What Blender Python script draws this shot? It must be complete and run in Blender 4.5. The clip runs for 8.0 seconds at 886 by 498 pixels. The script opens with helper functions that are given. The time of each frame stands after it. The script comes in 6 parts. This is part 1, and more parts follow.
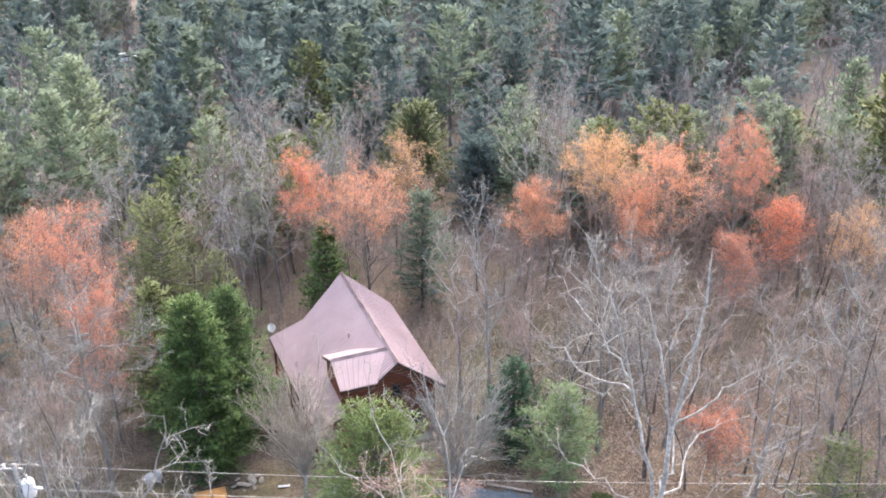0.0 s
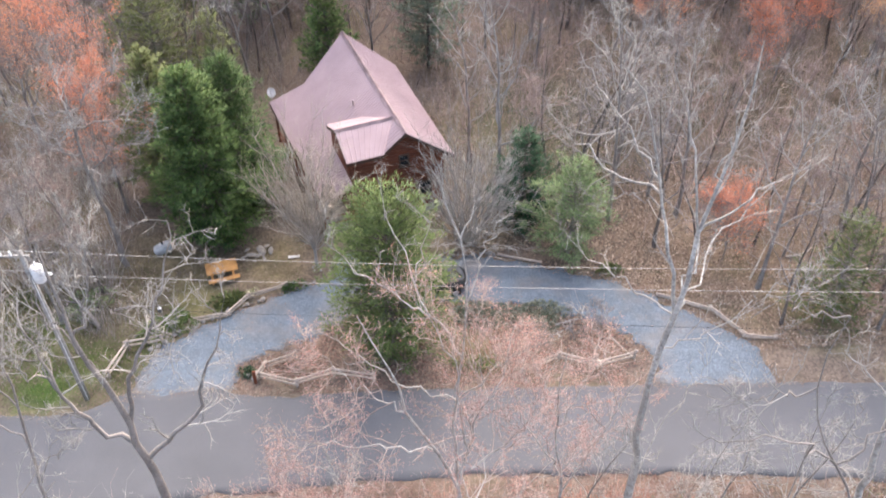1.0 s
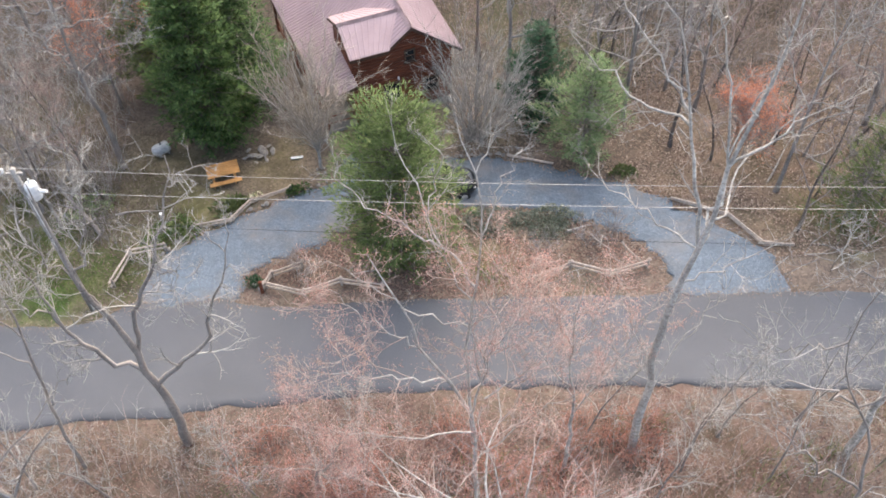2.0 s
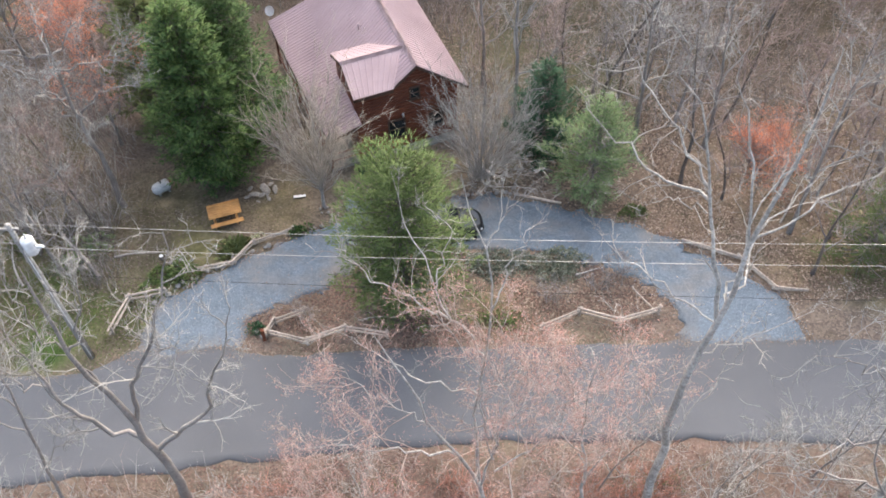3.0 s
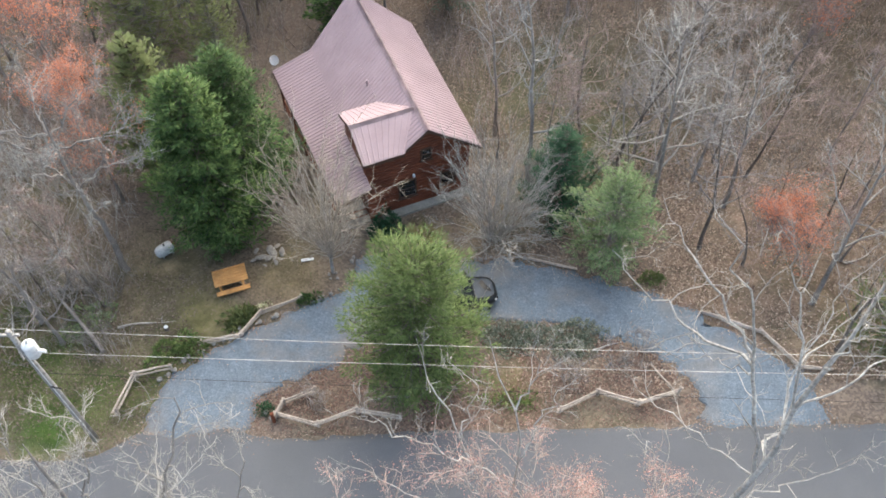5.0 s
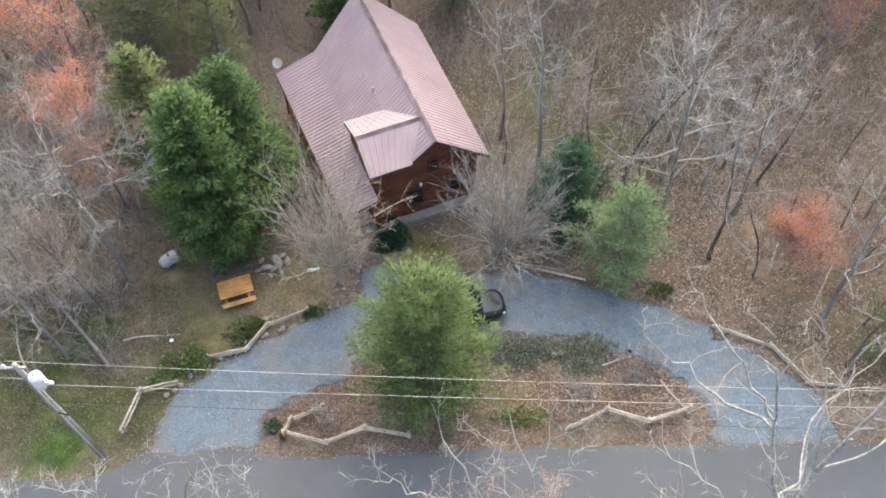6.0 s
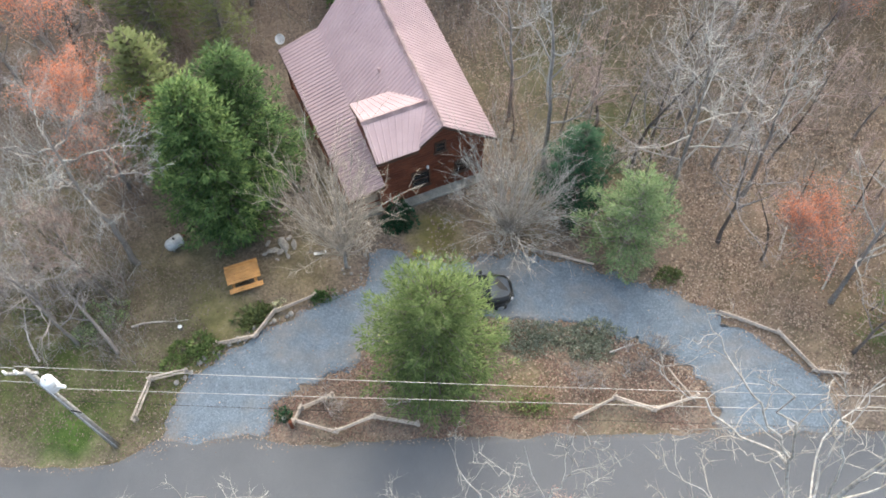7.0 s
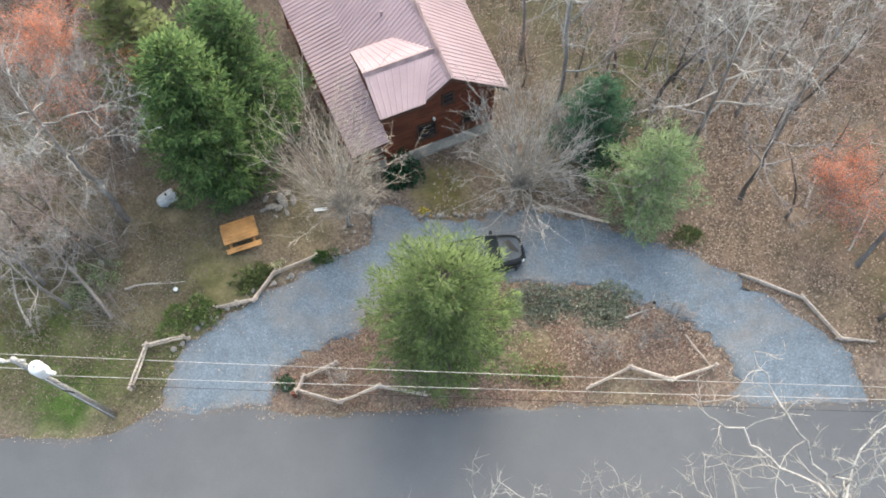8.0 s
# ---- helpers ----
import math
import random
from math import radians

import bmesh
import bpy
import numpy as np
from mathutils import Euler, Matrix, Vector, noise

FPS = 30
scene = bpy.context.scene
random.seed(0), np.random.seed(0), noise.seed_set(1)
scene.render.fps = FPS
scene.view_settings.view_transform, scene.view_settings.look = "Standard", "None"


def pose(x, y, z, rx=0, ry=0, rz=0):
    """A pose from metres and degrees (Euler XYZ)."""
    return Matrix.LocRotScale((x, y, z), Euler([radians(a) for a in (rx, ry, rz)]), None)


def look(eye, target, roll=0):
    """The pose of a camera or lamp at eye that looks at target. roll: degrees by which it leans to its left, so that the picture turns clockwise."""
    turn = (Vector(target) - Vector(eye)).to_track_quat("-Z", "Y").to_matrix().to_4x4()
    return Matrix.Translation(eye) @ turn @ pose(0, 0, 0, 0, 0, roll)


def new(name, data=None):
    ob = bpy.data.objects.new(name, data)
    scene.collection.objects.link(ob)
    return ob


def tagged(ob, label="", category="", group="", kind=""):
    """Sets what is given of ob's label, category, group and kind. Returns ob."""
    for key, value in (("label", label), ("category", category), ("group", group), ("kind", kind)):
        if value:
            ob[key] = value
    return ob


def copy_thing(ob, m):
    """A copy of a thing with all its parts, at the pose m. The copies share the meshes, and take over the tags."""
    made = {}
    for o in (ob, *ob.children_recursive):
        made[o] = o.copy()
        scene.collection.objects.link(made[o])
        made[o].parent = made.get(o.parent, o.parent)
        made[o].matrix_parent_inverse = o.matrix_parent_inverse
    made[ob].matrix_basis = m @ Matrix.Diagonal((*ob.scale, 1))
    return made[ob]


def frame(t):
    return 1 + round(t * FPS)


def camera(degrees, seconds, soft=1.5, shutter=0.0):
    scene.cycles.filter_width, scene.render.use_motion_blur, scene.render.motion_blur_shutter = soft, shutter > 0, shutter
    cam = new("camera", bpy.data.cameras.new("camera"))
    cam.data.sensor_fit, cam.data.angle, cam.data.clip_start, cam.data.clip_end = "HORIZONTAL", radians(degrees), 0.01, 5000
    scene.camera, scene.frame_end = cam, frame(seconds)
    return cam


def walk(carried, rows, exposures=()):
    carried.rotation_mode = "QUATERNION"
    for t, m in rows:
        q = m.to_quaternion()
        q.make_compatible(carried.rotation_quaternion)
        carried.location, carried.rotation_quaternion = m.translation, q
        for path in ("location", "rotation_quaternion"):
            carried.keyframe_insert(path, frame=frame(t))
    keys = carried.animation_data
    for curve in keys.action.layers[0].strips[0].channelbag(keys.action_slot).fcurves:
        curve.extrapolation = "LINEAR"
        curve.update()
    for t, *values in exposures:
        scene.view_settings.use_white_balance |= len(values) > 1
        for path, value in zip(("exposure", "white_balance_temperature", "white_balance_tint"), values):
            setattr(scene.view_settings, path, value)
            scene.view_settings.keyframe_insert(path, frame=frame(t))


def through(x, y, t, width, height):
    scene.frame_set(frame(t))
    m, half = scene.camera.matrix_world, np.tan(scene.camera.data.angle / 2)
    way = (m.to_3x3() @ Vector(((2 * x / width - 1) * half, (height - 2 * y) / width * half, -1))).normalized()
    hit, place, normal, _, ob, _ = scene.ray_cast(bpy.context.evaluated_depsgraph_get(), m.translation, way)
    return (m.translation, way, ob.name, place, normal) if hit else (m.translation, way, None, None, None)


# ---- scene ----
cam = camera(53.68, 8.0, 1.75, 0.15)
# seconds, x, y, z, yaw, pitch, roll (degrees)
ROWS = [
    (0.0, -1.917, 4.612, 37.210, -2.143, -26.866, 0.414),
    (0.1, -1.957, 4.908, 37.255, -2.169, -27.315, 0.380),
    (0.2, -1.996, 5.205, 37.299, -2.195, -29.041, 0.280),
    (0.3, -2.036, 5.501, 37.344, -2.225, -30.302, 0.260),
    (0.4, -2.076, 5.797, 37.390, -2.205, -32.788, 0.270),
    (0.5, -2.118, 6.092, 37.436, -2.203, -34.207, 0.335),
    (0.6, -2.162, 6.388, 37.483, -2.200, -36.698, 0.330),
    (0.7, -2.209, 6.685, 37.531, -2.215, -38.035, 0.250),
    (0.8, -2.255, 6.980, 37.580, -2.226, -40.142, 0.250),
    (0.9, -2.302, 7.273, 37.630, -2.250, -41.553, 0.230),
    (1.0, -2.347, 7.561, 37.682, -2.230, -43.996, 0.229),
    (1.1, -2.391, 7.844, 37.736, -2.260, -45.372, 0.230),
    (1.2, -2.435, 8.122, 37.792, -2.265, -47.072, 0.210),
    (1.3, -2.478, 8.398, 37.849, -2.262, -48.430, 0.170),
    (1.4, -2.519, 8.671, 37.906, -2.250, -50.911, 0.150),
    (1.5, -2.556, 8.942, 37.963, -2.225, -52.304, 0.060),
    (1.6, -2.588, 9.211, 38.018, -2.235, -52.777, 0.120),
    (1.7, -2.614, 9.477, 38.072, -2.220, -52.932, 0.100),
    (2.8, -2.746, 12.269, 38.685, -1.960, -52.961, -0.220),
    (3.0, -2.788, 12.762, 38.835, -1.927, -52.927, -0.236),
    (3.5, -2.933, 13.981, 39.273, -2.048, -53.123, -0.170),
    (4.0, -3.128, 15.382, 39.839, -2.157, -53.711, -0.070),
    (4.5, -3.255, 16.654, 40.386, -2.218, -54.115, -0.028),
    (5.0, -3.405, 18.073, 40.924, -2.164, -54.934, -0.091),
    (6.5, -3.954, 22.003, 42.632, -2.389, -59.432, -0.009),
    (7.0, -4.130, 23.319, 43.242, -2.404, -61.908, -0.081),
    (7.5, -4.299, 24.593, 43.869, -2.518, -64.832, 0.009),
    (7.7, -4.367, 25.103, 44.120, -2.490, -66.023, 0.090),
    (7.8, -4.401, 25.357, 44.246, -2.520, -66.540, 0.090),
    (7.9, -4.373, 26.249, 43.159, -2.369, -67.352, -0.093),
    (8.0, -4.395, 27.091, 42.349, -2.493, -68.299, -0.005),
]
walk(cam, [(t, pose(x, y, z, 90 + pitch, 0, yaw) @ pose(0, 0, 0, 0, 0, roll)) for t, x, y, z, yaw, pitch, roll in ROWS],
     [(0.0, 2.15, 6700, 11), (1.0, 2.0, 6950, 14), (1.5, 1.84, 7000, 12), (3.5, 1.74, 6800, 8), (5.0, 1.71, 6800, 4), (7.0, 1.82, 6850, 3), (8.0, 1.83, 6850, 2)])

# ---- light: an overcast day ----
world = bpy.data.worlds.new("overcast_sky")
scene.world = world
world.use_nodes = True
wn = world.node_tree.nodes
sky = wn.new("ShaderNodeTexSky")
sky.sky_type = "NISHITA"
sky.sun_disc = False
sky.sun_elevation = radians(42)
sky.sun_rotation = radians(14)
sky.dust_density = 3.5
sky.air_density = 1.0
wn["Background"].inputs["Strength"].default_value = 0.15
world.node_tree.links.new(sky.outputs["Color"], wn["Background"].inputs["Color"])
sun_lamp = bpy.data.lights.new("sun", "SUN")
sun_lamp.energy = 1.3
sun_lamp.angle = radians(125)
sun_lamp.color = (1.0, 0.96, 0.92)
sun = new("sun", sun_lamp)
sun.matrix_world = look((14, 103, 54), (0, 45, 0))
tagged(sun, kind="structure")

# ---- materials ----
def mat(name, base, rough=0.8, metal=0.0, spec=0.3):
    """A node material; base is a linear colour. Returns material, nodes, links, shader."""
    m = bpy.data.materials.new(name)
    m.use_nodes = True
    n, l = m.node_tree.nodes, m.node_tree.links
    b = n["Principled BSDF"]
    b.inputs["Base Color"].default_value = (*base, 1)
    b.inputs["Roughness"].default_value = rough
    b.inputs["Metallic"].default_value = metal
    b.inputs["Specular IOR Level"].default_value = spec
    return m, n, l, b


def ramp(n, stops):
    r = n.new("ShaderNodeValToRGB")
    e = r.color_ramp.elements
    while len(e) < len(stops):
        e.new(0.5)
    for k, (p, c) in zip(e, stops):
        k.position, k.color = p, (*c, 1)
    return r


def noise_tex(n, l, scale, detail=4.0, rough=0.6, coords="Object", stretch=None):
    tc = n.new("ShaderNodeTexCoord")
    mp = n.new("ShaderNodeMapping")
    if stretch:
        mp.inputs["Scale"].default_value = stretch
    l.new(tc.outputs[coords], mp.inputs["Vector"])
    t = n.new("ShaderNodeTexNoise")
    t.inputs["Scale"].default_value = scale
    t.inputs["Detail"].default_value = detail
    t.inputs["Roughness"].default_value = rough
    l.new(mp.outputs["Vector"], t.inputs["Vector"])
    return t


def mix(n, l, fac, a, b, how="MIX"):
    """Mixes two colours, each a socket or a tuple; fac a socket or number."""
    m = n.new("ShaderNodeMix")
    m.data_type, m.blend_type = "RGBA", how
    for sock, v in ((m.inputs["Factor"], fac), (m.inputs["A"], a), (m.inputs["B"], b)):
        if isinstance(v, tuple):
            sock.default_value = (*v, 1)
        elif isinstance(v, (int, float)):
            sock.default_value = v
        else:
            l.new(v, sock)
    return m.outputs["Result"]


def bump(n, l, b, height, strength=0.4, dist=0.02):
    k = n.new("ShaderNodeBump")
    k.inputs["Strength"].default_value = strength
    k.inputs["Distance"].default_value = dist
    l.new(height, k.inputs["Height"])
    l.new(k.outputs["Normal"], b.inputs["Normal"])


def two_scale(name, dark, light, fine=30.0, coarse=1.5, rough=0.85, bumpy=0.4, stretch=None, metal=0.0, spec=0.3, coords="Object", vary=1.0):
    """Grain and stains: a fine and a coarse noise between two colours."""
    m, n, l, b = mat(name, light, rough, metal, spec)
    f = noise_tex(n, l, fine, 5, 0.65, coords, stretch)
    c = noise_tex(n, l, coarse, 3, 0.55, coords)
    rf = ramp(n, [(0.3, dark), (0.7, light)])
    l.new(f.outputs["Fac"], rf.inputs["Fac"])
    rc = ramp(n, [(0.35, (1 - 0.28 * vary,) * 3), (0.65, (1 + 0.15 * vary,) * 3)])
    l.new(c.outputs["Fac"], rc.inputs["Fac"])
    col = mix(n, l, 1.0, rf.outputs["Color"], rc.outputs["Color"], "MULTIPLY")
    l.new(col, b.inputs["Base Color"])
    if bumpy:
        bump(n, l, b, f.outputs["Fac"], bumpy, 0.02)
    return m


def foliage(name, colours, rough=0.6, through=0.15):
    """Leaves and needles: a colour for each small piece."""
    m, n, l, b = mat(name, colours[0], rough, 0, 0.12)
    g = n.new("ShaderNodeNewGeometry")
    r = ramp(n, [(i / max(1, len(colours) - 1), c) for i, c in enumerate(colours)])
    l.new(g.outputs["Random Per Island"], r.inputs["Fac"])
    oi = n.new("ShaderNodeObjectInfo")
    rr = ramp(n, [(0.0, (0.82, 0.85, 0.85)), (1.0, (1.12, 1.08, 1.0))])
    l.new(oi.outputs["Random"], rr.inputs["Fac"])
    col = mix(n, l, 1.0, r.outputs["Color"], rr.outputs["Color"], "MULTIPLY")
    l.new(col, b.inputs["Base Color"])
    if through:
        tr = n.new("ShaderNodeBsdfTranslucent")
        l.new(col, tr.inputs["Color"])
        ms = n.new("ShaderNodeMixShader")
        ms.inputs["Fac"].default_value = through
        l.new(b.outputs["BSDF"], ms.inputs[1])
        l.new(tr.outputs["BSDF"], ms.inputs[2])
        l.new(ms.outputs["Shader"], n["Material Output"].inputs["Surface"])
    return m


BARK_GREY = two_scale("bark_grey", (0.16, 0.14, 0.128), (0.34, 0.31, 0.285), 14, 0.6, 0.9)
BARK_PALE = two_scale("bark_pale", (0.20, 0.18, 0.162), (0.56, 0.535, 0.495), 7.0, 0.9, 0.9, 0.8)
BARK_DARK = two_scale("bark_dark", (0.085, 0.07, 0.063), (0.20, 0.17, 0.15), 14, 0.6, 0.9)
TWIG_GREY = foliage("twigs_grey", [(0.155, 0.14, 0.142), (0.235, 0.215, 0.214), (0.35, 0.325, 0.32)], 0.9, 0)
TWIG_ROSY = foliage("twigs_rosy", [(0.22, 0.165, 0.158), (0.31, 0.24, 0.225), (0.41, 0.33, 0.305)], 0.9, 0)
TWIG_PALE = foliage("twigs_pale", [(0.21, 0.20, 0.195), (0.315, 0.30, 0.29), (0.47, 0.455, 0.44)], 0.9, 0)
TWIG_CORAL = foliage("twigs_coral", [(0.31, 0.225, 0.20), (0.43, 0.325, 0.29), (0.56, 0.46, 0.41)], 0.9, 0)
TWIG_RED = foliage("twigs_red", [(0.28, 0.12, 0.095), (0.43, 0.20, 0.16), (0.54, 0.29, 0.235)], 0.9, 0)
BUD_ORANGE = foliage("buds_orange", [(0.70, 0.285, 0.165), (0.79, 0.38, 0.235), (0.83, 0.49, 0.335)], 0.8, 0.45)
BUD_RED = foliage("buds_red", [(0.66, 0.22, 0.135), (0.78, 0.30, 0.185), (0.82, 0.39, 0.26)], 0.8, 0.45)
BUD_AMBER = foliage("buds_amber", [(0.70, 0.37, 0.18), (0.80, 0.47, 0.25), (0.82, 0.55, 0.33)], 0.8, 0.45)
BUD_PINK = foliage("buds_pink", [(0.50, 0.23, 0.20), (0.62, 0.33, 0.29), (0.70, 0.45, 0.41)], 0.7, 0.3)
NEEDLE_DEEP = foliage("needles_deep", [(0.032, 0.066, 0.024), (0.076, 0.134, 0.044), (0.165, 0.235, 0.082)], 0.55, 0.15)
NEEDLE_LIME = foliage("needles_lime", [(0.075, 0.115, 0.04), (0.135, 0.185, 0.066), (0.225, 0.28, 0.108)], 0.55, 0.2)
NEEDLE_BLUE = foliage("needles_blue", [(0.13, 0.195, 0.09), (0.215, 0.295, 0.14), (0.32, 0.395, 0.21)], 0.55, 0.2)
NEEDLE_DARK = foliage("needles_dark", [(0.022, 0.062, 0.034), (0.034, 0.088, 0.047), (0.05, 0.115, 0.06)], 0.5, 0.1)
# the next two are paled and blued: distance haze put into the needle colour
NEEDLE_FAR_HAZE = foliage("needles_far_haze", [(0.125, 0.17, 0.137), (0.165, 0.212, 0.172), (0.205, 0.257, 0.208)], 0.8, 0.5)
NEEDLE_TEAL_HAZE = foliage("needles_teal_haze", [(0.112, 0.158, 0.162), (0.146, 0.197, 0.20), (0.178, 0.235, 0.235)], 0.8, 0.5)
NEEDLE_OLIVE = foliage("needles_olive", [(0.11, 0.135, 0.055), (0.145, 0.17, 0.07), (0.18, 0.205, 0.09)], 0.6, 0.15)
TWIG_TAN = foliage("twigs_tan", [(0.20, 0.175, 0.157), (0.30, 0.268, 0.24), (0.42, 0.385, 0.35)], 0.9, 0)
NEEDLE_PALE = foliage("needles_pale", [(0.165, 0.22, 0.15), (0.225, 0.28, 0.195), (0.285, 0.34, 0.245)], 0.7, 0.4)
# lighter mauve-grey twigs, with distance haze put into the colour
TWIG_FAR_HAZE = foliage("twigs_far_haze", [(0.215, 0.195, 0.212), (0.28, 0.255, 0.275), (0.35, 0.32, 0.34)], 0.9, 0)
LITTER_LEAF = foliage("fallen_leaves", [(0.13, 0.088, 0.07), (0.235, 0.165, 0.13), (0.335, 0.248, 0.197), (0.50, 0.40, 0.325)], 0.85, 0)
LITTER_RUST = foliage("rusty_leaves", [(0.10, 0.055, 0.048), (0.18, 0.105, 0.088), (0.25, 0.16, 0.13), (0.37, 0.265, 0.22)], 0.85, 0)
LITTER_DULL = foliage("dull_leaves", [(0.08, 0.06, 0.048), (0.15, 0.115, 0.09), (0.20, 0.155, 0.125), (0.28, 0.225, 0.185)], 0.85, 0)
JUNIPER = foliage("juniper_needles", [(0.11, 0.13, 0.10), (0.20, 0.225, 0.18), (0.32, 0.335, 0.28)], 0.7, 0.1)
PETAL = foliage("daffodil_petals", [(0.10, 0.16, 0.05), (0.75, 0.74, 0.55), (0.8, 0.78, 0.66)], 0.6, 0.2)
YELLOW = foliage("yellow_petals", [(0.12, 0.17, 0.05), (0.6, 0.45, 0.08), (0.72, 0.55, 0.15)], 0.6, 0.2)
GRASS = foliage("grass_blades", [(0.06, 0.10, 0.03), (0.10, 0.15, 0.045), (0.18, 0.20, 0.08)], 0.7, 0.2)
STEM_PALE = two_scale("shrub_stems", (0.27, 0.243, 0.225), (0.51, 0.47, 0.43), 8, 0.8, 0.9, 0.2)
DRYGRASS = foliage("dry_grass", [(0.22, 0.16, 0.09), (0.32, 0.25, 0.15), (0.40, 0.33, 0.21)], 0.8, 0.2)

# ---- the lie of the land ----
def smooth(a, b, v):
    t = np.clip((np.asarray(v, float) - a) / (b - a), 0, 1)
    return t * t * (3 - 2 * t)


def land(x, y):
    """Height of the ground at plan x, y."""
    x, y = np.asarray(x, float), np.asarray(y, float)
    z = 0.035 * (np.clip(x, -60, 60) + 16)
    z = z - 0.08 * np.clip(y - 37, 0, 11)
    z = z - 0.05 * np.clip(29 - y, 0, 40)
    z = z + 0.18 * np.sin(0.31 * x + 1.3) * np.sin(0.27 * y) * smooth(46, 60, y)
    z = z + 0.7 * np.sin(0.05 * x + 0.7) * np.sin(0.045 * y + 0.4) * smooth(70, 110, y)
    z = z + 0.10 * np.clip(np.hypot(x, y - 40) - 170, 0, 900) * smooth(170, 420, np.hypot(x, y - 40))
    return z


def land1(x, y):
    return float(land(x, y))


def mesh_of(name, verts, faces, material, shade=False):
    me = bpy.data.meshes.new(name)
    me.from_pydata([tuple(v) for v in verts], [], [tuple(f) for f in faces])
    me.materials.append(material)
    if shade:
        me.shade_smooth()
    me.update()
    return me


# outlines of the paved places, plan metres
ROAD_FAR = [(-140, 40.5), (-60, 37.2), (-25.7, 35.3), (-22, 34.9), (-19.8, 35.2), (-17.8, 36.2), (-15.7, 36.0), (-13.4, 36.2), (-11.1, 35.6), (-4.9, 35.5), (-0.3, 35.5), (9.3, 35.1), (18.6, 34.7), (60, 33.4), (140, 30.5)]
ROAD_NEAR = [(-140, 33.5), (-60, 30.6), (-23, 29.2), (-15, 29.6), (-10.7, 29.9), (-4.1, 30.2), (1.5, 30.2), (7.9, 29.9), (19.8, 28.9), (60, 27.2), (140, 23.8)]
DRIVE_OUT = [(-17.8, 35.6), (-17.5, 37.6), (-17.0, 39.1), (-15.6, 40.2), (-13.4, 41.7), (-10.2, 43.5), (-7.7, 44.3), (-7.3, 45.4), (-7.2, 46.8), (-5.9, 47.0), (-4.9, 45.8), (-2.1, 45.7), (1.4, 46.0), (3.6, 45.3), (5.1, 44.6), (9.5, 42.7), (12.1, 40.7), (14.6, 38.6), (15.7, 37.2), (16.3, 34.5)]
DRIVE_IN = [(-12.4, 35.6), (-12.3, 37.8), (-10.0, 38.8), (-7.9, 39.8), (-6.4, 41.2), (-4.2, 41.9), (-2.0, 41.9), (0.3, 41.7), (3.2, 41.5), (5.8, 40.5), (8.3, 39.2), (9.9, 37.4), (10.0, 34.7)]


def resample(pts, n, wob=0.0, seed=1):
    p = np.array(pts, float)
    s = np.concatenate([[0], np.cumsum(np.hypot(*np.diff(p, axis=0).T))])
    q = np.linspace(0, s[-1], n)
    out = np.stack([np.interp(q, s, p[:, 0]), np.interp(q, s, p[:, 1])], 1)
    for _ in range(2):
        out[1:-1] = 0.25 * out[:-2] + 0.5 * out[1:-1] + 0.25 * out[2:]
    if wob:
        r = np.random.RandomState(seed)
        out += np.stack([np.convolve(r.normal(0, wob, n), np.ones(3) / 3, "same") for _ in range(2)], 1)
    return out


def unit_rows(v):
    return v / (np.hypot(v[:, 0], v[:, 1])[:, None] + 1e-9)


def strip(name, a, b, rows, material, lift, ragged=0.0, seed=1):
    """A surface between two lines of the same count, laid on the land, with a broken edge that falls off steeply."""
    n = len(a)
    rng = np.random.RandomState(seed)
    verts, faces = [], []
    steps = [0.0, 0.012] + list(np.linspace(0.08, 0.92, rows - 1)) + [0.988, 1.0]
    rough = [np.convolve(rng.normal(0, ragged, n), (0.3, 0.4, 0.3), "same") + np.convolve(rng.normal(0, 0.3 * ragged, n), np.hanning(11), "same") for _ in range(2)]
    for j, f in enumerate(steps):
        p = a * (1 - f) + b * f
        if f < 0.02 or f > 0.98:
            p = p + unit_rows(a - b) * rough[f > 0.5][:, None]
        zz = land(p[:, 0], p[:, 1]) + lift - (0.12 if f in (0.0, 1.0) else 0.0)
        verts += [(x, y, z) for (x, y), z in zip(p, zz)]
    for j in range(len(steps) - 1):
        for i in range(n - 1):
            k = j * n + i
            faces.append((k, k + n, k + n + 1, k + 1))
    return new(name, mesh_of(name, verts, faces, material, True))


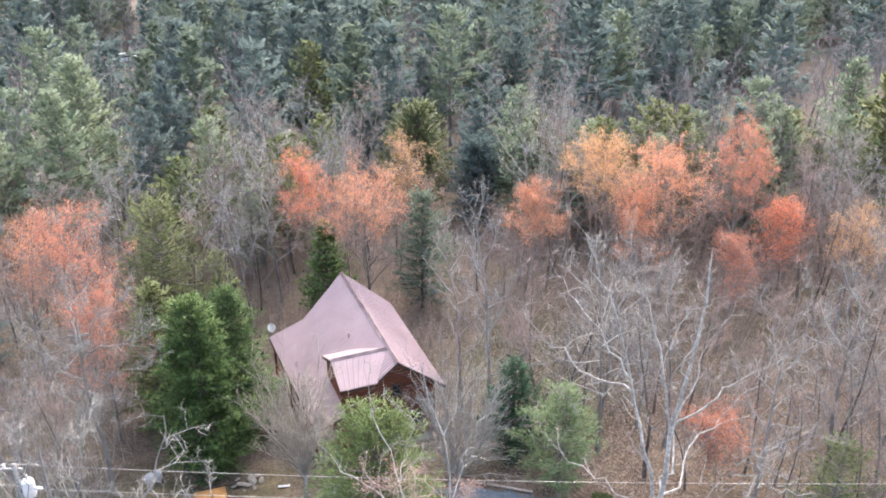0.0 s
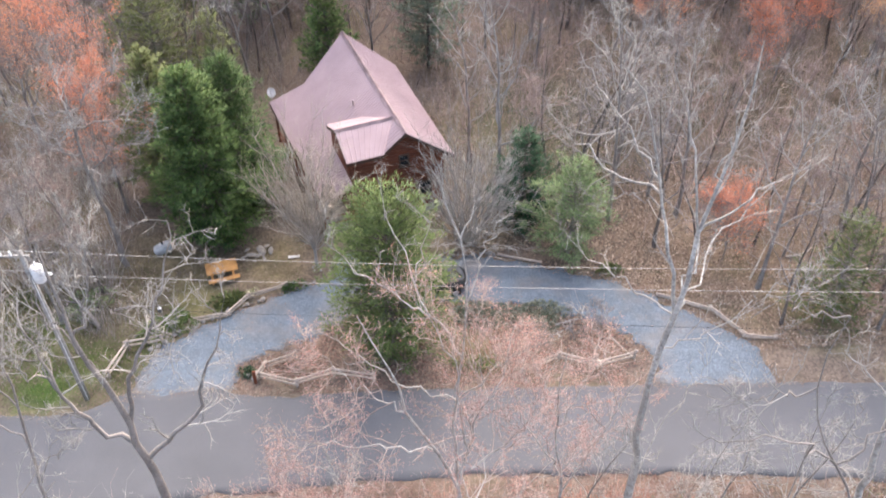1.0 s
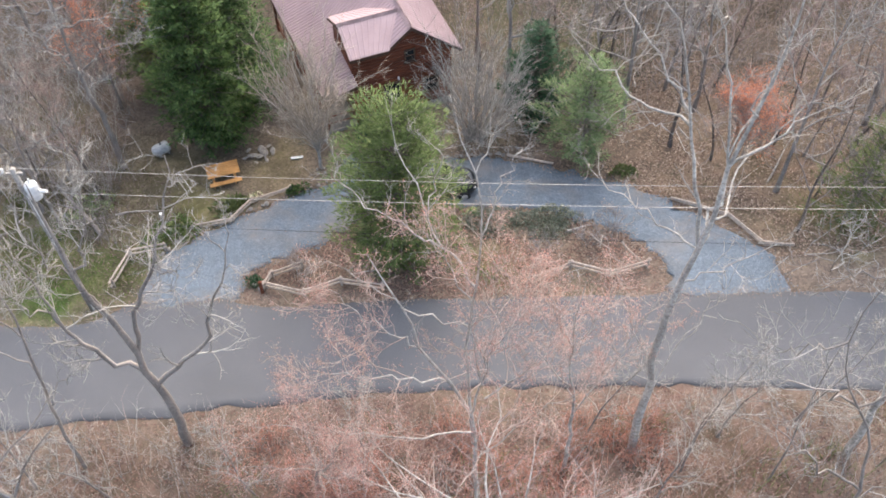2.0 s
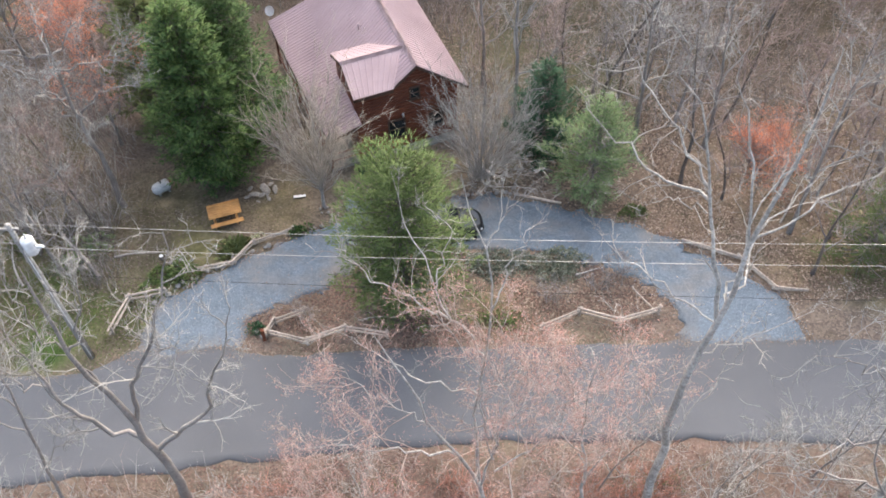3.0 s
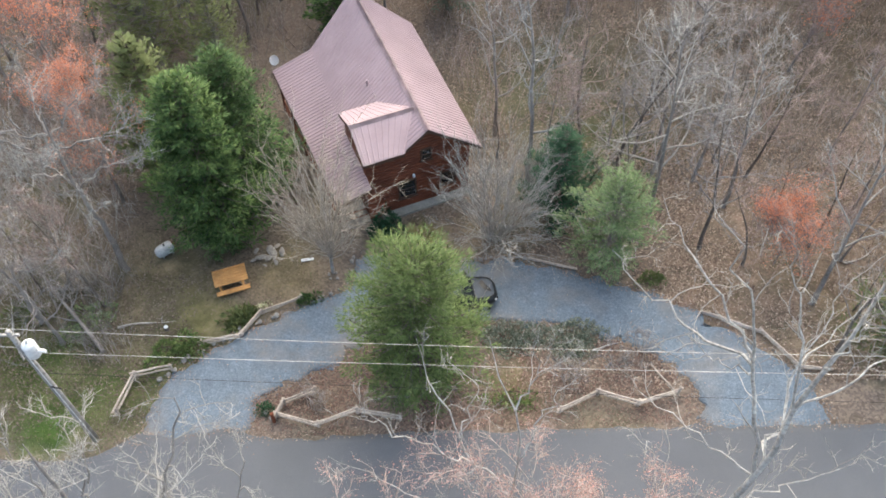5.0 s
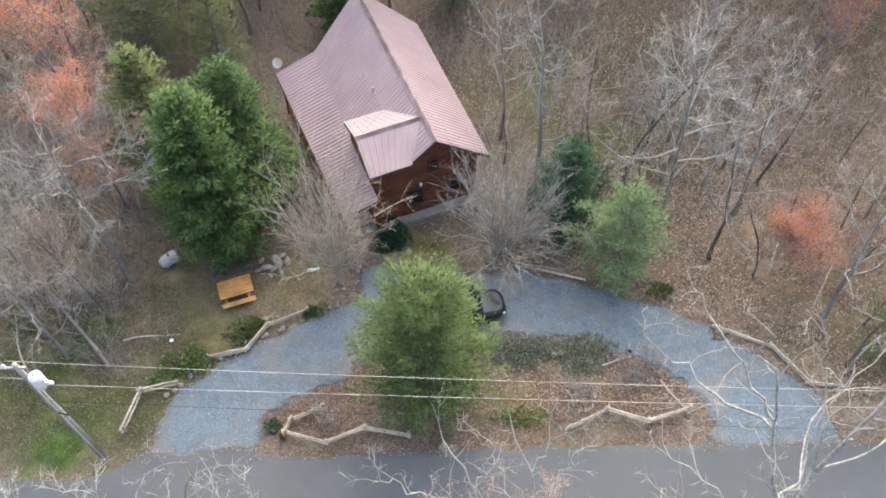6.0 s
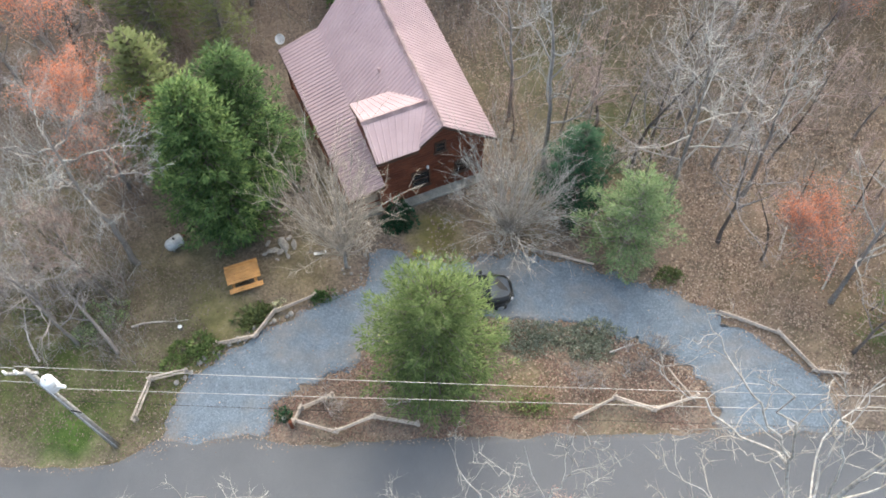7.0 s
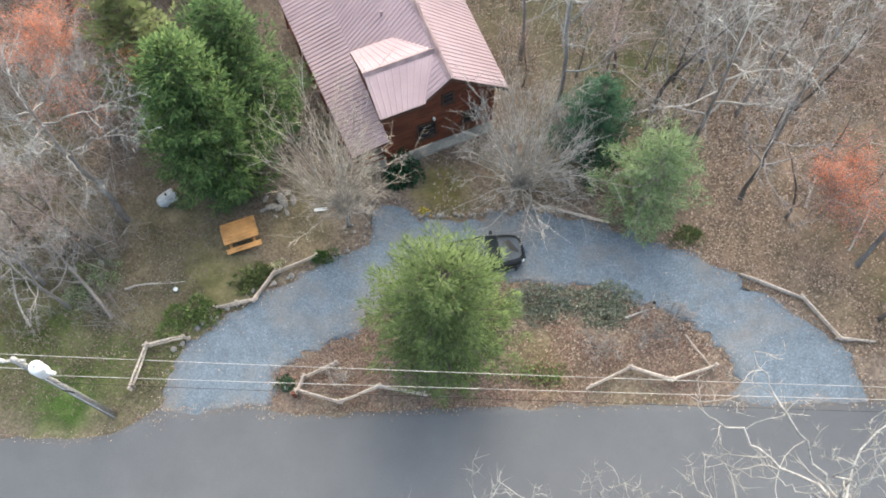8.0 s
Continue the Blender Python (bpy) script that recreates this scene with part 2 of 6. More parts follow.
# worn grass, moss, bare soil and painted twig shade: x, y, radius, tint, strength
PATCHES = [(-22.0, 38.0, 5.6, (0.66, 0.80, 0.62), 0.5), (-22.6, 37.0, 2.4, (0.45, 0.95, 0.4), 0.85), (-20.2, 39.0, 2.0, (0.5, 0.9, 0.45), 0.6), (-17.8, 38.6, 3.0, (0.8, 1.0, 0.8), 0.6), (-24.5, 42.5, 7.0, (0.85, 0.9, 0.95), 0.4), (-16.5, 42.0, 4.5, (0.9, 0.95, 0.9), 0.5), (-19.5, 46.0, 5.0, (0.9, 0.88, 1.0), 0.4), (-11.2, 45.8, 3.2, (1.0, 0.92, 0.86), 0.45),
           (-3.4, 47.6, 2.2, (1.1, 1.05, 0.7), 0.8), (8.5, 53.5, 4.2, (0.58, 0.74, 0.52), 0.8), (-15.5, 43.2, 2.6, (1.2, 1.15, 0.9), 0.45), (-16.0, 46.5, 3.5, (1.1, 0.95, 0.95), 0.4), (20.0, 40.0, 4.0, (1.2, 1.2, 0.9), 0.5),
           # (6, 59) and (18, 60) darken the floor to paint shade under dense twigs
           (-28.0, 48.0, 7.0, (1.0, 1.0, 0.9), 0.4), (1.0, 37.4, 2.2, (1.1, 1.0, 0.8), 0.5), (16.0, 45.0, 9.0, (1.75, 1.35, 2.1), 0.5), (28.0, 48.0, 9.0, (1.7, 1.35, 2.0), 0.45), (12.0, 42.5, 3.0, (1.7, 1.3, 1.9), 0.5), (-26.5, 40.0, 4.0, (0.62, 0.82, 0.55), 0.7), (6.0, 59.0, 10.0, (0.55, 0.6, 0.7), 0.8), (18.0, 60.0, 11.0, (0.72, 0.62, 0.95), 0.75), (30.0, 62.0, 10.0, (0.8, 0.68, 1.0), 0.6), (-48.0, 148.0, 16.0, (0.8, 0.85, 1.6), 0.8), (-29.0, 37.5, 3.0, (1.2, 0.9, 0.8), 0.6), (-4.0, 24.0, 9.0, (1.15, 0.72, 1.3), 0.7), (10.0, 25.0, 8.0, (1.15, 0.75, 1.3), 0.7), (-17.0, 24.0, 9.0, (1.0, 0.74, 1.2), 0.7), (-23.5, 40.5, 2.6, (0.55, 0.85, 0.5), 0.6)]


def ground_material():
    m, n, l, b = mat("forest_floor", (0.2, 0.14, 0.1), 0.95, 0, 0.15)
    fine = noise_tex(n, l, 9.0, 8, 0.75)
    mid = noise_tex(n, l, 0.9, 5, 0.6)
    big = noise_tex(n, l, 0.16, 4, 0.6)
    leaf = n.new("ShaderNodeTexVoronoi")
    leaf.inputs["Scale"].default_value = 9.0
    tc = n.new("ShaderNodeTexCoord")
    l.new(tc.outputs["Object"], leaf.inputs["Vector"])
    r1 = ramp(n, [(0.25, (0.085, 0.07, 0.06)), (0.5, (0.165, 0.138, 0.118)), (0.75, (0.27, 0.23, 0.195))])
    l.new(fine.outputs["Fac"], r1.inputs["Fac"])
    sep = n.new("ShaderNodeSeparateColor")
    l.new(leaf.outputs["Color"], sep.inputs["Color"])
    r2 = ramp(n, [(0.0, (0.11, 0.08, 0.062)), (0.5, (0.215, 0.16, 0.125)), (1.0, (0.36, 0.275, 0.215))])
    l.new(sep.outputs["Red"], r2.inputs["Fac"])
    litter = mix(n, l, 0.5, r1.outputs["Color"], r2.outputs["Color"])
    # worn mossy and grassy patches, then the tinted PATCHES, two of them painted shade
    r3 = ramp(n, [(0.50, (0, 0, 0)), (0.68, (1, 1, 1))])
    l.new(big.outputs["Fac"], r3.inputs["Fac"])
    r4 = ramp(n, [(0.3, (0.09, 0.10, 0.035)), (0.7, (0.20, 0.18, 0.09))])
    l.new(mid.outputs["Fac"], r4.inputs["Fac"])
    fac = n.new("ShaderNodeMath")
    fac.operation = "MULTIPLY"
    fac.inputs[1].default_value = 0.45
    l.new(r3.outputs["Color"], fac.inputs[0])
    col = mix(n, l, fac.outputs["Value"], litter, r4.outputs["Color"])
    for x, y, r, tint, amount in PATCHES:
        d = n.new("ShaderNodeVectorMath")
        d.operation = "DISTANCE"
        wob = n.new("ShaderNodeVectorMath")
        wob.operation = "MULTIPLY_ADD"
        l.new(mid.outputs["Color"], wob.inputs[0])
        wob.inputs[1].default_value = (2.5, 2.5, 0)
        l.new(tc.outputs["Object"], wob.inputs[2])
        flat = n.new("ShaderNodeVectorMath")
        flat.operation = "MULTIPLY"
        flat.inputs[1].default_value = (1, 1, 0)
        l.new(wob.outputs["Vector"], flat.inputs[0])
        l.new(flat.outputs["Vector"], d.inputs[0])
        d.inputs[1].default_value = (x + 1.25, y + 1.25, 0)
        mr = n.new("ShaderNodeMapRange")
        mr.inputs["From Min"].default_value = r * 0.3
        mr.inputs["From Max"].default_value = r
        mr.inputs["To Min"].default_value = amount
        mr.inputs["To Max"].default_value = 0.0
        l.new(d.outputs["Value"], mr.inputs["Value"])
        tinted = mix(n, l, 1.0, r4.outputs["Color"], tint, "MULTIPLY")
        col = mix(n, l, mr.outputs["Result"], col, tinted)
    r5 = ramp(n, [(0.3, (0.70, 0.71, 0.72)), (0.7, (1.0, 0.99, 0.97))])
    l.new(mid.outputs["Fac"], r5.inputs["Fac"])
    col = mix(n, l, 1.0, col, r5.outputs["Color"], "MULTIPLY")
    l.new(col, b.inputs["Base Color"])
    bump(n, l, b, fine.outputs["Fac"], 0.7, 0.06)
    return m


FOREST_FLOOR = ground_material()
ASPHALT = two_scale("asphalt", (0.074, 0.077, 0.085), (0.125, 0.129, 0.139), 45, 0.35, 0.8, 0.25, vary=0.3)
GRAVEL, vn, vl, vb = mat("bluestone_gravel", (0.2, 0.24, 0.28), 0.9, 0, 0.25)
v_fine = noise_tex(vn, vl, 17, 6, 0.75)
v_mid = noise_tex(vn, vl, 1.3, 5, 0.65)
v_big = noise_tex(vn, vl, 0.24, 4, 0.6)
v_cell = vn.new("ShaderNodeTexVoronoi")
v_cell.inputs["Scale"].default_value = 15.0
v_tc = vn.new("ShaderNodeTexCoord")
vl.new(v_tc.outputs["Object"], v_cell.inputs["Vector"])
v_sep = vn.new("ShaderNodeSeparateColor")
vl.new(v_cell.outputs["Color"], v_sep.inputs["Color"])
v_ramp = ramp(vn, [(0.28, (0.098, 0.122, 0.150)), (0.5, (0.150, 0.184, 0.220)), (0.72, (0.235, 0.277, 0.322))])
vl.new(v_fine.outputs["Fac"], v_ramp.inputs["Fac"])
v_stone = ramp(vn, [(0.0, (0.80, 0.80, 0.81)), (0.6, (0.98, 0.98, 0.98)), (1.0, (1.2, 1.2, 1.19))])
vl.new(v_sep.outputs["Red"], v_stone.inputs["Fac"])
v_grain = mix(vn, vl, 1.0, v_ramp.outputs["Color"], v_stone.outputs["Color"], "MULTIPLY")
v_dust = ramp(vn, [(0.46, (0, 0, 0)), (0.64, (0.75, 0.75, 0.75))])
vl.new(v_big.outputs["Fac"], v_dust.inputs["Fac"])
v_col = mix(vn, vl, v_dust.outputs["Color"], v_grain, (0.215, 0.195, 0.178))
v_var = ramp(vn, [(0.3, (0.80, 0.81, 0.82)), (0.7, (1.08, 1.08, 1.08))])
vl.new(v_mid.outputs["Fac"], v_var.inputs["Fac"])
vl.new(mix(vn, vl, 1.0, v_col, v_var.outputs["Color"], "MULTIPLY"), vb.inputs["Base Color"])
bump(vn, vl, vb, v_fine.outputs["Fac"], 0.8, 0.05)

# one sheet of ground, fine near the house and coarse to the horizon
def axis_steps(lo, hi, step, far, grow=1.25):
    mid = list(np.arange(lo, hi + step, step))
    d, up, dn = step, [mid[-1]], [mid[0]]
    while up[-1] < far:
        d *= grow
        up.append(up[-1] + d)
        dn.append(dn[-1] - d)
    return np.array(dn[:0:-1] + mid + up[1:])


gx, gy = axis_steps(-45, 45, 1.0, 2500), axis_steps(10, 110, 1.0, 2500)
XX, YY = np.meshgrid(gx, gy)
ZZ = land(XX, YY) + 0.05 * np.sin(1.7 * XX + 0.6 * YY) * np.sin(1.3 * YY - 0.4 * XX)
# the bed under road and drive lies a little lower
W = len(gx)
gv = np.stack([XX.ravel(), YY.ravel(), ZZ.ravel()], 1)
gf = [(j * W + i, j * W + i + 1, (j + 1) * W + i + 1, (j + 1) * W + i) for j in range(len(gy) - 1) for i in range(W - 1)]
ground = new("ground", mesh_of("ground", gv, gf, FOREST_FLOOR, True))
tagged(ground, "forest floor of brown fallen leaves with mossy patches", "ground", kind="structure")

road = strip("road", resample(ROAD_NEAR, 900), resample(ROAD_FAR, 900), 8, ASPHALT, 0.10, 0.11, 4)
tagged(road, "grey worn asphalt country road without markings", "road", kind="structure")
drive = strip("driveway", resample(DRIVE_IN, 260), resample(DRIVE_OUT, 260), 10, GRAVEL, 0.075, 0.2, 6)
tagged(drive, "crescent driveway of blue-grey crushed stone", "driveway", kind="structure")

# ---- building kit ----
def link(name, me, parent=None, label=""):
    ob = new(name, me)
    if parent is not None:
        ob.parent = parent
    if label:
        ob["label"] = label
    return ob


def empty(name, m, label, category, group=""):
    ob = new(name)
    ob.empty_display_size = 0.3
    ob.matrix_world = m
    return tagged(ob, label, category, group)


def part(name, bm, material, parent, label="", shade=False):
    """Links a bmesh as one mesh object under a thing or a part."""
    me = bpy.data.meshes.new(name)
    bm.normal_update()
    bm.to_mesh(me)
    bm.free()
    me.materials.append(material)
    if shade:
        me.shade_smooth()
    return link(name, me, parent, label)


def box_into(bm, lo, hi, bevel=0.0, m=None):
    lo, hi = Vector(lo), Vector(hi)
    r = bmesh.ops.create_cube(bm, size=1.0)
    vs = r["verts"]
    for v in vs:
        v.co = Vector([(a + b) / 2 + c * (b - a) for a, b, c in zip(lo, hi, v.co)])
    if bevel:
        es = list({e for v in vs for e in v.link_edges})
        out = bmesh.ops.bevel(bm, geom=es, offset=bevel, segments=1, affect="EDGES")
        vs = list({v for f in out["faces"] for v in f.verts} | {v for v in vs if v.is_valid})
    if m is not None:
        bmesh.ops.transform(bm, matrix=m, verts=[v for v in vs if v.is_valid])
    return bm


def box(lo, hi, bevel=0.0):
    return box_into(bmesh.new(), lo, hi, bevel)


def prism(poly, thick, axis=2):
    """A plate from a polygon of 3D corners, extruded downwards by thick (a vector)."""
    bm = bmesh.new()
    top = [bm.verts.new(p) for p in poly]
    low = [bm.verts.new(Vector(p) - Vector(thick)) for p in poly]
    bm.faces.new(top)
    bm.faces.new(low[::-1])
    n = len(poly)
    for i in range(n):
        j = (i + 1) % n
        bm.faces.new((top[i], low[i], low[j], top[j]))
    bmesh.ops.recalc_face_normals(bm, faces=bm.faces)
    return bm


def rod_into(bm, pts, r0, r1, sides=8, caps=True):
    """A tapered round bar along points."""
    pts = [Vector(p) for p in pts]
    rings = []
    for i, p in enumerate(pts):
        d = (pts[min(i + 1, len(pts) - 1)] - pts[max(i - 1, 0)]).normalized()
        a = d.orthogonal().normalized()
        c = d.cross(a)
        f = i / max(1, len(pts) - 1)
        r = r0 * (1 - f) + r1 * f
        rings.append([bm.verts.new(p + r * (math.cos(2 * math.pi * k / sides) * a + math.sin(2 * math.pi * k / sides) * c)) for k in range(sides)])
    for u, v in zip(rings, rings[1:]):
        # match the turn of neighbouring rings
        off = min(range(sides), key=lambda o: (v[o].co - u[0].co - (pts[1] - pts[0]) * 0).length)
        v[:] = v[off:] + v[:off]
        for k in range(sides):
            j = (k + 1) % sides
            bm.faces.new((u[k], u[j], v[j], v[k]))
    if caps:
        bm.faces.new(rings[0][::-1])
        bm.faces.new(rings[-1])
    return bm


def rod(pts, r0, r1=None, sides=8):
    return rod_into(bmesh.new(), pts, r0, r0 if r1 is None else r1, sides)


# ---- trees ----
class Geo:
    """Gathers vertices and faces quickly."""

    def __init__(self):
        self.v, self.t, self.q, self.n, self.soft = [], [], [], 0, []

    def tube(self, pts, rad, sides):
        pts = np.asarray(pts, float)
        k = len(pts)
        d = np.gradient(pts, axis=0)
        d /= np.linalg.norm(d, axis=1)[:, None] + 1e-9
        ref = np.array([0.31, 0.17, 0.93]) if abs(d[0][2]) < 0.8 else np.array([1.0, 0.1, 0.0])
        a = np.cross(d, ref)
        a /= np.linalg.norm(a, axis=1)[:, None] + 1e-9
        b = np.cross(d, a)
        ang = 2 * np.pi * np.arange(sides) / sides
        ring = pts[:, None, :] + np.asarray(rad)[:, None, None] * (np.cos(ang)[None, :, None] * a[:, None, :] + np.sin(ang)[None, :, None] * b[:, None, :])
        self.v.append(ring.reshape(-1, 3))
        i, s = np.meshgrid(np.arange(k - 1), np.arange(sides), indexing="ij")
        t = (s + 1) % sides
        o = self.n
        self.q.append(np.stack([o + i * sides + s, o + i * sides + t, o + (i + 1) * sides + t, o + (i + 1) * sides + s], -1).reshape(-1, 4))
        self.n += k * sides

    def spikes(self, base, tip, r):
        """Three-sided thin cones, many at once."""
        base, tip = np.asarray(base), np.asarray(tip)
        d = tip - base
        d = d / (np.linalg.norm(d, axis=1)[:, None] + 1e-9)
        a = np.cross(d, np.array([0.3, 0.2, 0.93]))
        a /= np.linalg.norm(a, axis=1)[:, None] + 1e-9
        b = np.cross(d, a)
        r = np.asarray(r)[:, None]
        m = len(base)
        vv = np.empty((m, 4, 3))
        for k in range(3):
            vv[:, k] = base + r * (math.cos(2.094 * k) * a + math.sin(2.094 * k) * b)
        vv[:, 3] = tip
        self.v.append(vv.reshape(-1, 3))
        o = self.n + 4 * np.arange(m)
        self.t.append(np.stack([o, o + 1, o + 3, o + 1, o + 2, o + 3, o + 2, o, o + 3], -1).reshape(-1, 3))
        self.n += 4 * m

    def blades(self, base, way, side, length, width, fold=0.25, face=None):
        """Bent lozenge leaves, many at once: two triangles each, folded on the midrib; face turns and rounds them outwards."""
        m = len(base)
        if face is not None:
            side = side * np.where((np.cross(side, way) * face).sum(1) < 0, -1, 1)[:, None]
            self.soft.append(np.repeat(unit(face + 0.45 * np.cross(side, way)), 4, axis=0))
        up = np.cross(way, side)
        vv = np.empty((m, 4, 3))
        L, Wd = np.asarray(length)[:, None], np.asarray(width)[:, None]
        vv[:, 0] = base
        vv[:, 1] = base + way * L * 0.5 + side * Wd * 0.5 - up * Wd * fold
        vv[:, 2] = base + way * L
        vv[:, 3] = base + way * L * 0.5 - side * Wd * 0.5 - up * Wd * fold
        self.v.append(vv.reshape(-1, 3))
        o = self.n + 4 * np.arange(m)
        self.t.append(np.stack([o, o + 1, o + 2, o, o + 2, o + 3], -1).reshape(-1, 3))
        self.n += 4 * m

    def arrays(self):
        v = np.concatenate(self.v) if self.v else np.zeros((0, 3))
        t = np.concatenate(self.t) if self.t else np.zeros((0, 3), int)
        q = np.concatenate(self.q) if self.q else np.zeros((0, 4), int)
        return v, t, q, (np.concatenate(self.soft) if self.soft else None)

    def add(self, other, m):
        """Takes in another gathering, moved by the 4 x 4 array m."""
        v, t, q, soft = other
        if soft is not None:
            self.soft.append(unit(soft @ m[:3, :3].T))
        self.v.append(v @ m[:3, :3].T + m[:3, 3])
        self.t.append(t + self.n)
        self.q.append(q + self.n)
        self.n += len(v)

    def mesh(self, name, material, shade=False):
        v, t, q, soft = self.arrays()
        me = bpy.data.meshes.new(name)
        me.vertices.add(len(v))
        me.vertices.foreach_set("co", v.astype(np.float32).ravel())
        me.loops.add(3 * len(t) + 4 * len(q))
        me.loops.foreach_set("vertex_index", np.concatenate([t.ravel(), q.ravel()]).astype(np.int32))
        me.polygons.add(len(t) + len(q))
        me.polygons.foreach_set("loop_start", np.concatenate([3 * np.arange(len(t)), 3 * len(t) + 4 * np.arange(len(q))]).astype(np.int32))
        me.materials.append(material)
        me.update(calc_edges=True)
        if soft is not None:
            me.shade_smooth()
            me.normals_split_custom_set_from_vertices(soft.astype(np.float32))
        if shade:
            me.shade_smooth()
        return me


def unit(v):
    return v / (np.linalg.norm(v, axis=-1, keepdims=True) + 1e-9)


def bent(rng, start, way, length, n, lift, wob):
    """A limb: a line that bends upwards and wanders."""
    pts = [np.array(start, float)]
    d = np.array(way, float)
    for _ in range(n):
        d = unit(d + np.array([0, 0, lift]) + rng.normal(0, wob, 3))
        pts.append(pts[-1] + d * length / n)
    return np.array(pts)


def along(pts, f):
    x = f * (len(pts) - 1)
    i = min(int(x), len(pts) - 2)
    return pts[i] + (x - i) * (pts[i + 1] - pts[i]), unit(pts[i + 1] - pts[i])


def limb_into(rng, wood, crown, pts, r0, subs, twigs, twig_len, sub_len, tr, buds=None, bud_n=0, bud_size=0.12, segs=3, stray=0.7, crook=0.24):
    """Crooked side branches and twigs along one limb."""
    tips = []
    for s in range(subs):
        f = 0.2 + 0.8 * (s + rng.rand()) / subs
        p, d = along(pts, f)
        side = unit(np.cross(d, rng.normal(0, 1, 3)))
        w = unit(d * rng.uniform(0.3, 0.8) + side * rng.uniform(0.6, 1.0) + np.array([0, 0, 0.15]))
        b = bent(rng, p, w, sub_len * (1.15 - 0.6 * f) * rng.uniform(0.6, 1.25), segs, 0.08, crook)
        rr = r0 * (1 - 0.75 * f) * 0.5
        crown.tube(b, np.linspace(max(rr, tr * 1.3), tr * 0.7, segs + 1), 3)
        q = rng.rand(twigs)
        base = np.array([along(b, 0.15 + 0.85 * k)[0] for k in q])
        dd = np.array([along(b, k)[1] for k in q])
        way = unit(dd * 0.7 + rng.normal(0, stray, (twigs, 3)) + np.array([0, 0, 0.15]))
        L = twig_len * rng.uniform(0.35, 1.2, twigs)
        crown.spikes(base, base + way * L[:, None], tr * rng.uniform(0.5, 1.0, twigs))
        tips.append(base + way * L[:, None] * rng.uniform(0.3, 1.0, twigs)[:, None])
    if buds is not None and tips:
        tips = np.concatenate(tips)
        pick = tips[rng.randint(0, len(tips), bud_n * subs)] + rng.normal(0, 0.12, (bud_n * subs, 3))
        m = len(pick)
        way = unit(rng.normal(0, 1, (m, 3)) + np.array([0, 0, 0.4]))
        side = unit(np.cross(way, rng.normal(0, 1, (m, 3))))
        buds.blades(pick, way, side, bud_size * rng.uniform(0.6, 1.4, m), bud_size * rng.uniform(0.5, 1.0, m))


def fork_into(rng, crown, line, r, count, length, tr, depth, twigs=6, twig_len=0.45, tips=None):
    """Crooked branches that fork again and again, down to twigs."""
    for s in range(count):
        f = 0.18 + 0.82 * (s + rng.rand()) / count
        p, d = along(line, f)
        side = unit(np.cross(d, rng.normal(0, 1, 3)))
        w = unit(d * rng.uniform(0.35, 0.9) + side * rng.uniform(0.5, 1.0) + np.array([0, 0, 0.12]))
        L = length * (1.1 - 0.55 * f) * rng.uniform(0.55, 1.3)
        n = 5 if depth else 3
        b = bent(rng, p, w, L, n, 0.07, 0.26)
        rr = max(tr * (1.0 + 0.7 * depth), r * (1 - 0.7 * f) * 0.55)
        crown.tube(b, np.linspace(rr, tr * 0.8, n + 1), 4 if depth > 1 else 3)
        if depth:
            fork_into(rng, crown, b, rr, max(3, int(count * 0.6)), L * 0.5, tr, depth - 1, twigs, twig_len, tips)
        q = rng.rand(twigs)
        base = np.array([along(b, 0.2 + 0.8 * k)[0] for k in q])
        dd = np.array([along(b, k)[1] for k in q])
        way = unit(dd * 0.7 + rng.normal(0, 0.6, (twigs, 3)) + [0, 0, 0.15])
        tip = base + way * (twig_len * rng.uniform(0.4, 1.2, twigs))[:, None]
        crown.spikes(base, tip, tr * rng.uniform(0.5, 0.9, twigs))
        if tips is not None:
            tips.append(0.4 * base + 0.6 * tip)


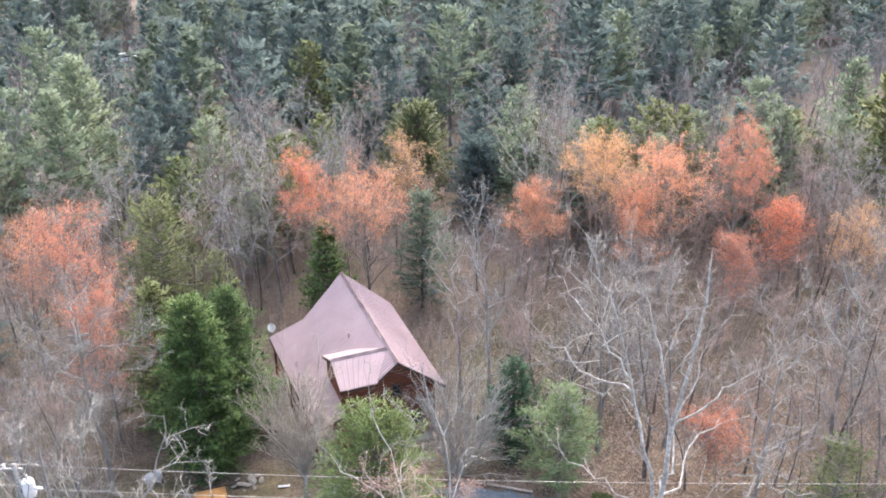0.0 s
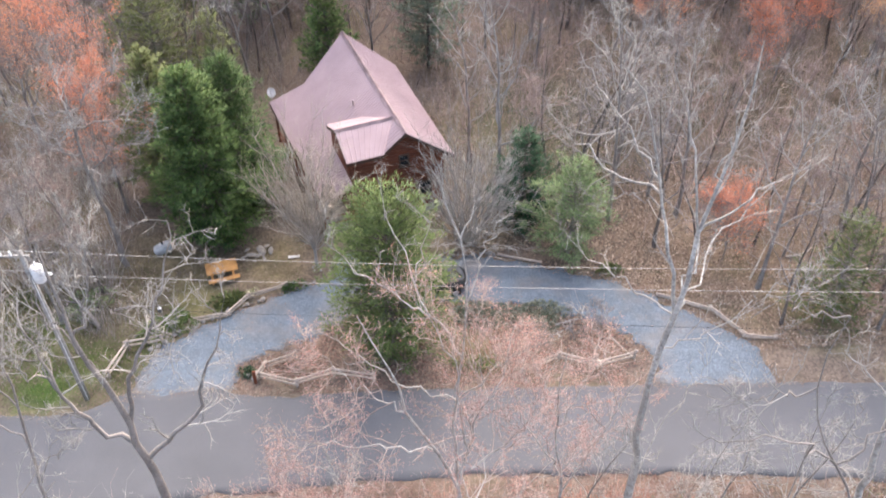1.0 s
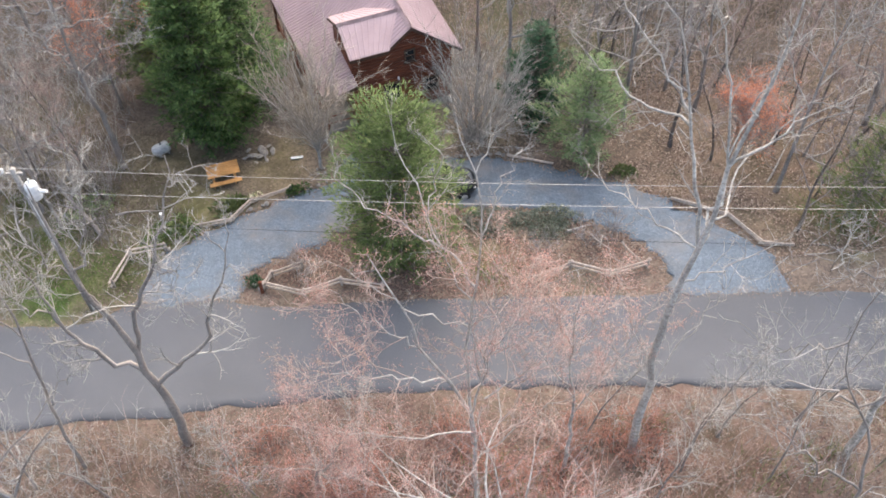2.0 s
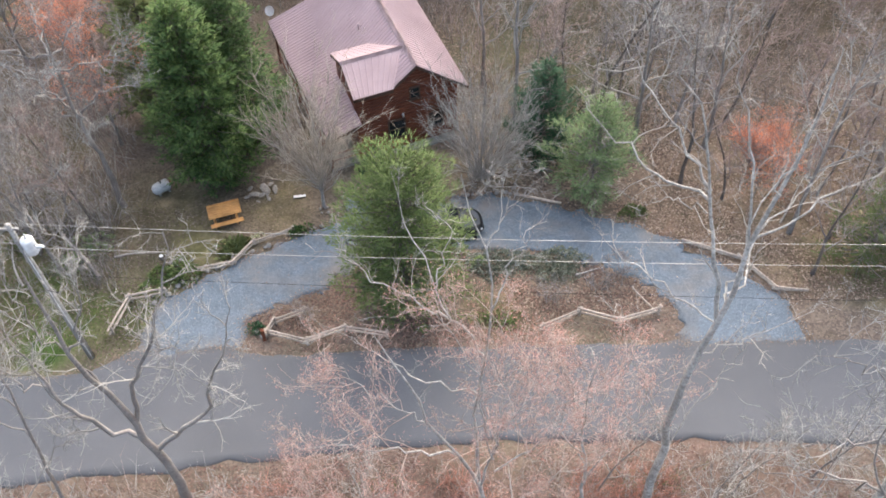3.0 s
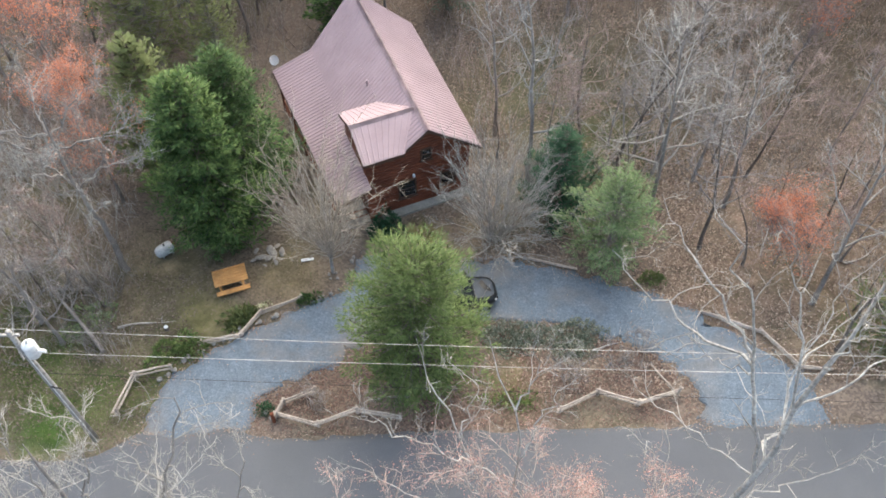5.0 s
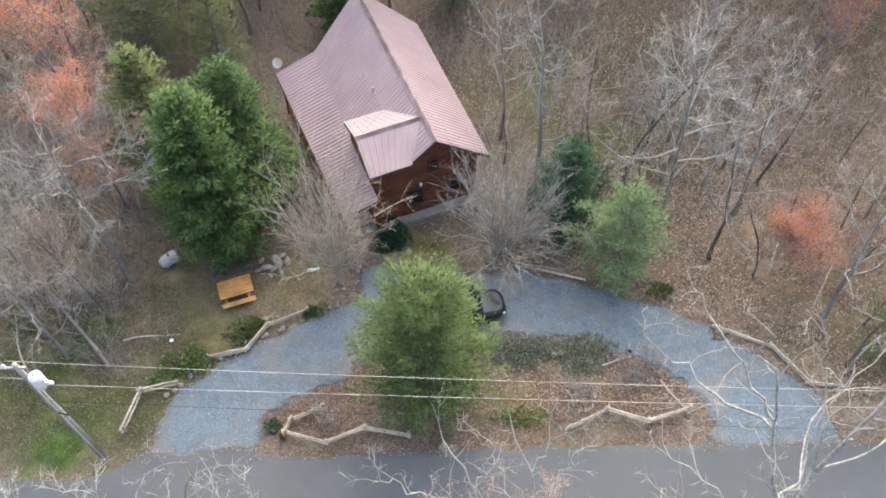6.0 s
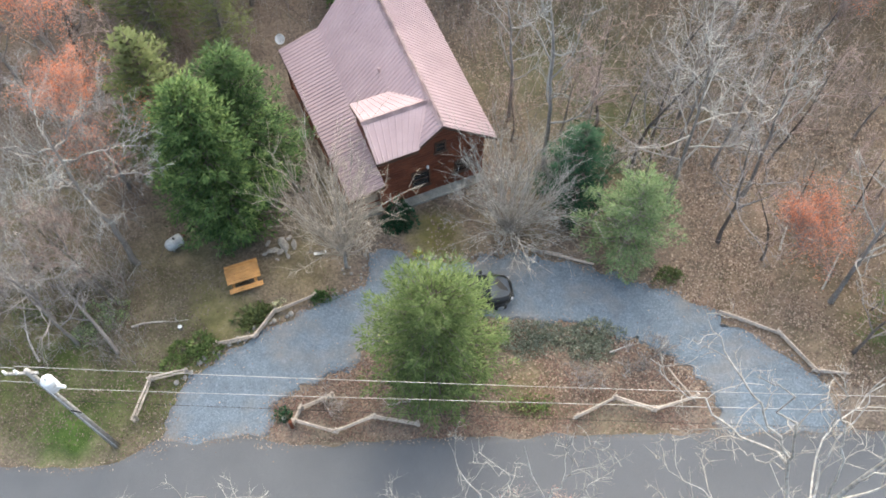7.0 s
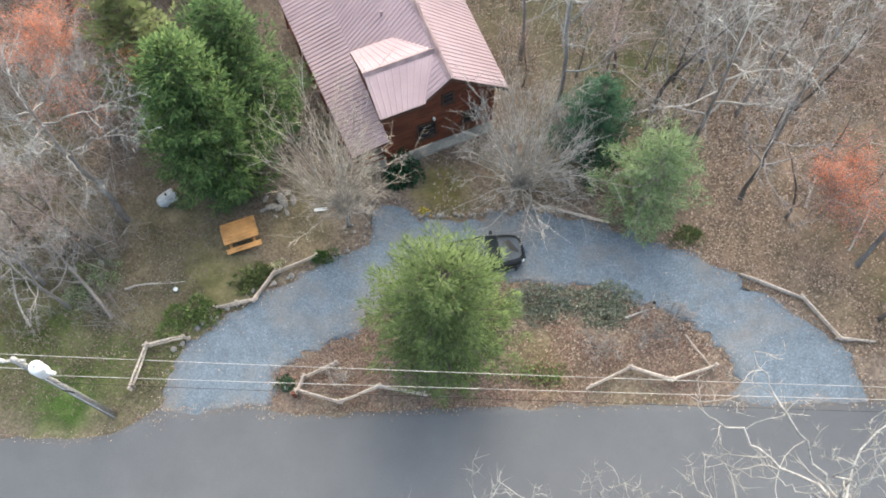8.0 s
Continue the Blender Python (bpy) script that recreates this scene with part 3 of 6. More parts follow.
def bare_tree_geo(seed, height, spread, limbs=13, subs=5, twigs=11, start=0.35, lean=(0, 0), r0=None, tr=0.013, rise=(0.5, 1.1), buds=False, bud_n=14, bud_size=0.13, stems=1, twig_len=0.9, limb_list=None, sub_share=0.45, splay=(0.15, 0.4), bud_from=0.0):
    """Trunk with limbs, crown of branches and twigs, and buds if wanted; limb_list takes the limbs apart from the trunk."""
    rng = np.random.RandomState(seed)
    wood, crown, bud = Geo(), Geo(), Geo() if buds else None
    r0 = r0 or 0.0105 * height
    for st in range(stems):
        az = 6.283 * st / max(1, stems) + rng.rand()
        out = 0 if stems == 1 else rng.uniform(*splay)
        way = unit(np.array([lean[0] + out * math.cos(az), lean[1] + out * math.sin(az), 1.0]))
        h = height * (1 if stems == 1 else rng.uniform(0.75, 1.0))
        trunk = bent(rng, (0.15 * (stems > 1) * math.cos(az), 0.15 * (stems > 1) * math.sin(az), -0.3), way, h + 0.3, 9, 0.03, 0.07)
        rr = r0 / math.sqrt(stems)
        rad = rr * (1 - 0.93 * np.linspace(0, 1, 10) ** 0.9)
        rad[0] *= 1.35
        (crown if st and limb_list is None else wood).tube(trunk, rad, 7)
        n = max(3, limbs // stems)
        for i in range(n):
            f = start + (0.97 - start) * (i + rng.rand() * 0.8) / n
            p, d = along(trunk, f)
            a = 2.4 * i + rng.uniform(-0.5, 0.5)
            w = unit(np.array([math.cos(a), math.sin(a), rng.uniform(*rise)]))
            L = spread * (1.1 - 0.65 * (f - start) / (1 - start)) * rng.uniform(0.7, 1.15)
            b = bent(rng, p, w, L, 5, 0.09, 0.19)
            r = max(0.018, rr * (1 - 0.9 * f) * 0.55)
            if limb_list is not None:
                limb_list.append(Geo())
                limb_list[-1].tube(b, np.linspace(r, tr, 6), 5)
            else:
                crown.tube(b, np.linspace(r, tr, 6), 4)
            limb_into(rng, wood, crown, b, r, subs, twigs, twig_len, L * sub_share, tr, bud if f >= bud_from else None, bud_n, bud_size)
    return wood, crown, bud


def conifer_geo(seed, height, radius, whorl=0.42, per=7, sprays=9, size=0.5, bare=0.1, droop=-0.12, shape=0.85, ragged=0.2, lean=(0, 0), slim=1.0, boughs=True, fluff=0.16, clump=0.0):
    """A trunk with whorls of boughs, each set with sprays of needles."""
    rng = np.random.RandomState(seed)
    wood, crown = Geo(), Geo()
    top = np.array([lean[0] * height, lean[1] * height, height])
    trunk = np.array([top * f + rng.normal(0, 0.03, 3) for f in np.linspace(-0.02, 1, 8)])
    wood.tube(trunk, np.linspace(0.016 * height, 0.01, 8), 7)
    z = bare * height
    while z < height * 0.985:
        f = (z - bare * height) / (height * (1 - bare))
        R = radius * ((1 - f) ** shape) * min(1.0, 0.55 + 2.2 * f) + 0.15
        n = max(3, int(per * (0.6 + 0.4 * (1 - f)) + rng.rand()))
        a0 = rng.rand() * 6.28
        for i in range(n):
            L = R * rng.uniform(1 - ragged * 1.6, 1 + ragged)
            a = a0 + 6.283 * i / n + rng.uniform(-0.3, 0.3)
            w = np.array([math.cos(a), math.sin(a), droop + 0.7 * f + rng.normal(0, 0.1)])
            p0 = np.array([lean[0] * z, lean[1] * z, z + rng.normal(0, 0.08)])
            b = bent(rng, p0, unit(w), L, 3, 0.10, 0.07)
            if boughs:
                wood.tube(b, np.linspace(0.012 + 0.012 * L, 0.006, 4), 3)
            m = max(3, int(sprays * L / max(radius, 0.5) * 1.2) + 2)
            q = np.clip(rng.uniform(0.18, 1.0, m) ** 0.75, 0, 1)
            base = np.array([along(b, k)[0] for k in q])
            d = np.array([along(b, k)[1] for k in q])
            side = unit(np.cross(d, [0, 0, 1.0])) * np.where(rng.rand(m) < 0.5, -1, 1)[:, None]
            if clump:
                # needles gathered into tufts, with dark gaps between them
                nt = max(2, int(round(L * clump)))
                cq = 0.28 + 0.72 * (np.arange(nt) + rng.rand(nt)) / nt
                hub = np.array([along(b, k)[0] for k in cq]) + unit(np.cross(b[-1] - b[0], [0, 0, 1.0])) * (rng.uniform(-1.6, 1.6, nt) * fluff * L * (1.2 - cq))[:, None]
                pick = rng.randint(0, nt, m)
                off = rng.normal(0, 1, (m, 3)) * [1, 1, 0.55]
                base = hub[pick] + off * 0.5 * size
                way = unit(d[0] * 0.8 + unit(off) * 0.9 + rng.normal(0, 0.3, (m, 3)) + [0, 0, 0.15])
                across = unit(np.cross(way, unit(np.array([0, 0, 1.0]) + rng.normal(0, 0.4, (m, 3)))))
                crown.blades(base - way * size * 0.2, way, across, size * rng.uniform(0.7, 1.3, m), size * slim * rng.uniform(0.28, 0.5, m), 0.2, unit(off * 0.55 + unit(b[-1] - b[0]) * 0.5 + [0, 0, 0.9]))
                continue
            way = unit(d * rng.uniform(0.3, 1.0, m)[:, None] + side * rng.uniform(0.3, 1.1, m)[:, None] + rng.normal(0, 0.28, (m, 3)) + np.array([0, 0, 0.12]))
            across = unit(np.cross(way, unit(np.array([0, 0, 1.0]) + rng.normal(0, 0.45, (m, 3)))))
            base = base + side * (fluff * L * rng.rand(m) * (1.15 - q))[:, None] + rng.normal(0, 0.03, (m, 3)) * L
            crown.blades(base - way * size * 0.2, way, across, size * rng.uniform(0.7, 1.3, m), size * slim * rng.uniform(0.28, 0.5, m), 0.2, unit((base - p0) / (0.5 * radius) + [0, 0, 1.25]))
        z += whorl * rng.uniform(0.75, 1.25) * (1 - 0.35 * f)
    return wood, crown


def tree(name, geos, mats, x, y, label, turn=0.0, scale=1.0, group="", category="tree", names=("trunk", "crown", "blossom"), sink=0.0, limbs=()):
    root = empty(name, pose(x, y, land1(x, y) - sink, 0, 0, turn) @ Matrix.Scale(scale, 4), label, category, group)
    for g, mt, nm in zip(geos, mats, names):
        if g is not None and g.n:
            link(nm, g.mesh(nm, mt), root)
    for g in limbs:
        link("limb", g.mesh("limb", mats[0], True), root)
    return root


def fan_geo(seed, stems, reach, tilt, twigs=7, trunk=0.0, tr=0.006, forks=6):
    """Many stems that fan out and up from one foot into a round crown, forking into fine crooked twigs."""
    rng = np.random.RandomState(seed)
    wood, crown, parts = Geo(), Geo(), []
    if trunk:
        wood.tube([(0, 0, -0.2), (0.03, 0, trunk * 0.5), (0, 0.02, trunk)], [0.12, 0.09, 0.08], 8)
    for i in range(stems):
        az = 2.4 * i + rng.uniform(-0.4, 0.4)
        f = math.sqrt(rng.rand())
        t = radians(tilt[0] + (tilt[1] - tilt[0]) * f)
        w = np.array([math.sin(t) * math.cos(az), math.sin(t) * math.sin(az), math.cos(t)])
        foot = np.array([0.3 * (not trunk) * rng.normal(), 0.25 * (not trunk) * rng.normal(), trunk * rng.uniform(0.5, 1.0) - 0.1 * (not trunk)])
        L = reach * rng.uniform(0.6, 0.9) * (1 - 0.38 * f)
        b = bent(rng, foot, w, L, 7, 0.05, 0.13)
        parts.append(Geo())
        parts[-1].tube(b, np.linspace(0.029, 0.006, 8), 5)
        for s in range(forks):
            p, d = along(b, rng.uniform(0.3, 0.98))
            fork = bent(rng, p, unit(d + rng.normal(0, 0.42, 3)), L * rng.uniform(0.12, 0.26), 3, 0.02, 0.2)
            crown.tube(fork, np.linspace(0.012, 0.005, 4), 3)
            q = rng.uniform(0.2, 1, twigs)
            base = np.array([along(fork, v)[0] for v in q])
            way = unit(d + rng.normal(0, 0.6, (twigs, 3)))
            crown.spikes(base, base + way * rng.uniform(0.15, 0.5, twigs)[:, None], np.full(twigs, tr))
    return wood, crown, parts


def guided_tree(name, seed, trunk, limbs, mats, label, r0, tr=0.0075, forks=11, length=2.4, twigs=6, buds=0, bud_size=0.04):
    """A tree whose trunk and main limbs pass through a few way-points, with crooked forking branches on them."""
    rng = np.random.RandomState(seed)
    wood, crown, parts, bloom = Geo(), Geo(), [], Geo()
    x0, y0 = trunk[0][:2]
    z0 = land1(x0, y0)

    def line(way, n, wob):
        p = np.array(way, float) - [x0, y0, z0]
        k = np.concatenate([[0], np.cumsum(np.linalg.norm(np.diff(p, axis=0), axis=1))])
        u = np.linspace(0, k[-1], n)
        out = np.stack([np.interp(u, k, p[:, c]) for c in range(3)], 1)
        out[1:-1] = 0.2 * out[:-2] + 0.6 * out[1:-1] + 0.2 * out[2:]
        out[1:-1] += rng.normal(0, wob, (n - 2, 3))
        return out

    tp = line([(x0, y0, z0 - 0.3)] + list(trunk[1:]), 16, 0.05)
    wood.tube(tp, np.append(r0 * np.linspace(1.15, 0.2, 16)[:-1] ** 1.15, 0.012), 9)
    for way, r in limbs:
        b = line(way, 14, 0.10)
        hub = tp if not parts or np.linalg.norm(tp - b[0], axis=1).min() < 0.8 else None
        if hub is not None:
            b = b + (hub[np.argmin(np.linalg.norm(hub - b[0], axis=1))] - b[0]) * np.clip(1 - np.arange(14) / 5, 0, 1)[:, None]
        parts.append(Geo())
        parts[-1].tube(b, 0.55 * r * np.linspace(1, 0.14, 14), 6)
        tips = [] if buds else None
        fork_into(rng, crown, b, 0.55 * r, forks, length, tr, 1, twigs, tips=tips)
        if buds:
            tips = np.concatenate(tips)
            pick = tips[rng.randint(0, len(tips), buds)] + rng.normal(0, 0.1, (buds, 3))
            way_ = unit(rng.normal(0, 1, (buds, 3)) + [0, 0, 0.4])
            bloom.blades(pick, way_, unit(np.cross(way_, rng.normal(0, 1, (buds, 3)))), bud_size * rng.uniform(0.6, 1.4, buds), bud_size * rng.uniform(0.5, 1.0, buds))
    return tree(name, (wood, crown, bloom), mats, x0, y0, label, limbs=parts)


def plant(src, x, y, turn, scale, sink=0.0, tilt=(0, 0)):
    """Another tree like src elsewhere."""
    ob = copy_thing(src, pose(0, 0, 0))
    ob.matrix_basis = pose(x, y, land1(x, y) - sink, tilt[0], tilt[1], turn) @ Matrix.Scale(scale, 4)
    return ob

# ---- the cabin ----
def corrugated(name, dark, light, ridge_axis=1, pitch=0.23):
    m, n, l, b = mat(name, light, 0.6, 0.0, 0.28)
    c = noise_tex(n, l, 0.7, 4, 0.6)
    f = noise_tex(n, l, 20, 4, 0.6)
    r = ramp(n, [(0.3, dark), (0.7, light)])
    l.new(c.outputs["Fac"], r.inputs["Fac"])
    rf = ramp(n, [(0.3, (0.9, 0.9, 0.9)), (0.7, (1.06, 1.06, 1.06))])
    l.new(f.outputs["Fac"], rf.inputs["Fac"])
    l.new(mix(n, l, 1.0, r.outputs["Color"], rf.outputs["Color"], "MULTIPLY"), b.inputs["Base Color"])
    rr = ramp(n, [(0.3, (0.56, 0.56, 0.56)), (0.7, (0.70, 0.70, 0.70))])
    l.new(f.outputs["Fac"], rr.inputs["Fac"])
    l.new(rr.outputs["Color"], b.inputs["Roughness"])
    return m


ROOF = corrugated("mauve_roof_metal", (0.315, 0.232, 0.246), (0.37, 0.276, 0.29))
TRIM = two_scale("roof_trim", (0.41, 0.31, 0.32), (0.48, 0.37, 0.38), 12, 1.0, 0.45, 0.05)
LOG = two_scale("stained_log", (0.10, 0.029, 0.014), (0.21, 0.064, 0.030), 8, 0.8, 0.65, 0.3, (0.15, 1, 3))
DARKWOOD = two_scale("dark_timber", (0.05, 0.03, 0.022), (0.12, 0.07, 0.05), 10, 0.8, 0.75, 0.3)
GREYWOOD = two_scale("weathered_timber", (0.18, 0.16, 0.14), (0.38, 0.345, 0.305), 12, 1.2, 0.85, 0.5)
CONCRETE = two_scale("concrete", (0.20, 0.20, 0.185), (0.36, 0.35, 0.32), 14, 0.8, 0.9, 0.3)
STONE = two_scale("field_stone", (0.17, 0.155, 0.14), (0.38, 0.355, 0.325), 6, 1.0, 0.9, 0.6)
SOIL = two_scale("dark_soil", (0.05, 0.04, 0.03), (0.12, 0.09, 0.07), 9, 0.8, 0.95, 0.5)
WHITE = two_scale("white_enamel", (0.66, 0.67, 0.68), (0.8, 0.8, 0.8), 10, 1.5, 0.5, 0.05)
TANK = two_scale("dull_tank_paint", (0.36, 0.37, 0.37), (0.58, 0.585, 0.58), 8, 1.5, 0.7, 0.1)
RUSTY = two_scale("rusted_steel", (0.12, 0.05, 0.03), (0.26, 0.13, 0.085), 9, 1.5, 0.85, 0.3)
GLASS, gn, gl, gb = mat("window_glass", (0.02, 0.025, 0.03), 0.06, 0, 0.6)

HOUSE_Z = -0.45
HX, HY, HTURN = -3.0, 50.43, 20.05
cabin = empty("cabin", pose(HX, HY, 0, 0, 0, HTURN), "red-brown log cabin with faded mauve metal roof", "house")

RZ, PROW = 6.1, 12.64
ROOF_R = ((3.08, -0.35, 3.80), (3.15, 10.8, 3.80), (0, PROW, RZ), (0, -0.05, RZ))
ROOF_LU = ((-1.5, -0.2, 5.07), (-1.5, 11.92, 5.07), (0, PROW, RZ), (0, -0.05, RZ))
ROOF_LL = ((-3.7, 0.6, 3.56), (-3.45, 11.0, 3.73), (-1.5, 11.92, 5.07), (-1.5, 0.6, 5.07))
PORCH = ((-5.6, -0.45, 2.6), (-6.0, 11.25, 2.6), (-3.43, 11.0, 3.72), (-3.66, -0.75, 3.52))


def roof_plane(name, corners, label="", rib=0.24, high=0.034):
    """A metal roof plane: two eave corners, then the upper corners, with raised ribs running down the slope."""
    a, b, c, d = (Vector(v) for v in corners)
    nrm = (b - a).cross(d - a).normalized()
    if nrm.z < 0:
        nrm = -nrm
    ob = part(name, prism([a, b, c, d], nrm * 0.05), ROOF, cabin, label)
    bm = bmesh.new()
    n = max(2, int((b - a).length / rib))
    for i in range(n):
        f = (i + 0.5) / n
        lo, hi = a.lerp(b, f), d.lerp(c, f)
        w = (c - d).normalized() * 0.045
        up = nrm * high
        low = [bm.verts.new(p - nrm * 0.002) for p in (lo - w, lo + w, hi + w, hi - w)]
        top = [bm.verts.new(p + up) for p in (lo - w * 0.45, lo + w * 0.45, hi + w * 0.45, hi - w * 0.45)]
        bm.faces.new(top)
        for k in range(4):
            bm.faces.new((low[k], low[(k + 1) % 4], top[(k + 1) % 4], top[k]))
    bmesh.ops.recalc_face_normals(bm, faces=bm.faces)
    part("rib", bm, ROOF, ob)["kind"] = "stuff"
    return ob


roof_plane("roof_slope", ROOF_R)
roof_plane("roof_slope", ROOF_LU)
roof_plane("roof_slope", ROOF_LL)
roof_plane("porch_roof", PORCH)
DY, DX, DZ, DE, DEZ = 1.8, -3.85, 6.04, 2.12, 5.06
roof_plane("dormer_roof", ((DX, DY - DE, DEZ), (-1.45, DY - DE, DEZ), (-0.08, DY, DZ), (DX, DY, DZ)), high=0.018)
roof_plane("dormer_roof", ((DX, DY + DE, DEZ), (-1.45, DY + DE, DEZ), (-0.08, DY, DZ), (DX, DY, DZ)), high=0.018)


def cap(p, q, w=0.16):
    """A bent metal cap along a ridge."""
    p, q = Vector(p), Vector(q)
    s = (q - p).cross(Vector((0, 0, 1))).normalized() * w
    dz = Vector((0, 0, 0.11))
    up = Vector((0, 0, 0.065))
    bm = bmesh.new()
    rows = [[bm.verts.new(e + o) for o in (s - dz + up, up * 1.3, -s - dz + up)] for e in (p, q)]
    for k in range(2):
        bm.faces.new((rows[0][k], rows[0][k + 1], rows[1][k + 1], rows[1][k]))
    bmesh.ops.solidify(bm, geom=list(bm.faces), thickness=0.012)
    return bm


part("ridge_cap", cap((0, -0.1, RZ), (0, PROW + 0.05, RZ)), TRIM, cabin)
part("ridge_cap", cap((DX - 0.05, DY, DZ), (-0.1, DY, DZ)), TRIM, cabin)


def board(p, q, w, t, material, name="fascia_board", parent=None):
    """A board between two points, w high and t thick."""
    p, q = Vector(p), Vector(q)
    d = (q - p).normalized()
    s = d.cross(Vector((0, 0, 1))).normalized() * t / 2
    up = Vector((0, 0, w))
    bm = prism([p - s, p + s, q + s, q - s], up)
    return part(name, bm, material, parent or cabin)


for pl, i, j in ((ROOF_R, 3, 0), (ROOF_LU, 3, 0), (ROOF_R, 1, 0), (ROOF_R, 2, 1), (((-3.7, -0.35, 3.56), (-3.45, 11.0, 3.73), (0, PROW, RZ)), 2, 1), (PORCH, 0, 1), (PORCH, 3, 0), (PORCH, 1, 2)):
    p, q = Vector(pl[i]), Vector(pl[j])
    board(p - Vector((0, 0, 0.06)), q - Vector((0, 0, 0.06)), 0.2, 0.04, DARKWOOD)
board((DX, DY - DE, DEZ - 0.06), (-1.5, DY - DE, DEZ - 0.06), 0.18, 0.04, DARKWOOD)
for sgn in (-1, 1):
    board((DX, DY, DZ - 0.06), (DX, DY + sgn * DE, DEZ - 0.06), 0.18, 0.04, DARKWOOD)

# walls
WL, WR, WF, WB = -3.65, 2.65, 0.35, 10.2
FLOOR = -0.15
EWR = 3.95
front = part("front_wall", prism([(WL, WF, FLOOR - 0.5), (WR, WF, FLOOR - 0.5), (WR, WF, EWR), (0, WF, RZ - 0.12), (-1.5, WF, 5.0), (WL, WF, 5.0)], (0, -0.2, 0)), LOG, cabin)
part("back_wall", prism([(WL, WB, FLOOR - 0.7), (WR, WB, FLOOR - 0.7), (WR, WB, EWR), (0, WB, RZ - 0.12), (WL, WB, 3.45)], (0, 0.2, 0)), LOG, cabin)
side_r = part("side_wall", box((WR - 0.2, WF + 0.2, FLOOR - 0.7), (WR, WB - 0.2, EWR)), LOG, cabin)
side_l = part("side_wall", box((WL, WF + 0.2, FLOOR - 0.7), (WL + 0.2, WB - 0.2, 3.45)), LOG, cabin)
gable = part("dormer_wall", prism([(WL, WF + 0.2, 3.5), (WL, DY + DE - 0.25, 3.5), (WL, DY + DE - 0.25, DEZ + 0.02), (WL, DY, DZ - 0.1), (WL, WF + 0.2, DEZ + 0.2)], (-0.15, 0, 0)), LOG, cabin)
part("dormer_wall", box((WL + 0.15, DY + DE - 0.4, 3.5), (-1.5, DY + DE - 0.25, DEZ + 0.02)), LOG, cabin)


def logs_on(wall, x0, x1, y, z0, top, skip=()):
    """Half-round log courses along a wall that faces -y; top(x) is the roof's underside."""
    z, h = z0, 0.21
    while z < 5.8:
        # the stretch of this course that lies under the roof and beside the openings
        xs = [x for x in np.linspace(x0, x1, 127) if top(x) > z + h]
        if len(xs) < 8:
            break
        runs = [(min(xs), max(xs))]
        for (a, b, c, d) in skip:
            if z + h > c and z < d:
                runs = [r for lo, hi in runs for r in ((lo, min(hi, a)), (max(lo, b), hi)) if r[1] - r[0] > 0.15]
        for lo, hi in runs:
            bm = bmesh.new()
            ends = []
            for x in (lo, hi):
                ends.append([bm.verts.new((x, y - 0.07 * math.sin(math.pi * k / 5) + 0.004, z + h * k / 5)) for k in range(6)])
            for k in range(5):
                bm.faces.new((ends[0][k], ends[1][k], ends[1][k + 1], ends[0][k + 1]))
            bm.faces.new(ends[0])
            bm.faces.new(ends[1][::-1])
            part("log", bm, LOG, wall)
        z += h + 0.012


OPEN = [(-1.78, -0.66, 0.5, 2.0), (-0.36, 0.32, 3.3, 4.22), (0.85, 1.8, 0.6, 1.75)]


def underside(x):
    if x < -1.5:
        return 5.0
    return RZ - 0.14 - abs(x) * ((RZ - 3.8) / 3.1 if x > 0 else 0.70)


logs_on(front, WL, WR, WF, FLOOR - 0.4, underside, OPEN)


def window(x0, x1, z0, z1, y):
    f = 0.09
    bm = bmesh.new()
    for lo, hi in (((x0, y - 0.1, z0), (x1, y + 0.02, z0 + f)), ((x0, y - 0.1, z1 - f), (x1, y + 0.02, z1)), ((x0, y - 0.1, z0 + f), (x0 + f, y + 0.02, z1 - f)), ((x1 - f, y - 0.1, z0 + f), (x1, y + 0.02, z1 - f)), ((x0 + f, y - 0.08, (z0 + z1) / 2 - 0.025), (x1 - f, y, (z0 + z1) / 2 + 0.025))):
        box_into(bm, lo, hi)
    w = part("window", bm, DARKWOOD, cabin, "dark timber sash window")
    part("pane", box((x0 + f, y - 0.045, z0 + f), (x1 - f, y - 0.03, (z0 + z1) / 2 - 0.025)), GLASS, w)
    part("pane", box((x0 + f, y - 0.045, (z0 + z1) / 2 + 0.025), (x1 - f, y - 0.03, z1 - f)), GLASS, w)
    part("sill", box((x0 - 0.06, y - 0.15, z0 - 0.06), (x1 + 0.06, y, z0 - 0.002)), DARKWOOD, w)


for a, b, c, d in OPEN:
    window(a, b, c, d, WF)
lamp = part("wall_lamp", box((-0.88, WF - 0.2, 2.2), (-0.76, WF - 0.07, 2.42), 0.02), WHITE, cabin, "small white wall lamp")
part("bracket", box((-0.85, WF - 0.07, 2.26), (-0.79, WF, 2.34)), DARKWOOD, lamp)

# landing in front, porch floor, posts and rail along the side
LAND = -0.42
part("front_step", box((-2.9, -0.3, LAND - 0.25), (2.5, 0.27, LAND + 0.16), 0.03), CONCRETE, cabin, "pale concrete step")
part("porch_floor", box((-5.55, 0.0, FLOOR - 0.3), (WL - 0.01, 10.6, FLOOR - 0.12)), GREYWOOD, cabin)
part("porch_skirt", box((-5.5, 0.05, FLOOR - 0.9), (-5.42, 10.5, FLOOR - 0.31)), DARKWOOD, cabin)
for k in range(6):
    y = 0.15 + 2.06 * k
    x = -5.45 - 0.034 * y
    part("porch_post", box((x - 0.07, y - 0.07, FLOOR - 0.12), (x + 0.07, y + 0.07, 2.56)), LOG, cabin)
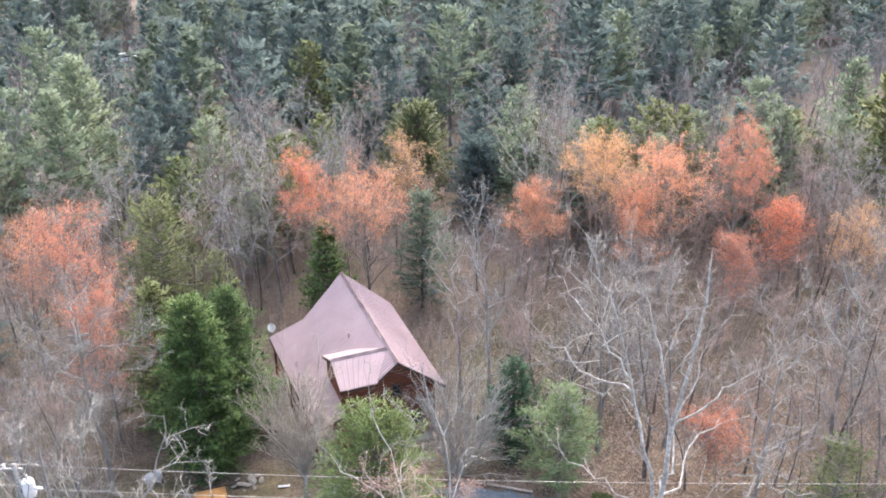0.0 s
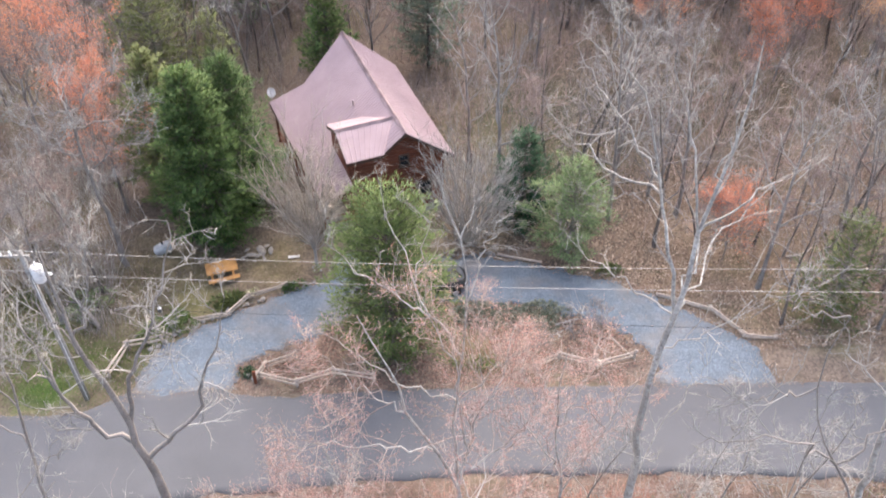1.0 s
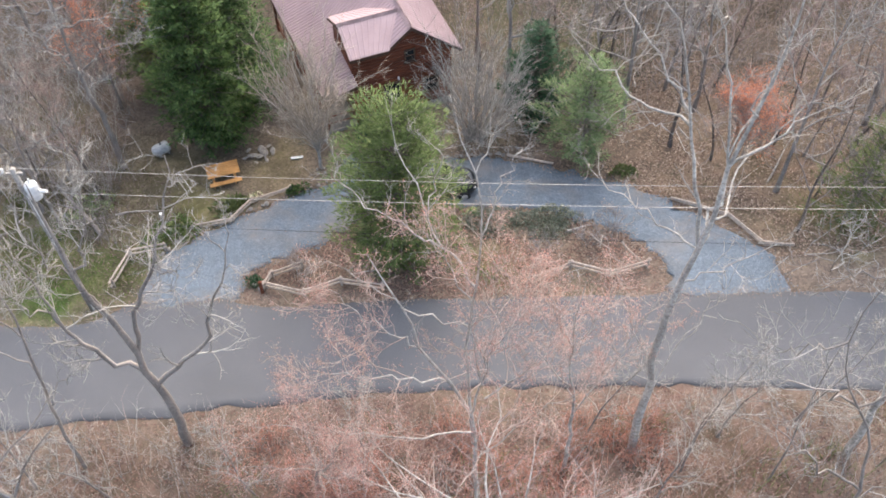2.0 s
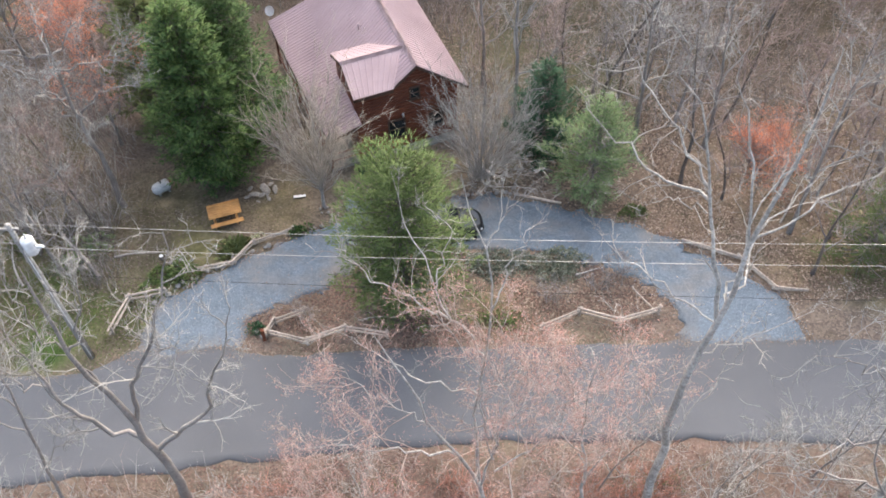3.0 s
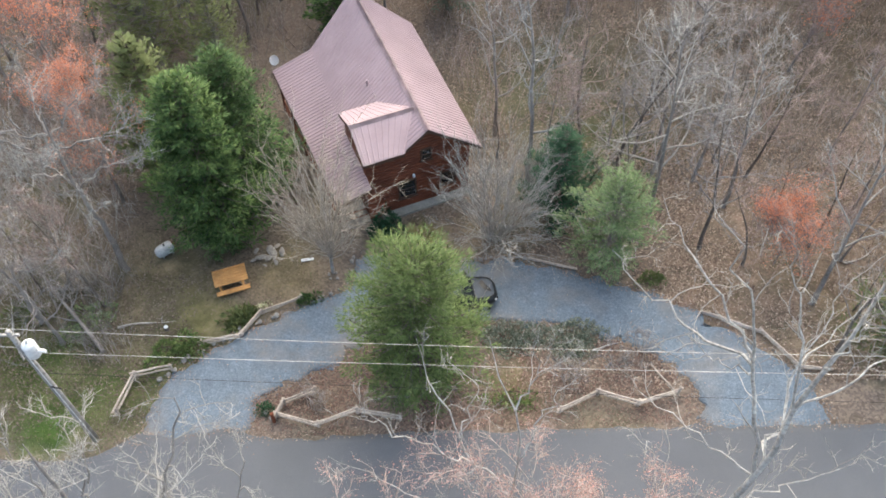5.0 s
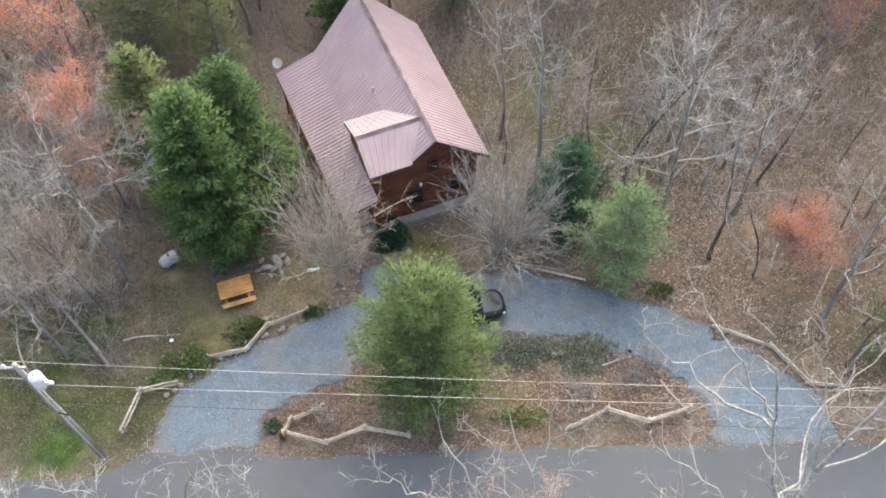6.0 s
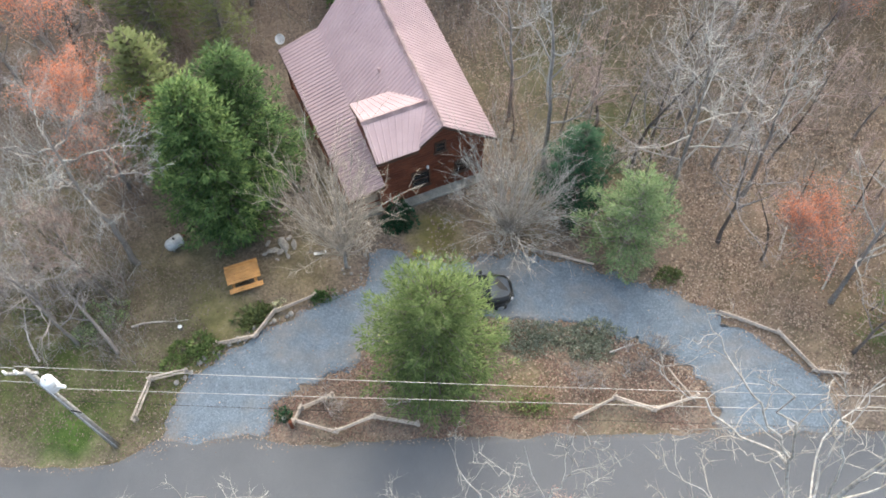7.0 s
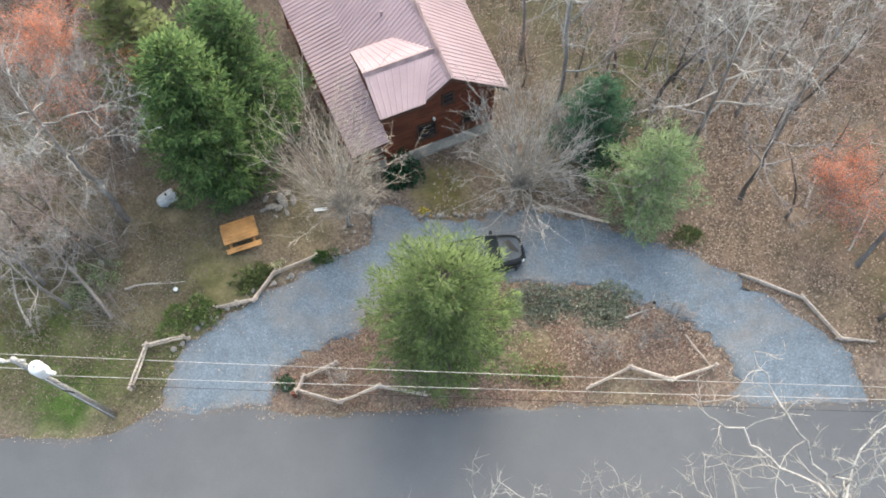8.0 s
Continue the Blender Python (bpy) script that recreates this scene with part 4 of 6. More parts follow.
for z in (0.25, 0.8):
    part("porch_rail", rod([(-5.46, 0.2, z), (-5.8, 10.4, z)], 0.045), LOG, cabin)
    part("porch_rail", rod([(-5.46, 0.15, z), (-3.8, 0.15, z)], 0.045), LOG, cabin)
# back deck under the prow
part("back_deck", box((WL, WB + 0.01, FLOOR - 0.3), (WR, 12.6, FLOOR - 0.12)), GREYWOOD, cabin)
for x in (WL + 0.1, 0, WR - 0.1):
    part("deck_post", box((x - 0.08, 12.35, FLOOR - 1.6), (x + 0.08, 12.51, FLOOR - 0.3)), LOG, cabin)
vent = part("roof_vent", rod([(-1.6, 5.4, 5.0), (-1.6, 5.4, 5.42)], 0.06, 0.06, 10), TRIM, cabin)

# satellite dish on the porch corner
dish = empty("satellite_dish", pose(-12.35, 59.3, 2.75, 0, 0, 200) @ Matrix.Scale(0.8, 4), "white satellite dish on a bent metal arm", "dish")
bm = bmesh.new()
rings = []
for r, h in ((0.02, 0.0), (0.15, 0.015), (0.28, 0.055), (0.37, 0.10)):
    rings.append([bm.verts.new((r * math.cos(k * math.pi / 8), r * 1.12 * math.sin(k * math.pi / 8), h)) for k in range(16)])
for u, v in zip(rings, rings[1:]):
    for k in range(16):
        bm.faces.new((u[k], u[(k + 1) % 16], v[(k + 1) % 16], v[k]))
bm.faces.new(rings[0][::-1])
bmesh.ops.solidify(bm, geom=list(bm.faces), thickness=0.02)
bmesh.ops.transform(bm, matrix=pose(0, 0.1, 0.62, -62, 0, 0), verts=bm.verts)
part("reflector", bm, WHITE, dish, shade=True)
part("mast", rod([(0, 0, -0.2), (0, 0, 0.4), (0, 0.05, 0.6)], 0.03), GREYWOOD, dish)
part("arm", rod([(0, 0.1, 0.45), (0, 0.55, 0.62)], 0.018), GREYWOOD, dish)
part("receiver", box((-0.05, 0.5, 0.6), (0.05, 0.62, 0.7), 0.015), WHITE, dish)

# ---- trees that stand out ----
tree("spruce", conifer_geo(11, 12.2, 3.3, 0.40, 12, 110, 0.30, 0.05, -0.16, 0.42, 0.28, slim=0.6, fluff=0.25, clump=1.9), (BARK_DARK, NEEDLE_DEEP), -15.1, 48.9, "tall dense dark green spruce beside the picnic table")
tree("spruce", conifer_geo(12, 11.4, 3.2, 0.42, 11, 90, 0.30, 0.02, -0.1, 0.5, 0.28, slim=0.6, fluff=0.25, clump=1.9), (BARK_DARK, NEEDLE_DEEP), -13.6, 51.8, "dense green spruce close behind a taller one")
tree("spruce", conifer_geo(13, 11.0, 3.2, 0.30, 10, 24, 0.42, 0.03, -0.1, 0.6, 0.35, slim=0.7), (BARK_DARK, NEEDLE_OLIVE), -18.6, 53.6, "young yellow-green spruce at the forest edge")
tree("pine", conifer_geo(21, 10.4, 3.7, 0.40, 12, 130, 0.27, 0.02, 0.05, 0.32, 0.27, slim=0.42, fluff=0.24, clump=2.0), (BARK_DARK, NEEDLE_LIME), -3.9, 38.7, "broad yellow-green pine on the driveway island")
tree("hemlock", conifer_geo(31, 7.0, 2.4, 0.26, 10, 32, 0.30, 0.02, -0.15, 0.55, 0.3, slim=0.6), (BARK_DARK, NEEDLE_DARK), 4.3, 49.2, "dark green hemlock at the corner of the cabin")
tree("pine", conifer_geo(32, 7.0, 3.2, 0.46, 9, 120, 0.27, 0.05, 0.05, 0.6, 0.42, slim=0.42, fluff=0.24, clump=1.8), (BARK_GREY, NEEDLE_BLUE), 6.8, 45.8, "soft blue-green young pine beside the driveway")
tree("hemlock", conifer_geo(33, 9.0, 2.6, 0.32, 10, 30, 0.36, 0.05, -0.1, 0.7, 0.28, slim=0.8), (BARK_DARK, NEEDLE_DEEP), -8.8, 66.0, "green hemlock behind the cabin")
tree("hemlock", conifer_geo(34, 10.4, 2.9, 0.34, 10, 32, 0.36, 0.1, -0.05, 0.5, 0.4, slim=0.7), (BARK_DARK, NEEDLE_FAR_HAZE), -1.2, 68.0, "grey-green hemlock behind the cabin")
tree("cedar", conifer_geo(35, 8.6, 3.3, 0.30, 11, 30, 0.38, 0.06, 0.15, 0.30, 0.2, slim=0.9), (BARK_DARK, NEEDLE_TEAL_HAZE), 4.4, 84.0, "rounded dark green cedar among bare trees")
tree("pine", conifer_geo(36, 10.8, 4.4, 0.34, 11, 32, 0.42, 0.06, 0.15, 0.32, 0.25, slim=0.85), (BARK_DARK, NEEDLE_OLIVE), -1.5, 88.0, "olive green rounded pine among bare trees")
tree("pine", conifer_geo(37, 7.0, 2.8, 0.34, 9, 20, 0.36, 0.05, 0.0, 0.6, 0.45, slim=0.5), (BARK_GREY, NEEDLE_OLIVE), 20.4, 39.6, "loose olive green young pine by the driveway mouth")
tree("pine", conifer_geo(38, 12.4, 4.2, 0.36, 10, 34, 0.36, 0.1, 0.0, 0.45, 0.45, slim=0.6), (BARK_GREY, NEEDLE_OLIVE), -20.9, 63.5, "loose olive green pine behind the spruces")
tree("pine", conifer_geo(39, 9.0, 2.4, 0.38, 9, 22, 0.36, 0.1, 0.0, 0.6, 0.45, slim=0.5), (BARK_GREY, NEEDLE_OLIVE), -16.4, 62.0, "slender olive green pine behind the spruces")

# bare trees by the cabin: fans of many stems
wood_, crown_, stems_ = fan_geo(41, 62, 10.9, (2, 31), 8, 2.4, 0.0065, 15)
tree("bare_tree", (wood_, crown_), (STEM_PALE, TWIG_TAN), -8.6, 45.7, "bare grey fan-shaped small tree beside the driveway", limbs=stems_)
wood_, crown_, stems_ = fan_geo(42, 84, 11.6, (2, 45), 7, 0.0, 0.0065, 13)
tree("bare_shrub", (wood_, crown_), (STEM_PALE, TWIG_PALE), 0.7, 47.6, "large bare fan-shaped shrub in front of the cabin", limbs=stems_, category="shrub")

# trees on the near side of the road
guided_tree("sycamore", 51, [(6.6, 26.8, 0), (6.3, 26.8, 5.5), (6.0, 27.0, 10.0), (6.1, 27.1, 14.5), (6.6, 27.5, 16.5), (6.8, 28.0, 18.5), (7.0, 28.3, 20.0), (7.4, 28.6, 21.6), (7.7, 29.0, 23.3), (7.6, 29.2, 24.7)], [
    ([(6.1, 27.1, 14.6), (6.0, 28.0, 17.0), (5.6, 29.0, 19.2), (5.0, 29.0, 21.8), (4.0, 29.0, 24.1), (3.1, 29.2, 25.7)], 0.14),
    ([(5.6, 29.0, 19.2), (4.1, 30.4, 19.2), (2.5, 31.0, 20.6), (1.6, 31.3, 21.8)], 0.09),
    ([(5.5, 29.0, 19.7), (4.2, 30.5, 21.3), (3.2, 31.7, 22.2), (2.8, 32.0, 23.2)], 0.08),
    ([(5.7, 29.0, 18.8), (4.5, 29.5, 18.9), (3.9, 30.0, 18.0)], 0.05),
    ([(6.2, 27.2, 15.2), (4.6, 29.0, 15.7), (3.3, 29.5, 16.3), (2.5, 30.0, 16.9)], 0.06),
    ([(6.2, 27.2, 14.8), (9.2, 31.5, 15.3), (10.7, 32.2, 16.0), (12.4, 33.0, 17.3)], 0.09),
    ([(6.3, 27.3, 15.6), (7.7, 30.0, 17.9), (8.6, 31.0, 19.2), (9.4, 31.5, 20.6)], 0.09),
    ([(6.8, 28.1, 18.6), (6.2, 28.6, 21.4), (5.3, 29.2, 23.8), (4.5, 29.5, 25.3)], 0.08),
    ([(6.8, 28.0, 18.4), (8.1, 28.4, 19.3), (9.4, 28.8, 20.1), (10.8, 29.2, 20.6)], 0.08),
    ([(7.0, 28.4, 20.4), (6.9, 28.0, 22.6), (7.3, 27.8, 24.4)], 0.06),
    ([(6.1, 27.1, 12.8), (8.6, 27.5, 14.8), (10.3, 27.4, 16.2)], 0.06),
    ([(6.1, 26.9, 7.6), (5.4, 28.2, 8.9), (5.0, 28.8, 9.8), (4.6, 29.1, 12.1), (3.3, 29.5, 14.4)], 0.06),
    ([(6.2, 26.8, 6.0), (7.6, 28.2, 7.4), (9.1, 29.4, 8.9), (9.6, 29.8, 11.5)], 0.05)],
    (BARK_PALE, TWIG_PALE), "tall bare pale-barked sycamore at the roadside", 0.185, forks=6, length=1.8, twigs=3)
guided_tree("sycamore", 52, [(-14.0, 28.3, 0), (-13.5, 27.6, 2.4), (-13.3, 27.3, 5.5), (-13.2, 27.3, 7.1), (-13.5, 27.2, 8.9), (-13.3, 27.0, 10.7), (-13.6, 26.9, 13.0), (-14.0, 27.0, 14.7), (-14.1, 27.3, 17.5), (-14.2, 27.6, 19.0)], [
    ([(-13.6, 27.2, 8.6), (-14.7, 27.0, 9.6), (-15.3, 26.9, 12.5), (-15.3, 27.0, 14.4), (-15.7, 27.2, 15.8)], 0.20),
    ([(-13.2, 27.3, 7.1), (-11.6, 27.3, 9.2), (-10.7, 27.4, 10.6), (-10.4, 27.4, 11.8), (-9.7, 27.8, 13.8), (-9.0, 28.2, 15.7)], 0.21),
    ([(-13.3, 27.0, 10.6), (-12.7, 27.2, 12.7), (-11.6, 27.4, 15.0), (-11.2, 28.0, 16.1), (-10.8, 28.8, 16.3), (-10.5, 29.0, 18.6)], 0.18),
    ([(-11.6, 27.4, 15.0), (-10.5, 27.2, 14.6)], 0.04),
    ([(-14.0, 27.0, 14.7), (-12.8, 27.5, 17.7), (-12.7, 28.0, 19.7)], 0.09),
    ([(-15.3, 26.9, 12.5), (-16.4, 27.2, 13.4), (-17.0, 27.6, 15.0)], 0.08),
    ([(-13.6, 26.9, 13.0), (-14.9, 27.6, 15.6), (-15.4, 28.2, 18.2)], 0.08)],
    (BARK_GREY, TWIG_PALE), "bare forked grey tree leaning over the roadside", 0.215, tr=0.009)
guided_tree("sycamore", 53, [(-0.6, 27.4, 0), (-0.9, 27.6, 5.0), (-1.1, 27.8, 9.7), (-0.8, 28.0, 13.2), (-0.7, 28.1, 15.8), (-0.9, 28.6, 18.0), (-1.6, 29.3, 19.0), (-1.7, 29.6, 20.1)], [
    ([(-0.9, 28.0, 11.8), (-2.5, 28.6, 15.5), (-3.5, 29.5, 18.2), (-3.7, 29.8, 20.0)], 0.09),
    ([(-2.0, 28.4, 14.2), (-3.6, 28.6, 15.6), (-4.9, 28.8, 16.8), (-5.4, 28.2, 18.6)], 0.07),
    ([(-0.7, 28.1, 15.8), (0.1, 28.8, 17.9), (0.9, 29.2, 18.7)], 0.06),
    ([(-0.9, 28.6, 18.0), (-0.3, 29.2, 19.1), (0.2, 29.5, 20.1)], 0.05),
    ([(-2.5, 28.6, 15.7), (-2.0, 29.4, 17.9), (-2.7, 29.6, 18.6)], 0.05),
    ([(-1.0, 27.8, 9.4), (-3.2, 28.2, 10.6), (-5.5, 28.9, 12.4), (-6.8, 29.2, 13.4)], 0.07),
    ([(-1.0, 27.8, 10.0), (0.6, 27.2, 13.0), (1.8, 26.5, 14.9), (2.8, 26.4, 16.2)], 0.07)],
    (BARK_PALE, TWIG_PALE), "bare sycamore with pale limbs beside the road", 0.085, forks=6, length=1.7, twigs=3)
guided_tree("sycamore", 54, [(12.6, 21.0, 0), (12.5, 21.2, 5.0), (12.3, 21.3, 9.0), (11.4, 21.8, 12.6), (10.0, 22.0, 14.6), (8.6, 21.8, 17.6), (8.2, 21.8, 19.4), (8.6, 22.0, 21.0)], [
    ([(12.0, 21.2, 8.4), (10.4, 21.5, 10.5), (8.3, 22.0, 12.9), (7.4, 22.3, 14.0)], 0.09),
    ([(10.4, 22.0, 14.4), (8.8, 22.0, 15.5), (6.9, 22.5, 14.9), (6.4, 23.0, 13.8)], 0.08),
    ([(8.5, 21.8, 17.8), (7.4, 22.1, 17.4), (6.4, 22.5, 16.8)], 0.06),
    ([(8.4, 22.0, 20.4), (6.9, 22.5, 21.4), (6.4, 23.0, 20.6)], 0.05),
    ([(10.6, 22.0, 13.9), (12.6, 22.6, 16.2), (13.6, 23.0, 18.6)], 0.08),
    ([(12.4, 21.2, 7.0), (14.2, 22.0, 9.6), (15.8, 22.6, 11.4)], 0.07)],
    (BARK_GREY, TWIG_PALE), "bare pale-limbed sycamore on the roadside bank", 0.08, forks=8, twigs=4)
guided_tree("sycamore", 55, [(16.2, 26.0, 0), (16.0, 26.1, 4.0), (15.4, 26.2, 8.0), (15.2, 26.3, 12.0), (14.6, 26.4, 14.5), (14.6, 26.5, 18.0)], [
    ([(15.2, 26.3, 12.0), (16.4, 26.8, 15.0), (17.6, 27.2, 18.0)], 0.08), ([(15.4, 26.2, 8.5), (17.8, 26.8, 10.5), (19.6, 27.2, 13.0)], 0.07),
    ([(15.8, 26.1, 5.5), (13.8, 26.6, 7.0), (12.4, 27.0, 7.6)], 0.06), ([(15.2, 26.3, 11.0), (13.2, 26.8, 13.0), (12.0, 27.2, 15.4)], 0.07)],
    (BARK_PALE, TWIG_PALE), "bare pale-barked sycamore leaning over the bank", 0.17, forks=7)
guided_tree("sycamore", 76, [(-18.6, 27.2, 0), (-18.4, 27.3, 4.0), (-17.8, 27.4, 8.0), (-17.4, 27.6, 11.0), (-17.3, 27.8, 14.0), (-16.9, 28.0, 18.0)], [
    ([(-17.9, 27.4, 8.0), (-19.4, 27.8, 11.0), (-20.0, 28.2, 14.5)], 0.07), ([(-18.2, 27.3, 6.0), (-16.8, 27.6, 7.6), (-15.6, 27.8, 8.4)], 0.05), ([(-17.4, 27.6, 11.0), (-18.4, 28.0, 13.6), (-18.6, 28.4, 17.0)], 0.06)],
    (BARK_GREY, TWIG_PALE), "slender bare grey tree at the roadside", 0.085, forks=7)
guided_tree("sycamore", 78, [(19.6, 28.2, 0), (19.4, 28.3, 4.0), (18.8, 28.4, 8.0), (18.4, 28.6, 11.0), (18.9, 28.8, 15.0)], [
    ([(18.5, 28.6, 10.0), (17.2, 29.0, 12.5), (16.6, 29.4, 16.0)], 0.07), ([(18.9, 28.4, 7.5), (17.0, 28.8, 8.6), (15.2, 29.2, 9.2)], 0.06)],
    (BARK_GREY, TWIG_PALE), "bare grey tree beside the road", 0.15, forks=7)
guided_tree("maple", 57, [(-0.6, 24.6, 0), (-0.7, 24.7, 4.0), (-0.9, 25.0, 7.9), (-1.6, 25.2, 9.8), (-2.8, 25.6, 11.9), (-3.5, 26.0, 14.8), (-4.4, 26.5, 16.5)], [
    ([(-1.6, 25.2, 10.0), (-3.6, 25.5, 10.2), (-5.7, 26.0, 10.3), (-7.9, 26.0, 9.2)], 0.08),
    ([(-0.9, 25.0, 8.2), (-0.5, 25.2, 13.1), (0.3, 25.2, 14.2), (0.7, 26.0, 16.4)], 0.09),
    ([(-0.7, 25.0, 10.6), (-1.2, 26.0, 14.6), (-2.1, 27.0, 16.1), (-3.0, 28.0, 16.7)], 0.08),
    ([(-0.9, 24.8, 7.4), (-2.8, 24.5, 7.6), (-4.7, 24.5, 7.8), (-6.7, 24.5, 8.4), (-9.7, 25.0, 8.3)], 0.09),
    ([(-0.6, 25.0, 9.6), (1.4, 25.5, 11.8), (2.2, 26.0, 14.5)], 0.07),
    ([(-2.8, 25.6, 11.9), (-4.6, 26.4, 13.0), (-6.2, 27.0, 14.2)], 0.06),
    ([(-0.8, 25.0, 11.0), (-0.2, 26.6, 13.6), (-0.4, 28.0, 15.4)], 0.06),
    ([(-0.7, 24.7, 5.0), (1.6, 25.4, 7.6), (3.8, 26.0, 9.0)], 0.07)],
    (BARK_PALE, TWIG_CORAL, BUD_PINK), "wide-spreading maple with coral opening buds beside the road", 0.11, tr=0.008, forks=14, length=2.8, twigs=7, buds=1500, bud_size=0.045)
guided_tree("maple", 58, [(3.4, 26.0, 0), (3.3, 26.1, 4.0), (3.0, 26.3, 8.0), (2.6, 26.6, 11.0), (2.8, 27.0, 14.0)], [
    ([(3.2, 26.2, 6.0), (4.8, 27.0, 8.6), (5.6, 27.6, 11.0)], 0.07), ([(3.1, 26.3, 7.0), (1.6, 27.0, 9.4), (0.8, 27.6, 12.0)], 0.07),
    ([(2.7, 26.5, 10.2), (1.8, 27.4, 12.4), (1.2, 28.0, 14.4)], 0.06), ([(2.8, 26.5, 9.6), (3.9, 27.4, 11.8), (4.2, 28.0, 14.0)], 0.06)],
    (BARK_PALE, TWIG_CORAL, BUD_PINK), "slender maple with coral opening buds on the roadside bank", 0.09, tr=0.008, forks=11, length=2.4, twigs=7, buds=1000, bud_size=0.045)
guided_tree("bare_tree", 79, [(-20.4, 46.7, 0), (-20.7, 46.9, 4.0), (-20.9, 46.7, 7.6), (-20.6, 46.5, 10.4), (-20.5, 46.6, 12.4)], [
    ([(-20.8, 46.8, 6.4), (-19.0, 46.6, 8.2), (-17.2, 46.2, 8.8), (-15.9, 46.0, 9.6)], 0.11), ([(-20.6, 46.5, 9.8), (-18.3, 47.0, 9.9), (-16.6, 47.6, 10.8)], 0.10),
    ([(-20.6, 46.5, 10.4), (-19.4, 47.6, 11.6), (-18.2, 48.4, 12.6)], 0.10), ([(-20.6, 46.5, 10.2), (-22.0, 46.2, 11.0), (-23.6, 46.6, 11.4), (-24.6, 46.2, 12.4)], 0.10),
    ([(-20.9, 46.7, 7.8), (-21.6, 45.2, 9.2), (-21.8, 43.8, 9.8), (-22.8, 42.8, 10.6)], 0.09), ([(-20.8, 46.8, 6.8), (-19.6, 45.0, 7.8), (-18.6, 43.8, 8.2)], 0.08),
    ([(-20.9, 46.7, 7.4), (-22.6, 47.4, 8.6), (-24.4, 48.0, 9.4), (-25.6, 49.0, 10.4)], 0.10), ([(-20.6, 46.5, 10.6), (-21.4, 48.0, 12.0), (-21.8, 49.4, 13.2)], 0.09),
    ([(-20.7, 46.7, 9.0), (-20.2, 45.2, 11.0), (-20.6, 43.8, 12.0)], 0.08)],
    (BARK_GREY, TWIG_PALE), "bare crooked tree with pale grey limbs by the yard", 0.17, forks=10, length=2.6, twigs=6)
guided_tree("bare_tree", 80, [(-24.6, 43.2, 0), (-24.4, 43.4, 3.0), (-24.8, 43.0, 5.6), (-24.5, 42.8, 8.4)], [
    ([(-24.5, 43.3, 3.4), (-22.8, 42.8, 5.2), (-21.4, 42.4, 6.0), (-20.6, 42.8, 7.2)], 0.09), ([(-24.7, 43.1, 4.8), (-26.4, 43.4, 6.4), (-27.6, 44.2, 7.4)], 0.08),
    ([(-24.8, 43.0, 5.6), (-24.0, 44.6, 7.2), (-23.4, 45.4, 8.8)], 0.08), ([(-24.7, 43.0, 6.2), (-25.4, 41.6, 7.6), (-25.2, 40.4, 8.6)], 0.08)],
    (BARK_GREY, TWIG_PALE), "small bare tree with crooked pale limbs beside the yard", 0.12, forks=9, length=2.0, twigs=6)
for i, (x, y, h) in enumerate(((4.6, 27.6, 8.6), (8.6, 25.6, 10.5), (10.6, 27.2, 9.4), (12.4, 25.0, 11.5), (14.4, 27.8, 8.8), (17.4, 25.4, 11.0), (20.8, 26.6, 9.6), (-5.4, 27.0, 7.6), (-10.4, 25.4, 7.0), (-17.0, 25.6, 8.4), (-20.6, 26.2, 9.4), (7.0, 24.0, 10.0))):
    tree("bare_tree", bare_tree_geo(740 + i, h, 2.6, 13, 5, 9, 0.2, r0=0.06, tr=0.0085, rise=(0.5, 1.5), twig_len=0.5)[:2], (BARK_GREY, TWIG_PALE), x, y, "slender bare tree on the roadside verge", group="slender verge trees")
limbs6 = []
tree("maple", bare_tree_geo(56, 15.5, 7.0, 22, 7, 11, 0.4, r0=0.3, tr=0.012, rise=(0.1, 0.7), buds=True, bud_n=80, bud_size=0.038, limb_list=limbs6, twig_len=0.6), (BARK_PALE, TWIG_CORAL, BUD_PINK), -1.4, 20.3, "bare maple with pink opening buds on the near bank", limbs=limbs6)
limbs9 = []
tree("bare_tree", bare_tree_geo(59, 17, 5.0, 14, 6, 12, 0.3, r0=0.2, tr=0.013, limb_list=limbs9, twig_len=0.6)[:2], (BARK_GREY, TWIG_PALE), -19.0, 24.2, "bare grey tree on the roadside bank", limbs=limbs9)
limbs10 = []
tree("maple", bare_tree_geo(60, 11, 4.0, 14, 6, 12, 0.3, r0=0.13, tr=0.011, rise=(0.4, 1.2), buds=True, bud_n=90, bud_size=0.038, limb_list=limbs10, twig_len=0.6), (BARK_GREY, TWIG_CORAL, BUD_PINK), -7.6, 25.6, "budding maple sapling on the near bank", limbs=limbs10)


# maples in flower
def maple(seed, h, spread, bud, x, y, label, bud_n=48, size=0.085):
    ls = []
    return tree("maple", bare_tree_geo(seed, h, spread * 1.25, 26, 7, 12, 0.22, tr=0.014, rise=(0.5, 1.5), buds=True, bud_n=int(1.7 * bud_n), bud_size=size, limb_list=ls, sub_share=0.55, bud_from=0.5), (BARK_GREY, TWIG_ROSY, bud), x, y, label, names=("trunk", "crown", "blossom"), group="flowering maples", limbs=ls)


maple(61, 12.6, 4.4, BUD_ORANGE, -5.6, 67.5, "bare maple hazed with orange blossom")
maple(62, 12.0, 3.4, BUD_RED, -10.0, 69.5, "bare maple hazed with red blossom", 40)
maple(63, 10.2, 3.2, BUD_ORANGE, 7.2, 66.5, "slender maple hazed with orange blossom")
maple(64, 12.6, 5.0, BUD_AMBER, 13.8, 69.0, "broad maple hazed with amber and orange blossom", 52)
maple(65, 12.4, 5.0, BUD_ORANGE, 18.6, 68.0, "broad maple hazed with orange blossom", 52)
maple(66, 12.8, 4.2, BUD_RED, 24.4, 69.0, "maple hazed with deep red blossom", 44)
